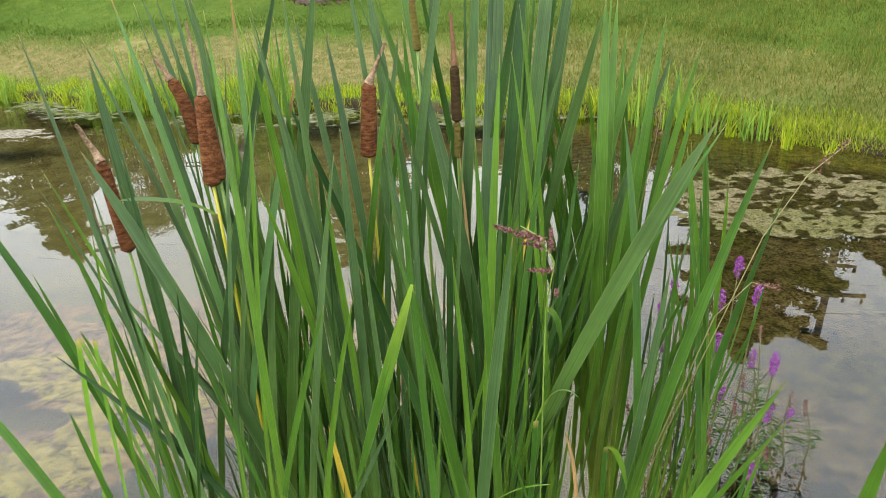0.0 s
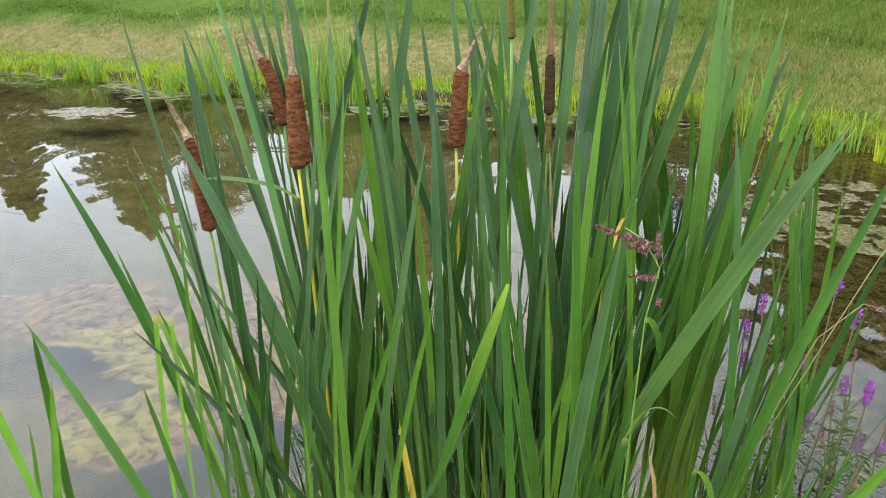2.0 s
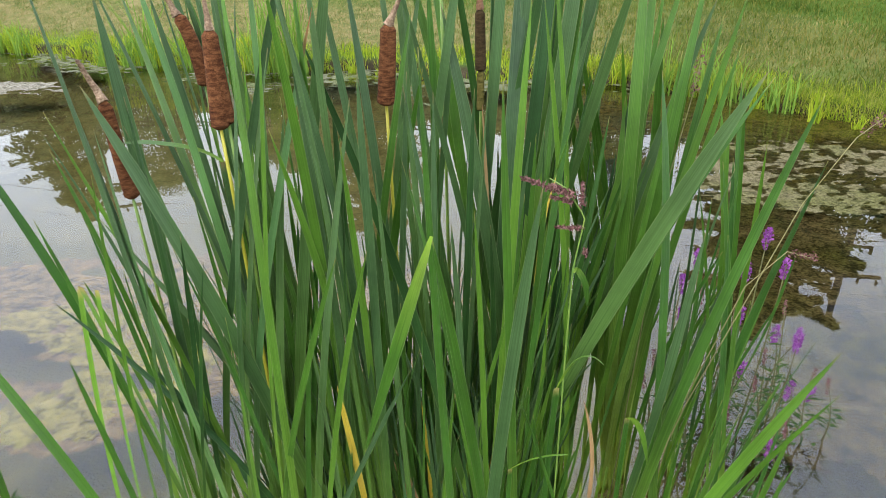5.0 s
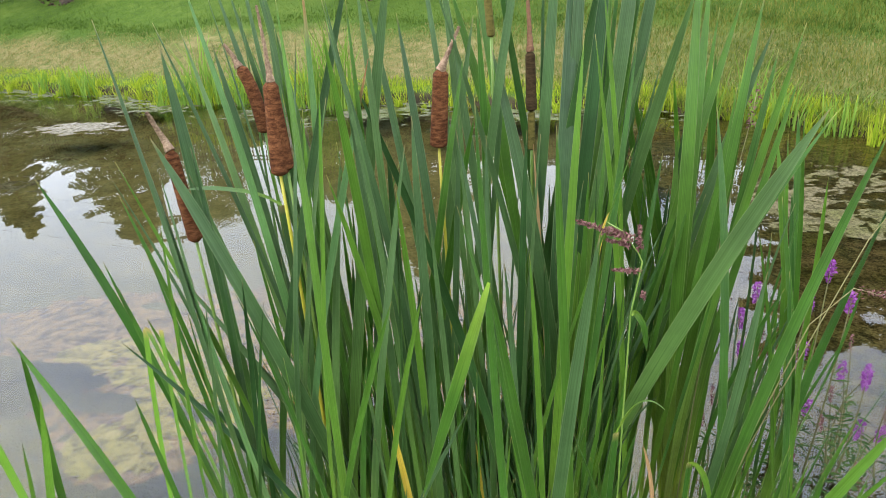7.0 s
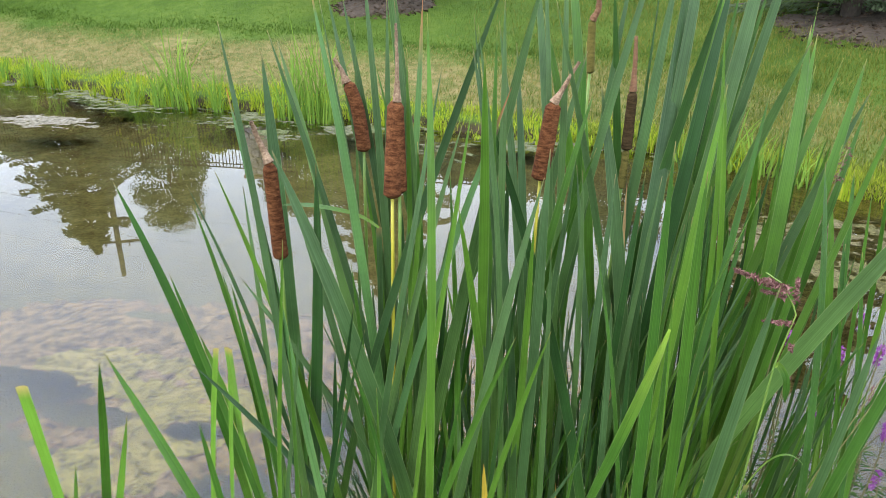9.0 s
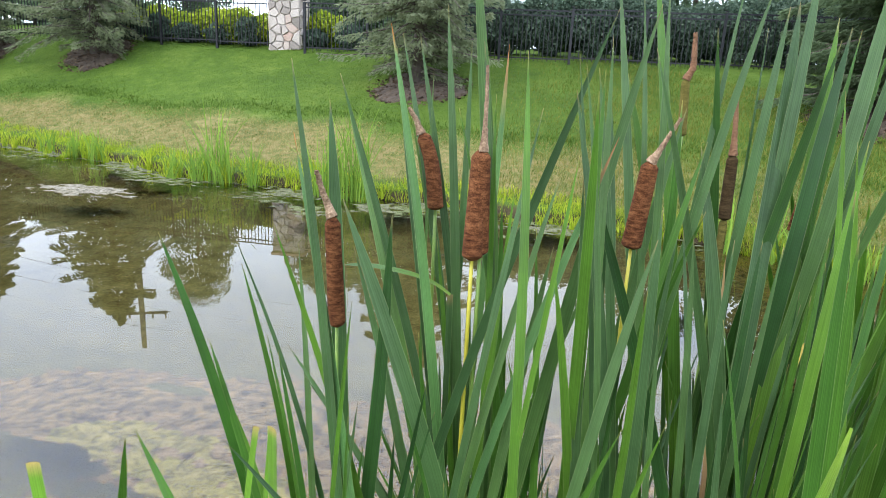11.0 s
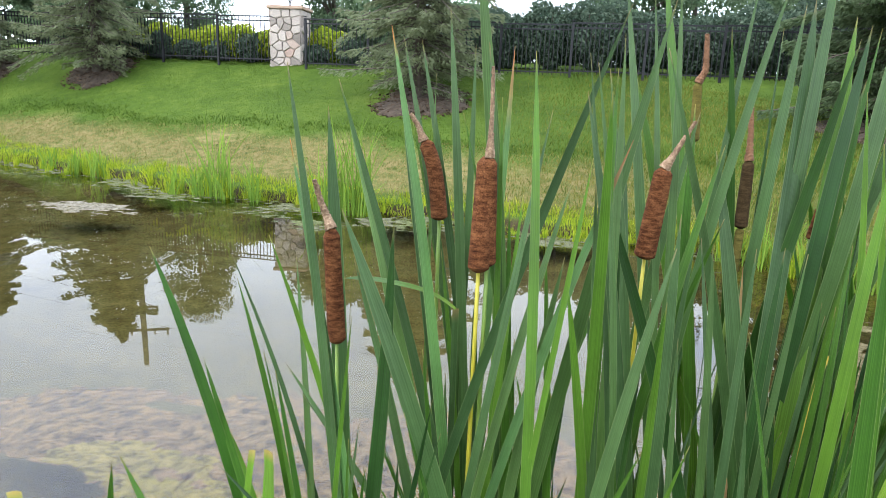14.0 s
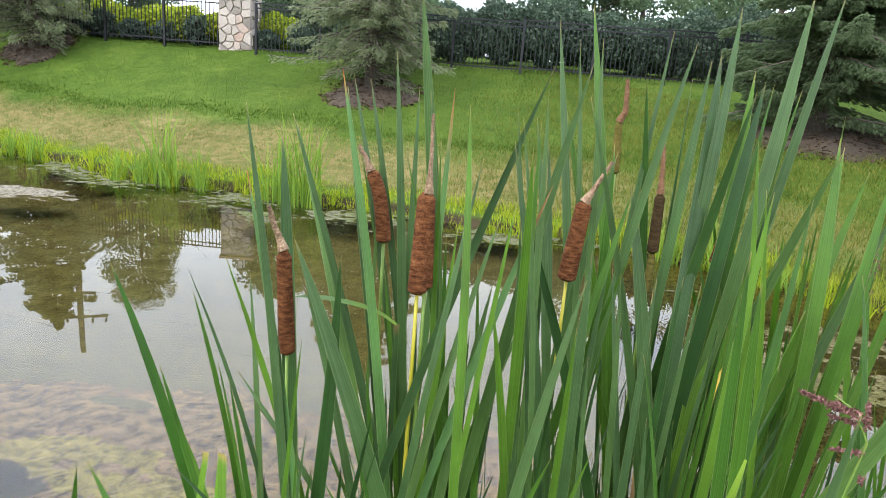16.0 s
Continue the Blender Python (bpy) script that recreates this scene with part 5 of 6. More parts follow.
leaf(e, (-0.433, 1.345, -0.050), (-0.388, 1.354, 0.896), (-0.083, 1.411, 1.805), 0.0166, -0.31, 0.10, LEAF_BROWNING)
e = plant(-0.307, 1.385)
leaf(e, (-0.324, 1.365, -0.050), (-0.320, 1.372, 0.681), (-0.413, 1.418, 1.409), 0.0132, -0.18, 0.25, LEAF_PALE)
leaf(e, (-0.321, 1.380, -0.050), (-0.307, 1.393, 0.930), (-0.251, 1.441, 1.702), 0.0121, -0.12, -0.46, LEAF_PALE)
leaf(e, (-0.325, 1.395, -0.050), (-0.261, 1.412, 0.997), (-0.035, 1.480, 2.020), 0.0260, 0.06, 0.13)
leaf(e, (-0.313, 1.397, -0.050), (-0.304, 1.413, 0.646), (-0.321, 1.463, 1.346), 0.0161, -0.16, -0.23, LEAF_DARK)
leaf(e, (-0.348, 1.397, -0.050), (-0.346, 1.414, 0.648), (-0.378, 1.463, 1.346), 0.0162, 0.17, -0.56)
leaf(e, (-0.263, 1.368, -0.050), (-0.295, 1.380, 0.753), (-0.551, 1.433, 1.563), 0.0191, 0.02, -0.32)
leaf(e, (-0.258, 1.390, -0.050), (-0.302, 1.445, 0.896), (-0.673, 1.700, 1.846), 0.0316, -0.16, 0.18)
e = plant(-0.387, 1.560)
leaf(e, (-0.375, 1.514, -0.050), (-0.361, 1.526, 0.966), (-0.371, 1.589, 1.952), 0.0151, 0.30, -0.50)
leaf(e, (-0.400, 1.548, -0.050), (-0.448, 1.560, 0.990), (-0.451, 1.616, 1.899), 0.0072, -0.17, 0.28)
leaf(e, (-0.340, 1.551, -0.050), (-0.345, 1.560, 0.956), (-0.533, 1.622, 1.941), 0.0141, -0.10, 0.32)
leaf(e, (-0.436, 1.573, -0.050), (-0.327, 1.584, 0.944), (-0.306, 1.650, 1.955), 0.0168, -0.22, 0.43, LEAF_BROWNING)
leaf(e, (-0.385, 1.615, -0.050), (-0.384, 1.634, 0.591), (-0.357, 1.681, 1.240), 0.0190, 0.21, -0.02)
e = plant(-0.263, 1.664)
leaf(e, (-0.310, 1.686, -0.050), (-0.279, 1.706, 0.560), (-0.244, 1.750, 1.172), 0.0151, -0.24, 0.33, LEAF_PALE)
leaf(e, (-0.253, 1.628, -0.050), (-0.259, 1.645, 0.574), (-0.157, 1.690, 1.203), 0.0164, -0.10, 0.24, LEAF_PALE)
leaf(e, (-0.225, 1.679, -0.050), (-0.178, 1.699, 0.578), (-0.059, 1.744, 1.212), 0.0171, -0.06, -0.68)
e = plant(-0.260, 1.184)
leaf(e, (-0.295, 1.154, -0.050), (-0.183, 1.161, 0.552), (0.117, 1.200, 1.154), 0.0114, 0.14, -0.08)
leaf(e, (-0.214, 1.163, -0.050), (-0.153, 1.191, 0.939), (-0.240, 1.378, 1.933), 0.0172, 0.11, -0.76, LEAF_PALE)
leaf(e, (-0.270, 1.236, -0.050), (-0.241, 1.250, 0.985), (-0.142, 1.300, 1.784), 0.0103, -0.15, 0.29, LEAF_PALE)
e = plant(-0.156, 1.226)
leaf(e, (-0.180, 1.200, -0.050), (-0.143, 1.212, 0.771), (0.031, 1.250, 1.384), 0.0125, 0.08, 0.40, LEAF_PALE)
leaf(e, (-0.132, 1.251, -0.050), (-0.186, 1.258, 0.641), (-0.413, 1.301, 1.342), 0.0113, 0.05, -0.14, LEAF_PALE)
e = plant(-0.224, 1.295)
leaf(e, (-0.238, 1.283, -0.050), (-0.185, 1.294, 0.788), (-0.007, 1.350, 1.652), 0.0223, -0.00, -0.47)
leaf(e, (-0.241, 1.298, -0.050), (-0.233, 1.309, 0.556), (-0.146, 1.350, 1.154), 0.0145, -0.05, -0.35, LEAF_PALE)
leaf(e, (-0.194, 1.305, -0.050), (-0.091, 1.312, 0.556), (-0.799, 1.350, 1.147), 0.0166, 0.37, 0.21, LEAF_DARK)
e = plant(-0.150, 1.437)
leaf(e, (-0.130, 1.377, -0.050), (-0.136, 1.395, 0.790), (-0.211, 1.500, 1.616), 0.0190, -0.25, -0.37, LEAF_PALE)
leaf(e, (-0.102, 1.398, -0.050), (-0.082, 1.411, 0.785), (-0.083, 1.467, 1.627), 0.0250, -0.01, -0.64, LEAF_DARK)
leaf(e, (-0.130, 1.428, -0.050), (-0.105, 1.435, 0.600), (-0.685, 1.477, 1.261), 0.0136, 0.21, 0.11)
leaf(e, (-0.169, 1.440, -0.050), (-0.277, 1.455, 0.919), (-0.614, 1.519, 1.882), 0.0277, -0.02, 0.32)
leaf(e, (-0.137, 1.455, -0.050), (-0.088, 1.429, 0.906), (-0.124, 1.300, 1.878), 0.0211, 0.25, 0.02, LEAF_PALE)
leaf(e, (-0.186, 1.477, -0.050), (-0.115, 1.490, 0.883), (0.078, 1.550, 1.795), 0.0183, -0.14, -0.37, LEAF_PALE)
leaf(e, (-0.196, 1.484, -0.050), (-0.175, 1.501, 0.630), (-0.047, 1.549, 1.307), 0.0167, -0.19, -0.14, LEAF_DARK)
e = plant(-0.265, 1.423)
leaf(e, (-0.296, 1.402, -0.050), (-0.262, 1.413, 0.923), (-0.300, 1.472, 1.861), 0.0124, 0.01, -0.29, LEAF_PALE)
leaf(e, (-0.221, 1.412, -0.050), (-0.229, 1.421, 0.818), (-0.277, 1.475, 1.674), 0.0156, -0.14, -0.26, LEAF_PALE)
leaf(e, (-0.251, 1.415, -0.050), (-0.296, 1.429, 0.965), (-0.506, 1.496, 1.976), 0.0205, -0.01, -0.04, LEAF_TIPPED)
leaf(e, (-0.300, 1.421, -0.050), (-0.206, 1.431, 0.940), (-0.331, 1.495, 1.951), 0.0177, 0.04, -0.20)
leaf(e, (-0.271, 1.429, -0.050), (-0.259, 1.446, 0.642), (-0.209, 1.495, 1.332), 0.0164, 0.02, -0.19, LEAF_DARK)
leaf(e, (-0.287, 1.435, -0.050), (-0.243, 1.442, 0.736), (-0.132, 1.492, 1.527), 0.0128, -0.05, 0.10, LEAF_PALE)
leaf(e, (-0.232, 1.443, -0.050), (-0.229, 1.451, 0.643), (-0.150, 1.495, 1.330), 0.0158, 0.32, 0.12)
e = plant(-0.265, 1.501)
leaf(e, (-0.223, 1.467, -0.050), (-0.245, 1.480, 0.763), (-0.302, 1.535, 1.581), 0.0135, 0.21, 0.47)
leaf(e, (-0.290, 1.471, -0.050), (-0.314, 1.484, 0.881), (-0.498, 1.548, 1.835), 0.0294, -0.34, 0.42)
leaf(e, (-0.264, 1.478, -0.050), (-0.297, 1.491, 0.764), (-0.414, 1.546, 1.568), 0.0140, 0.37, -0.19, LEAF_PALE)
leaf(e, (-0.237, 1.503, -0.050), (-0.247, 1.514, 0.701), (-0.220, 1.563, 1.445), 0.0140, -0.04, -0.08, LEAF_PALE)
leaf(e, (-0.296, 1.503, -0.050), (-0.310, 1.520, 0.981), (-0.422, 1.590, 2.020), 0.0238, -0.04, -0.15)
leaf(e, (-0.258, 1.531, -0.050), (-0.252, 1.539, 0.662), (-0.263, 1.585, 1.384), 0.0164, -0.01, 0.16, LEAF_PALE)
leaf(e, (-0.288, 1.554, -0.050), (-0.270, 1.569, 0.951), (-0.487, 1.637, 1.962), 0.0180, -0.39, -0.44)
e = plant(-0.269, 1.573)
leaf(e, (-0.221, 1.559, -0.050), (-0.339, 1.583, 0.696), (-0.370, 1.725, 1.435), 0.0215, -0.05, -0.35, LEAF_DARK)
leaf(e, (-0.291, 1.571, -0.050), (-0.287, 1.583, 0.954), (-0.528, 1.649, 1.968), 0.0182, -0.12, 0.02)
leaf(e, (-0.255, 1.585, -0.050), (-0.220, 1.547, 1.010), (-0.361, 1.500, 2.140), 0.0320, 0.07, 0.41)
leaf(e, (-0.296, 1.592, -0.050), (-0.280, 1.602, 0.894), (-0.508, 1.659, 1.803), 0.0127, 0.11, 0.19, LEAF_PALE)
e = plant(-0.150, 1.681)
leaf(e, (-0.128, 1.673, -0.050), (-0.125, 1.689, 0.897), (0.061, 1.753, 1.844), 0.0221, -0.08, -0.16)
leaf(e, (-0.171, 1.689, -0.050), (-0.143, 1.666, 0.803), (0.094, 1.553, 1.667), 0.0215, -0.08, 0.17, LEAF_PALE)
e = plant(-0.061, 1.326)
leaf(e, (-0.086, 1.292, -0.050), (-0.094, 1.302, 0.752), (-0.034, 1.353, 1.540), 0.0119, -0.26, -0.00, LEAF_DARK)
leaf(e, (-0.072, 1.303, -0.050), (0.016, 1.317, 1.044), (-0.147, 1.372, 1.919), 0.0106, 0.05, -0.26)
leaf(e, (-0.094, 1.327, -0.050), (-0.241, 1.334, 0.458), (-0.605, 1.368, 0.975), 0.0214, 0.23, -0.18, LEAF_DARK)
leaf(e, (-0.022, 1.333, -0.050), (0.055, 1.343, 0.939), (-0.159, 1.403, 1.877), 0.0189, 0.04, -0.09)
leaf(e, (-0.068, 1.337, -0.050), (-0.064, 1.347, 0.857), (-0.134, 1.402, 1.735), 0.0183, 0.16, 0.27)
leaf(e, (0.011, 1.342, -0.050), (-0.017, 1.355, 1.004), (-0.160, 1.412, 1.933), 0.0088, 0.01, -0.89)
leaf(e, (-0.099, 1.344, -0.050), (-0.094, 1.359, 1.044), (-0.116, 1.413, 1.912), 0.0134, -0.19, -0.06, LEAF_PALE)
e = plant(0.065, 1.369)
leaf(e, (0.028, 1.325, -0.050), (-0.007, 1.334, 0.811), (-0.001, 1.391, 1.697), 0.0228, -0.04, 0.16)
leaf(e, (0.065, 1.332, -0.050), (0.057, 1.341, 0.720), (0.018, 1.391, 1.494), 0.0124, -0.22, 0.16)
leaf(e, (0.031, 1.375, -0.050), (0.055, 1.382, 0.647), (-0.121, 1.425, 1.335), 0.0139, -0.00, 0.61, LEAF_DARK)
leaf(e, (0.088, 1.396, -0.050), (0.078, 1.411, 0.633), (0.069, 1.459, 1.323), 0.0138, 0.02, 0.25)
leaf(e, (0.013, 1.416, -0.050), (-0.178, 1.425, 0.630), (-0.711, 1.470, 1.321), 0.0157, -0.07, 0.21)
leaf(e, (0.113, 1.348, -0.050), (0.163, 1.370, 0.780), (0.419, 1.500, 1.599), 0.0137, 0.30, 0.42, LEAF_PALE)
leaf(e, (0.113, 1.392, -0.050), (0.121, 1.404, 0.791), (0.131, 1.460, 1.639), 0.0161, -0.00, -0.02)
e = plant(-0.059, 1.405)
leaf(e, (-0.096, 1.365, -0.050), (-0.210, 1.355, 0.821), (-0.523, 1.300, 1.682), 0.0322, 0.35, -0.25)
leaf(e, (-0.051, 1.383, -0.050), (-0.061, 1.395, 0.968), (-0.109, 1.459, 1.966), 0.0160, -0.10, -0.38)
leaf(e, (-0.079, 1.414, -0.050), (-0.179, 1.436, 1.154), (-0.368, 1.479, 1.832), 0.0100, 0.35, 0.48, LEAF_PALE)
leaf(e, (-0.040, 1.418, -0.050), (-0.024, 1.401, 0.777), (-0.018, 1.300, 1.581), 0.0155, -0.07, -0.37, LEAF_PALE)
leaf(e, (-0.028, 1.447, -0.050), (-0.025, 1.430, 0.768), (-0.166, 1.325, 1.598), 0.0174, 0.08, 0.30, LEAF_PALE)
e = plant(0.051, 1.480)
leaf(e, (0.049, 1.465, -0.050), (0.044, 1.480, 0.932), (-0.126, 1.547, 1.915), 0.0184, 0.44, 0.40)
leaf(e, (0.094, 1.469, -0.050), (-0.024, 1.477, 0.723), (-0.126, 1.525, 1.489), 0.0185, 0.01, 0.43)
leaf(e, (0.011, 1.505, -0.050), (-0.012, 1.514, 0.802), (0.054, 1.568, 1.655), 0.0157, 0.11, 0.28)
e = plant(0.037, 1.635)
leaf(e, (0.011, 1.587, -0.050), (0.019, 1.601, 0.906), (-0.097, 1.665, 1.863), 0.0236, 0.05, -0.12)
leaf(e, (0.047, 1.634, -0.050), (0.081, 1.646, 1.022), (-0.055, 1.714, 2.072), 0.0150, -0.17, 0.45)
leaf(e, (0.095, 1.636, -0.050), (0.070, 1.648, 1.028), (-0.007, 1.715, 2.080), 0.0165, 0.11, 0.46)
leaf(e, (-0.005, 1.682, -0.050), (-0.043, 1.695, 1.026), (0.196, 1.763, 2.091), 0.0221, 0.30, 0.57)
e = plant(-0.001, 1.747)
leaf(e, (-0.026, 1.745, -0.050), (0.046, 1.757, 1.022), (0.154, 1.827, 2.114), 0.0145, 0.20, -0.33)
leaf(e, (0.024, 1.750, -0.050), (0.094, 1.759, 0.910), (0.058, 1.818, 1.859), 0.0224, -0.27, 0.53, LEAF_PALE)
e = plant(0.147, 1.777)
leaf(e, (0.088, 1.775, -0.050), (0.166, 1.790, 0.965), (0.362, 1.860, 1.997), 0.0293, -0.24, -0.17, LEAF_DARK)
leaf(e, (0.118, 1.758, -0.050), (0.340, 1.774, 1.072), (0.441, 1.850, 2.211), 0.0357, 0.20, 0.20)
leaf(e, (0.141, 1.767, -0.050), (0.159, 1.787, 1.004), (0.252, 1.860, 2.060), 0.0307, 0.04, -0.26)
leaf(e, (0.161, 1.778, -0.050), (0.198, 1.789, 0.994), (0.215, 1.854, 2.015), 0.0147, 0.10, 0.24)
leaf(e, (0.204, 1.789, -0.050), (0.338, 1.806, 1.098), (0.515, 1.880, 2.219), 0.0293, -0.08, 0.20)
leaf(e, (0.166, 1.798, -0.050), (0.275, 1.815, 1.060), (0.305, 1.889, 2.181), 0.0298, -0.04, -0.46)
e = plant(0.257, 1.050)
leaf(e, (0.263, 1.050, -0.050), (0.208, 1.060, 0.859), (0.176, 1.120, 1.785), 0.0205, -0.22, -0.25, LEAF_PALE)
leaf(e, (0.250, 1.051, -0.050), (0.244, 1.064, 0.757), (0.360, 1.120, 1.578), 0.0238, 0.15, -0.44)
e = plant(0.136, 1.157)
leaf(e, (0.136, 1.157, -0.050), (0.134, 1.163, 0.522), (0.202, 1.200, 1.100), 0.0090, -0.01, 0.24, LEAF_PALE)
e = plant(0.294, 1.198)
leaf(e, (0.279, 1.196, -0.050), (0.281, 1.205, 0.762), (0.238, 1.250, 1.477), 0.0116, -0.17, 0.30, LEAF_PALE)
leaf(e, (0.285, 1.240, -0.050), (0.288, 1.249, 0.749), (0.098, 1.300, 1.548), 0.0104, 0.34, -0.54, LEAF_PALE)
leaf(e, (0.318, 1.157, -0.050), (0.301, 1.163, 0.523), (0.202, 1.200, 1.100), 0.0090, 0.20, 0.06, LEAF_PALE)
e = plant(0.228, 1.413)
leaf(e, (0.246, 1.384, -0.050), (0.225, 1.394, 0.862), (-0.136, 1.451, 1.762), 0.0227, 0.06, 0.00, LEAF_DARK)
leaf(e, (0.263, 1.407, -0.050), (0.336, 1.433, 0.881), (0.421, 1.580, 1.800), 0.0145, 0.19, 0.47, LEAF_PALE)
leaf(e, (0.219, 1.408, -0.050), (0.203, 1.424, 0.650), (0.158, 1.473, 1.345), 0.0154, 0.20, -0.10)
leaf(e, (0.159, 1.410, -0.050), (0.133, 1.422, 0.792), (0.067, 1.478, 1.637), 0.0143, -0.24, 0.05)
leaf(e, (0.186, 1.799, -0.050), (0.123, 1.836, 0.727), (-0.099, 2.020, 2.141), 0.0258, -0.16, -0.00)
leaf(e, (0.238, 1.423, -0.050), (0.266, 1.437, 0.885), (0.320, 1.500, 1.818), 0.0200, 0.10, -0.48, LEAF_PALE)
leaf(e, (0.243, 1.437, -0.050), (0.231, 1.451, 0.595), (0.215, 1.497, 1.248), 0.0142, 0.34, -0.18, LEAF_DARK)
e = plant(0.241, 1.496)
leaf(e, (0.268, 1.454, -0.050), (0.180, 1.467, 0.801), (0.055, 1.523, 1.635), 0.0143, -0.11, 0.66)
leaf(e, (0.259, 1.508, -0.050), (0.265, 1.525, 0.629), (0.236, 1.572, 1.298), 0.0163, -0.05, -0.51, LEAF_DARK)
leaf(e, (0.195, 1.525, -0.050), (0.322, 1.533, 0.786), (0.800, 1.580, 1.646), 0.0220, -0.28, -0.30, LEAF_PALE)
e = plant(0.158, 1.481)
leaf(e, (0.165, 1.471, -0.050), (0.171, 1.483, 0.783), (0.233, 1.538, 1.619), 0.0152, -0.22, 0.02)
leaf(e, (0.151, 1.492, -0.050), (0.159, 1.504, 0.780), (0.202, 1.560, 1.622), 0.0176, 0.03, -0.51, LEAF_DARK)
e = plant(0.269, 1.612)
leaf(e, (0.283, 1.580, -0.050), (0.249, 1.587, 0.648), (0.311, 1.632, 1.356), 0.0140, 0.27, -0.08, LEAF_PALE)
leaf(e, (0.239, 1.590, -0.050), (0.331, 1.561, 0.814), (0.751, 1.460, 1.683), 0.0396, 0.23, -0.74)
leaf(e, (0.234, 1.599, -0.050), (0.215, 1.609, 0.705), (0.320, 1.660, 1.475), 0.0138, -0.11, 0.06)
leaf(e, (0.284, 1.600, -0.050), (0.332, 1.619, 0.776), (0.368, 1.725, 1.604), 0.0137, 0.05, -0.15, LEAF_PALE)
leaf(e, (0.280, 1.768, -0.050), (0.189, 1.819, 0.976), (-0.017, 2.060, 2.189), 0.0286, -0.02, -0.13, LEAF_PALE)
leaf(e, (0.295, 1.645, -0.050), (0.315, 1.664, 0.594), (0.366, 1.710, 1.248), 0.0177, 0.01, 0.23, LEAF_PALE)
leaf(e, (0.261, 1.650, -0.050), (0.309, 1.650, 0.723), (0.332, 1.650, 1.499), 0.0157, 0.02, 0.07, LEAF_PALE)
e = plant(0.206, 1.653)
leaf(e, (0.177, 1.648, -0.050), (0.269, 1.709, 1.015), (0.287, 1.930, 2.079), 0.0433, -0.09, 0.04)
leaf(e, (0.234, 1.659, -0.050), (0.315, 1.716, 1.003), (0.370, 1.929, 2.047), 0.0355, -0.14, -0.49, LEAF_PALE)
e = plant(0.256, 1.769)
leaf(e, (0.230, 1.741, -0.050), (0.262, 1.761, 0.987), (0.368, 1.832, 2.021), 0.0349, 0.24, -0.40, LEAF_DARK)
leaf(e, (0.204, 1.767, -0.050), (0.195, 1.780, 0.842), (0.456, 1.840, 1.745), 0.0240, 0.03, 0.12)
leaf(e, (0.253, 1.776, -0.050), (0.300, 1.789, 1.046), (0.454, 1.850, 2.009), 0.0163, -0.33, -0.48, LEAF_PALE)
leaf(e, (0.296, 1.783, -0.050), (0.303, 1.794, 0.990), (0.396, 1.859, 2.019), 0.0144, -0.15, 0.08, LEAF_PALE)
leaf(e, (0.300, 1.777, -0.050), (0.353, 1.787, 0.993), (0.438, 1.850, 1.995), 0.0147, -0.06, -0.56, LEAF_PALE)
e = plant(0.271, 1.953)
leaf(e, (0.264, 1.892, -0.050), (0.315, 1.910, 0.926), (0.426, 1.978, 1.921), 0.0344, -0.08, -0.06)
leaf(e, (0.253, 1.945, -0.050), (0.261, 1.916, 0.981), (0.103, 1.781, 2.007), 0.0210, -0.17, 0.17, LEAF_DARK)
leaf(e, (0.285, 1.974, -0.050), (0.297, 1.946, 0.911), (0.555, 1.817, 1.881), 0.0313, 0.08, 0.04)
leaf(e, (0.283, 2.000, -0.050), (0.325, 2.000, 0.919), (0.485, 2.000, 1.897), 0.0307, -0.02, -0.02)
e = plant(0.369, 1.282)
leaf(e, (0.369, 1.282, -0.050), (0.308, 1.293, 0.818), (0.279, 1.350, 1.685), 0.0256, -0.18, 0.53, LEAF_PALE)
e = plant(0.435, 1.522)
leaf(e, (0.429, 1.949, -0.050), (0.455, 1.985, 0.495), (0.473, 2.020, 0.840), 0.0142, -0.10, -0.66, LEAF_PALE)
leaf(e, (0.455, 1.534, -0.050), (0.472, 1.544, 0.916), (0.339, 1.600, 1.808), 0.0128, 0.14, -0.13, LEAF_PALE)
e = plant(0.338, 1.577)
leaf(e, (0.330, 1.914, -0.050), (0.300, 1.934, 0.649), (-0.056, 2.020, 1.919), 0.0329, -0.07, 0.30, LEAF_PALE)
leaf(e, (0.349, 1.590, -0.050), (0.329, 1.599, 0.676), (0.406, 1.646, 1.399), 0.0135, -0.05, -0.02, LEAF_PALE)
leaf(e, (0.328, 1.602, -0.050), (0.296, 1.614, 0.965), (-0.020, 1.678, 1.960), 0.0199, -0.10, -0.41)
e = plant(0.538, 1.575)
leaf(e, (0.529, 1.944, -0.050), (0.530, 1.982, 0.587), (0.552, 2.020, 1.025), 0.0160, 0.08, -0.25, LEAF_FOOT)
leaf(e, (0.577, 1.937, -0.050), (0.620, 1.979, 0.617), (0.679, 2.020, 1.084), 0.0170, 0.11, -0.16, LEAF_PALE)
leaf(e, (0.603, 1.953, -0.050), (0.622, 1.986, 0.500), (0.738, 2.020, 0.849), 0.0166, 0.10, -0.23, LEAF_PALE)
leaf(e, (0.621, 1.944, -0.050), (0.677, 1.982, 0.579), (0.660, 2.020, 1.008), 0.0176, -0.26, 0.26, LEAF_FOOT)
e = plant(0.389, 1.680)
leaf(e, (0.357, 1.677, -0.050), (0.366, 1.694, 0.553), (0.425, 1.738, 1.153), 0.0141, -0.01, 0.23, LEAF_PALE)
leaf(e, (0.366, 1.680, -0.050), (0.311, 1.694, 0.854), (0.100, 1.755, 1.770), 0.0340, 0.31, -0.56)
leaf(e, (0.445, 1.682, -0.050), (0.460, 1.697, 1.054), (0.352, 1.750, 1.894), 0.0125, 0.24, 0.52, LEAF_PALE)
e = plant(0.397, 1.799)
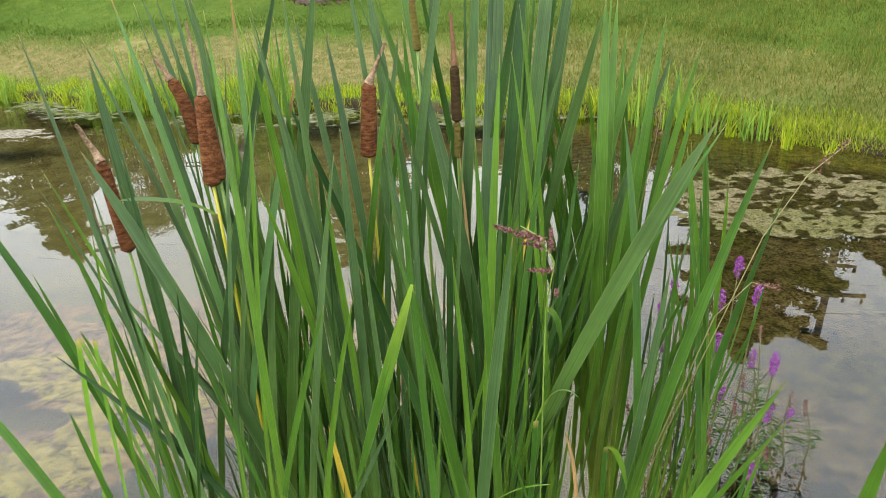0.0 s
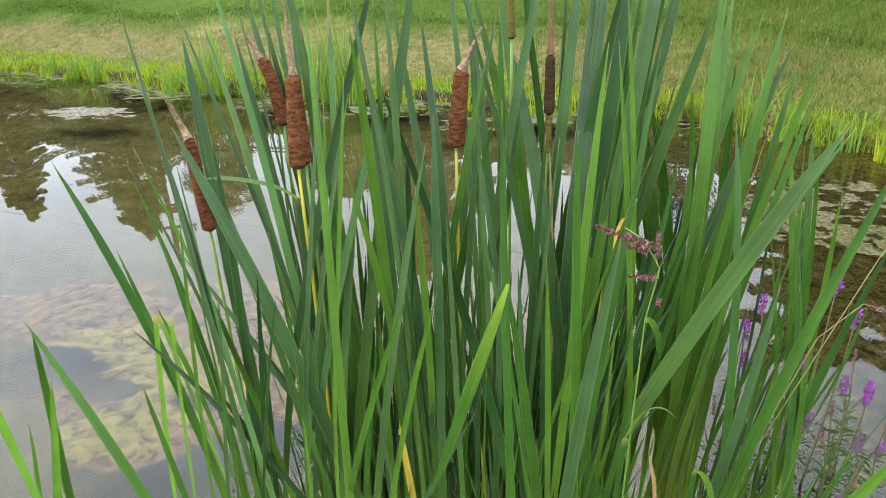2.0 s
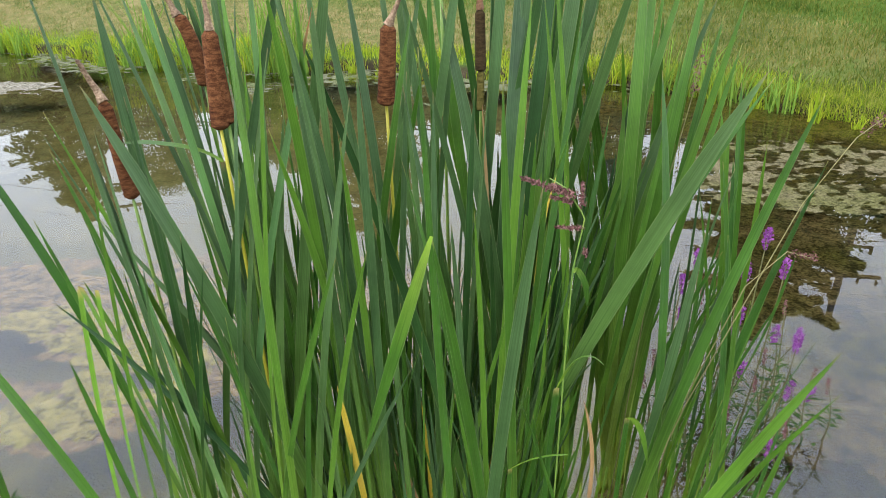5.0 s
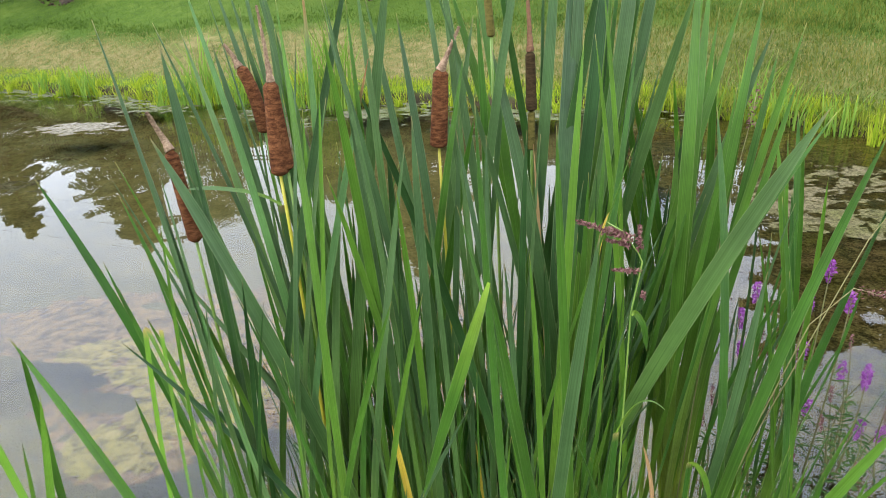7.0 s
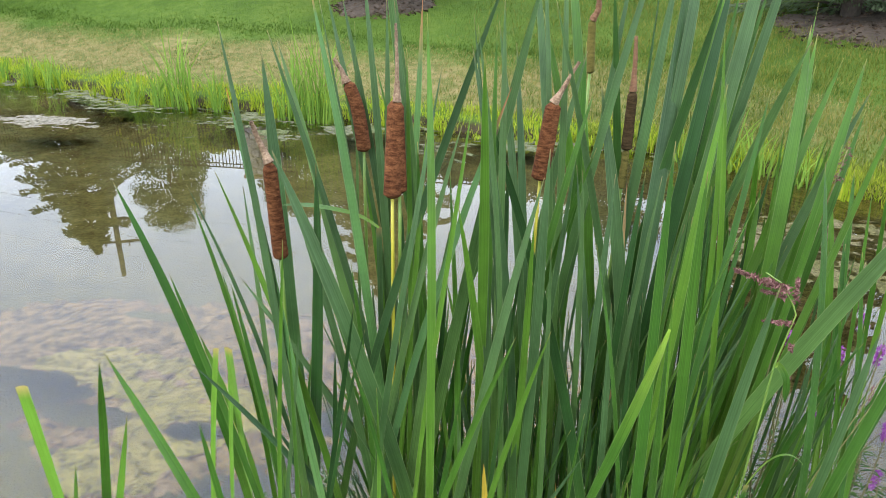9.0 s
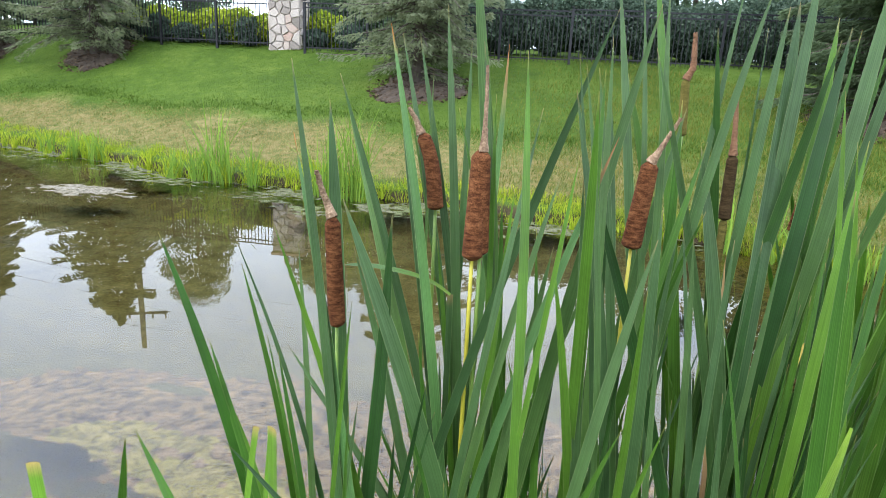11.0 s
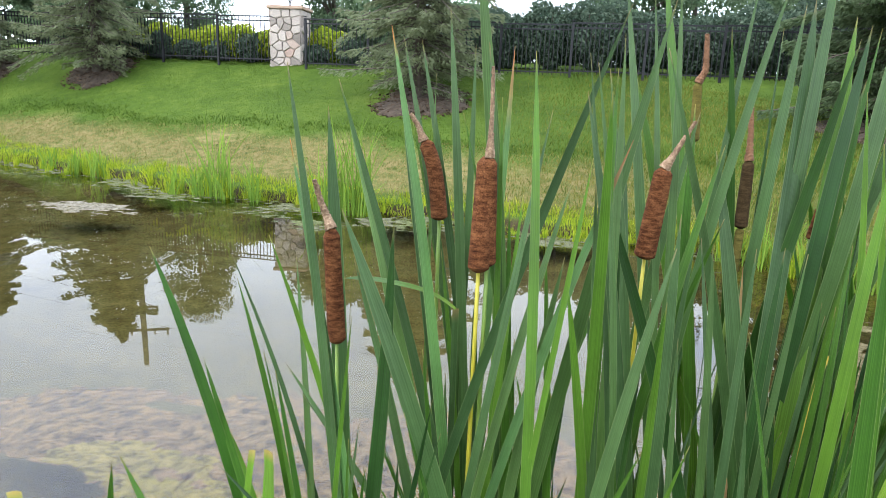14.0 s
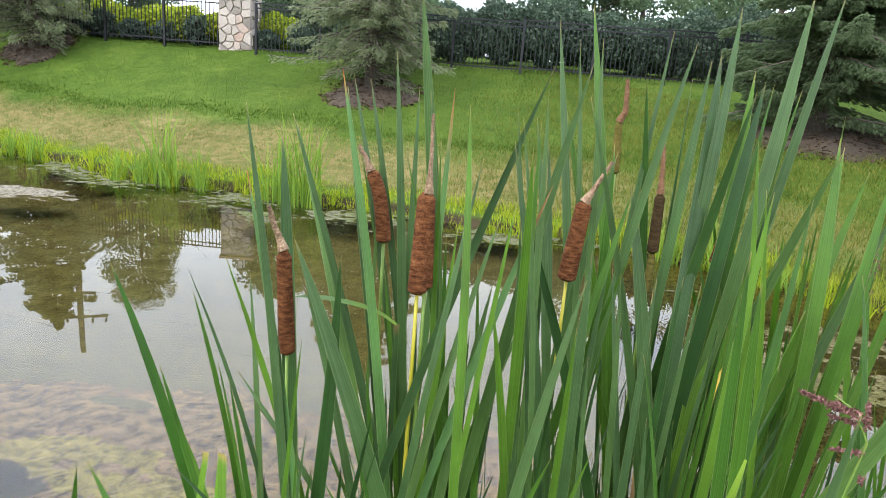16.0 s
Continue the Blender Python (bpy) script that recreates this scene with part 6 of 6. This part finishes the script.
leaf(e, (0.372, 1.771, -0.050), (0.432, 1.797, 0.884), (0.668, 1.923, 1.836), 0.0245, -0.28, -0.04, LEAF_PALE)
leaf(e, (0.422, 1.827, -0.050), (0.455, 1.839, 0.851), (0.739, 1.900, 1.768), 0.0262, -0.10, 0.40)
e = plant(0.596, 1.104)
leaf(e, (0.596, 1.104, -0.050), (0.539, 1.110, 0.552), (0.321, 1.150, 1.174), 0.0105, -0.08, 0.14, LEAF_PALE)
e = plant(0.615, 1.208)
leaf(e, (0.615, 1.208, -0.050), (0.631, 1.214, 0.496), (0.757, 1.250, 1.066), 0.0142, -0.01, 0.23, LEAF_PALE)
e = plant(0.653, 1.365)
leaf(e, (0.653, 1.365, -0.050), (0.704, 1.449, 0.791), (0.600, 1.700, 1.633), 0.0243, 0.30, 0.14, LEAF_PALE)
e = plant(0.527, 1.385)
leaf(e, (0.543, 1.381, -0.050), (0.607, 1.428, 0.775), (0.899, 1.580, 1.609), 0.0252, -0.25, 0.30, LEAF_PALE)
leaf(e, (0.512, 1.390, -0.050), (0.608, 1.402, 0.655), (0.687, 1.450, 1.361), 0.0199, -0.02, -0.22)
e = plant(0.585, 1.542)
leaf(e, (0.648, 1.942, -0.050), (0.701, 1.981, 0.579), (0.709, 2.020, 1.008), 0.0161, 0.07, 0.08, LEAF_PALE)
e = plant(0.550, 1.814)
leaf(e, (0.621, 2.103, -0.050), (0.559, 1.612, 0.927), (0.557, 1.852, 1.911), 0.0310, -0.13, 0.20, LEAF_FOOT)
leaf(e, (0.623, 2.063, -0.050), (0.551, 1.638, 0.869), (0.793, 1.850, 1.783), 0.0272, 0.06, 0.24, LEAF_FOOT)
leaf(e, (0.653, 2.071, -0.050), (0.542, 1.707, 0.914), (0.591, 1.902, 1.889), 0.0282, 0.23, 0.36, LEAF_FOOT)
leaf(e, (0.616, 2.056, -0.050), (0.575, 1.716, 0.901), (0.711, 1.902, 1.841), 0.0281, -0.14, 0.21, LEAF_FOOT)
leaf(e, (0.637, 2.077, -0.050), (0.531, 1.712, 0.950), (0.577, 1.900, 1.961), 0.0101, 0.19, -0.39, LEAF_FOOT)
leaf(e, (0.612, 2.062, -0.050), (0.481, 1.736, 0.679), (0.654, 1.900, 1.404), 0.0250, -0.48, -0.00, LEAF_FOOT)
leaf(e, (0.649, 2.053, -0.050), (0.621, 1.798, 0.799), (0.821, 1.950, 1.646), 0.0220, -0.22, -0.39, LEAF_FOOT)
e = plant(0.568, 1.902)
leaf(e, (0.646, 2.086, -0.050), (0.542, 1.794, 0.725), (0.553, 1.950, 1.514), 0.0219, -0.07, 0.07, LEAF_FOOT)
leaf(e, (0.636, 2.092, -0.050), (0.535, 1.816, 0.888), (0.627, 1.971, 1.813), 0.0179, 0.06, -0.05, LEAF_FOOT)
leaf(e, (0.623, 2.103, -0.050), (0.640, 1.847, 0.834), (0.779, 2.000, 1.709), 0.0223, 0.06, -0.23, LEAF_FOOT)
e = plant(0.794, 1.750)
leaf(e, (0.794, 1.750, -0.050), (0.770, 1.758, 0.635), (0.774, 1.800, 1.294), 0.0132, 0.05, 0.13, LEAF_PALE)
e = plant(0.906, 1.872)
leaf(e, (0.863, 1.883, -0.050), (0.871, 1.836, 0.681), (1.003, 1.750, 1.417), 0.0316, 0.15, 0.45, LEAF_PALE)
leaf(e, (0.910, 1.839, -0.050), (0.880, 1.849, 0.736), (0.803, 1.900, 1.519), 0.0110, -0.21, -0.04, LEAF_PALE)
leaf(e, (0.945, 1.896, -0.050), (0.938, 1.904, 0.677), (0.926, 1.950, 1.390), 0.0140, -0.24, -0.58, LEAF_PALE)
e = plant(0.948, 1.775)
leaf(e, (0.949, 1.743, -0.050), (0.895, 1.756, 0.569), (0.829, 1.800, 1.192), 0.0209, 0.03, 0.53, LEAF_PALE)
leaf(e, (0.919, 1.749, -0.050), (0.890, 1.756, 0.626), (0.742, 1.800, 1.310), 0.0085, -0.00, -0.78, LEAF_PALE)
leaf(e, (0.917, 1.755, -0.050), (0.928, 1.764, 0.474), (0.881, 1.800, 0.990), 0.0157, -0.13, -0.16, LEAF_PALE)
leaf(e, (0.989, 1.793, -0.050), (0.929, 1.803, 0.657), (0.798, 1.850, 1.373), 0.0171, -0.19, -0.04, LEAF_PALE)
leaf(e, (0.967, 1.834, -0.050), (0.911, 1.846, 0.760), (0.832, 1.900, 1.567), 0.0137, 0.01, -0.52, LEAF_PALE)
e = plant(-0.878, 1.715)
leaf(e, (-0.878, 1.715, -0.050), (-0.807, 1.567, 0.620), (-0.662, 1.300, 1.226), 0.0231, -0.34, 0.15, LEAF_CUT, shape="cut")
e = plant(-1.078, 1.175)
leaf(e, (-1.071, 1.212, -0.050), (-0.981, 1.185, 0.617), (-0.845, 1.130, 1.274), 0.0191, 0.35, -0.5, LEAF_PALE)
leaf(e, (-1.010, 1.164, -0.050), (-1.010, 1.143, 0.582), (-1.009, 1.100, 1.212), 0.0233, 0.25, 0.18, LEAF_CUT, shape="cut")
leaf(e, (-1.154, 1.150, -0.050), (-1.089, 1.150, 0.467), (-0.977, 1.150, 0.975), 0.0153, 0.25, 0.47, LEAF_PALE)
e = plant(1.060, 2.211)
leaf(e, (1.051, 2.207, -0.050), (1.013, 2.237, 0.711), (0.940, 2.350, 1.460), 0.0240, 0.09, -0.29, LEAF_PALE)
leaf(e, (1.069, 2.215, -0.050), (1.013, 2.240, 0.674), (0.892, 2.350, 1.380), 0.0240, -0.22, 0.09, LEAF_PALE)
e = plant(1.048, 2.077)
leaf(e, (1.048, 2.077, -0.050), (0.983, 2.114, 0.607), (0.929, 2.250, 1.249), 0.0174, -0.26, -0.65, LEAF_PALE)
e = plant(0.400, 1.148)
leaf(e, (0.426, 1.113, -0.050), (0.503, 1.043, 0.717), (0.755, 0.950, 1.430), 0.0186, -0.61, 0.31, LEAF_PALE)
leaf(e, (0.374, 1.183, -0.050), (0.512, 1.100, 0.683), (0.770, 0.950, 1.364), 0.0123, -0.15, 0.41, LEAF_PALE)
e = plant(0.987, 1.190)
leaf(e, (0.987, 1.190, -0.050), (0.951, 1.093, 0.691), (0.883, 0.900, 1.407), 0.0292, -0.42, 0.39, LEAF_PALE)
e = plant(0.250, 1.739)
leaf(e, (0.250, 1.739, -0.050), (0.244, 1.758, 0.740), (0.192, 1.790, 1.527), 0.0133, -0.83, 0.47, LEAF_DRY)
e = plant(0.03, 1.42)
leaf(e, (-0.02, 1.38, -0.050), (-0.060, 1.34, 0.520), (-0.085, 1.300, 1.010), 0.0186, -0.21, -0.13, LEAF_YELLOW)
leaf(e, (0.10, 1.42, -0.050), (0.11, 1.42, 0.400), (0.08, 1.420, 0.880), 0.0094, 0.21, 0.6, LEAF_YELLOW)
leaf(e, (0.30, 1.60, -0.050), (0.34, 1.75, 1.500), (0.40, 1.80, 1.330), 0.0094, -0.65, -0.09, LEAF_YELLOW)
leaf(e, (0.42, 1.36, -0.050), (0.55, 1.38, 0.70), (0.47, 1.40, 0.940), 0.0094, -0.51, 0.11, LEAF_DRY)

# A broad leaf that has snapped and hangs over.
e = plant(0.33, 1.30, "cattail shoot with a broad leaf snapped over and hanging")
leaf(e, (0.33, 1.30, -0.05), (0.26, 1.22, 0.80), (0.198, 1.05, 1.521), 0.020, 0.25, 0.3, LEAF_PALE)
leaf(e, (0.198, 1.05, 1.521), (0.160, 1.00, 1.40), (0.081, 0.98, 1.140), 0.021, -0.35, 0.3, LEAF_PALE, "pale hanging leaf end", "spindle")
# Short leaves at the front that have folded over.
e = plant(0.385, 1.20, "cattail shoot with a pale leaf folded over near its end")
leaf(e, (0.372, 1.21, -0.05), (0.375, 1.18, 0.60), (0.400, 1.166, 1.160), 0.012, 0.3, 0.3, LEAF_PALE, shape="cut")
leaf(e, (0.400, 1.166, 1.160), (0.436, 1.166, 1.275), (0.480, 1.160, 1.226), 0.013, 0.9, 0.4, LEAF_PALE, "pale folded leaf end", "spindle")
leaf(e, (0.330, 1.20, -0.05), (0.300, 1.16, 0.55), (0.318, 1.150, 0.960), 0.010, 0.3, 0.3, LEAF_PALE, shape="cut")
leaf(e, (0.318, 1.150, 0.960), (0.370, 1.150, 1.010), (0.430, 1.145, 1.018), 0.012, 0.9, 0.3, LEAF_PALE, "pale folded leaf end", "spindle")
e = plant(0.555, 1.34, "cattail shoot with a short pale leaf hanging over")
leaf(e, (0.555, 1.34, -0.05), (0.550, 1.33, 0.50), (0.558, 1.320, 0.970), 0.012, 0.3, 0.2, LEAF_PALE, shape="cut")
leaf(e, (0.558, 1.320, 0.970), (0.590, 1.315, 0.985), (0.612, 1.310, 0.850), 0.014, 0.2, 0.3, LEAF_PALE, "pale hanging leaf end", "spindle")
# A thin leaf bent level across the stalks.
e = plant(-0.36, 1.51, "cattail shoot with a thin leaf bent level")
leaf(e, (-0.36, 1.51, -0.05), (-0.37, 1.51, 0.7), (-0.371, 1.50, 1.464), 0.014, 0.5, 0.4, LEAF, shape="cut")
leaf(e, (-0.371, 1.50, 1.464), (-0.45, 1.475, 1.530), (-0.574, 1.44, 1.521), 0.012, 1.0, 0.5, LEAF)


# ---- flowering weeds and grasses ----
def loosestrife(x, y, z, base, seed, flower=True):
    """Purple loosestrife: a leafy stem with a flower spike of many petals at its top."""
    r = np.random.default_rng(seed)
    e = empty("purple_loosestrife" if flower else "dry_weed_stem", (base[0], base[1], -0.04),
              "purple loosestrife stem flowering in shallow water" if flower else "dark spent weed stem standing in shallow water", "flower" if flower else "weed", "weeds in the water")
    top = np.array([x - base[0], y - base[1], z + 0.04])
    t = np.linspace(0, 1, 10)
    bend = np.array([r.normal() * 0.03, r.normal() * 0.03, 0])
    P = t[:, None] * top + (t * (1 - t) * 4)[:, None] * bend
    tube("stem", P, np.linspace(0.0045, 0.0018, 10), WEED_STEM, e, sides=6)
    L = min(0.085, 0.45 * top[2])
    n = int(150 if flower else 70)
    f = r.uniform(0, 1, n)
    c = top - (top / np.linalg.norm(top)) * (f * L)[:, None] + np.array([0, 0, 0.02])
    a = r.uniform(0, 2 * np.pi, n)
    rad = (0.005 + 0.011 * np.sin(np.pi * np.clip(f * 0.9 + 0.1, 0, 1)) * (0.5 + 0.5 * np.abs(np.sin(f * 16)))) * r.uniform(0.5, 1.2, n) * (1 if flower else 0.45)
    C = c + np.stack([np.cos(a) * rad, np.sin(a) * rad, 0 * a], -1)
    leaf_cloud("flower_spike" if flower else "seed_spike", C, 0.0075 if flower else 0.006, PETAL if flower else RED_SEED, e, seed + 2)
    m = 18
    f = r.uniform(0.08, 0.72, m)
    c = np.stack([np.interp(f, t, P[:, i]) for i in range(3)], -1)
    a = r.uniform(0, 2 * np.pi, m)
    V, F = [], []
    for k in range(m):
        d = np.array([math.cos(a[k]), math.sin(a[k]), 0.35])
        q = np.array([-math.sin(a[k]), math.cos(a[k]), 0])
        ln = r.uniform(0.03, 0.075)
        o = len(V)
        V += [c[k], c[k] + d * ln * 0.5 + q * 0.0045, c[k] + d * ln - np.array([0, 0, ln * 0.2]), c[k] + d * ln * 0.5 - q * 0.0045]
        F += [(o, o + 1, o + 2), (o, o + 2, o + 3)]
    tagged(link_mesh("leafage", V, F, WEED_LEAF, e, smooth=False), kind="stuff")
    return e


FLOWERS = ((1.148, 2.45, 0.902), (0.923, 2.45, 0.807), (1.233, 2.45, 0.784), (1.10, 2.45, 0.762), (0.88, 2.45, 0.696), (0.895, 2.45, 0.561), (1.113, 2.45, 0.57),
           (1.09, 2.45, 0.478), (1.251, 2.45, 0.496), (1.344, 2.45, 0.456), (1.33, 2.43, 0.50), (1.166, 2.45, 0.315), (1.346, 2.42, 0.257), (1.442, 2.45, 0.215), (1.167, 2.05, 0.275))
for k, (fx, fy, fz) in enumerate(FLOWERS):
    loosestrife(fx, fy, fz, (fx * 0.82 + 0.19 + 0.03 * math.sin(k * 5), fy + 0.04 * math.sin(k * 3)), 300 + k)
for k, (fx, fy, fz) in enumerate(((0.755, 2.3, 0.34), (0.783, 2.3, 0.448), (1.02, 2.4, 0.40), (1.21, 2.4, 0.42), (0.97, 2.5, 0.62), (1.30, 2.55, 0.55), (-1.39, 1.5, 0.46), (1.05, 2.2, 0.30), (1.16, 2.3, 0.36), (1.26, 2.2, 0.24), (1.38, 2.35, 0.38), (0.90, 2.25, 0.42), (1.12, 2.55, 0.50), (1.46, 2.4, 0.30))):
    loosestrife(fx, fy, fz, (fx + 0.05, fy + 0.03), 340 + k, False)


def red_grass():
    """Barnyard grass: a thin stem with a nodding reddish head of several spikes."""
    e = empty("barnyard_grass", (0.40, 1.24, -0.04), "barnyard grass with a nodding reddish seed head", "grass")
    o = np.array(e.location)
    P = [(0.40, 1.24, 0), (0.41, 1.23, 0.7), (0.414, 1.22, 1.19), (0.417, 1.22, 1.382), (0.431, 1.22, 1.483), (0.424, 1.22, 1.498), (0.397, 1.22, 1.538), (0.369, 1.22, 1.555)]
    tube("stem", [np.array(p) - o for p in P], [0.0022, 0.002, 0.0018, 0.0016, 0.0014, 0.0013, 0.0012, 0.0009], STALK, e, sides=6)
    r = np.random.default_rng(77)
    for a, b, n, rad in (((0.412, 1.22, 1.525), (0.322, 1.225, 1.553), 330, 0.0085), ((0.412, 1.22, 1.513), (0.370, 1.23, 1.518), 130, 0.005), ((0.425, 1.22, 1.505), (0.424, 1.23, 1.548), 110, 0.005),
                         ((0.427, 1.22, 1.466), (0.383, 1.225, 1.463), 140, 0.005), ((0.405, 1.22, 1.53), (0.372, 1.23, 1.540), 130, 0.006), ((0.435, 1.22, 1.425), (0.438, 1.22, 1.412), 60, 0.005)):
        a, b = np.array(a) - o, np.array(b) - o
        f = r.uniform(0, 1, n)
        C = a + (b - a) * f[:, None] + r.normal(size=(n, 3)) * (rad * (1 - 0.7 * f))[:, None] * 0.5
        leaf_cloud("seed_spike", C, 0.0030, RED_SEED, e, int(r.integers(0, 999)), long=3.2)
    leaf(e, (0.417, 1.22, 1.38), (0.435, 1.22, 1.40), (0.448, 1.215, 1.31), 0.012, 0.2, 0.5, LEAF_PALE)
    return e


red_grass()


def straw_stem(points, label):
    e = empty("wild_grass", points[0], label, "grass")
    o = np.array(points[0])
    P = np.array(points) - o
    tube("stem", P, np.linspace(0.0020, 0.0008, len(P)), STRAW, e, sides=6)
    r = np.random.default_rng(int(points[0][0] * 100))
    C = P[-1] + (P[-2] - P[-1]) * r.uniform(-0.1, 0.9, 70)[:, None] + r.normal(size=(70, 3)) * 0.006
    leaf_cloud("seed_spray", C, 0.004, RED_SEED, e, 5, long=2.5)


straw_stem([(0.68, 1.75, -0.04), (0.726, 1.75, 0.401), (0.788, 1.75, 0.677), (0.922, 1.75, 1.142), (0.97, 1.75, 1.307), (1.05, 1.75, 1.473), (1.125, 1.75, 1.55)], "pale straw grass stem arching over the water")
straw_stem([(0.70, 1.75, -0.04), (0.761, 1.75, 0.61), (0.88, 1.75, 1.071), (0.961, 1.75, 1.177), (1.026, 1.75, 1.161)], "pale straw grass stem with a nodding tip")
straw_stem([(0.62, 1.9, -0.04), (0.66, 1.9, 0.8), (0.68, 1.9, 1.30), (0.71, 1.9, 1.52), (0.72, 1.9, 1.62)], "thin reddish weed stem among the cattails")


def water_weed(x, y, seed):
    """Small leafy weed at the waterline."""
    r = np.random.default_rng(seed)
    e = empty("water_weed", (x, y, 0.0), "small leafy green weed at the waterline", "weed", "waterline weeds")
    for k in range(4):
        a = r.uniform(0, 6.28)
        tube("stem", [(0, 0, -0.05), (0.02 * math.cos(a), 0.02 * math.sin(a), 0.04), (0.05 * math.cos(a), 0.05 * math.sin(a), 0.07)], [0.002, 0.002, 0.001], WEED_STEM, e, sides=5)
    C = r.normal(size=(38, 3)) * np.array([0.045, 0.045, 0.02]) + np.array([0, 0, 0.05])
    tagged(leaf_cloud("leafage", C, 0.016, WEED_LEAF, e, seed, 0.6), kind="stuff")


for k, (wx, wy) in enumerate(((-0.95, 2.0), (-0.72, 2.08), (-0.60, 2.02), (-0.45, 2.1), (-0.80, 2.2), (0.95, 2.2), (1.05, 2.3), (1.2, 2.25), (1.3, 2.35))):
    water_weed(wx, wy, 700 + k)
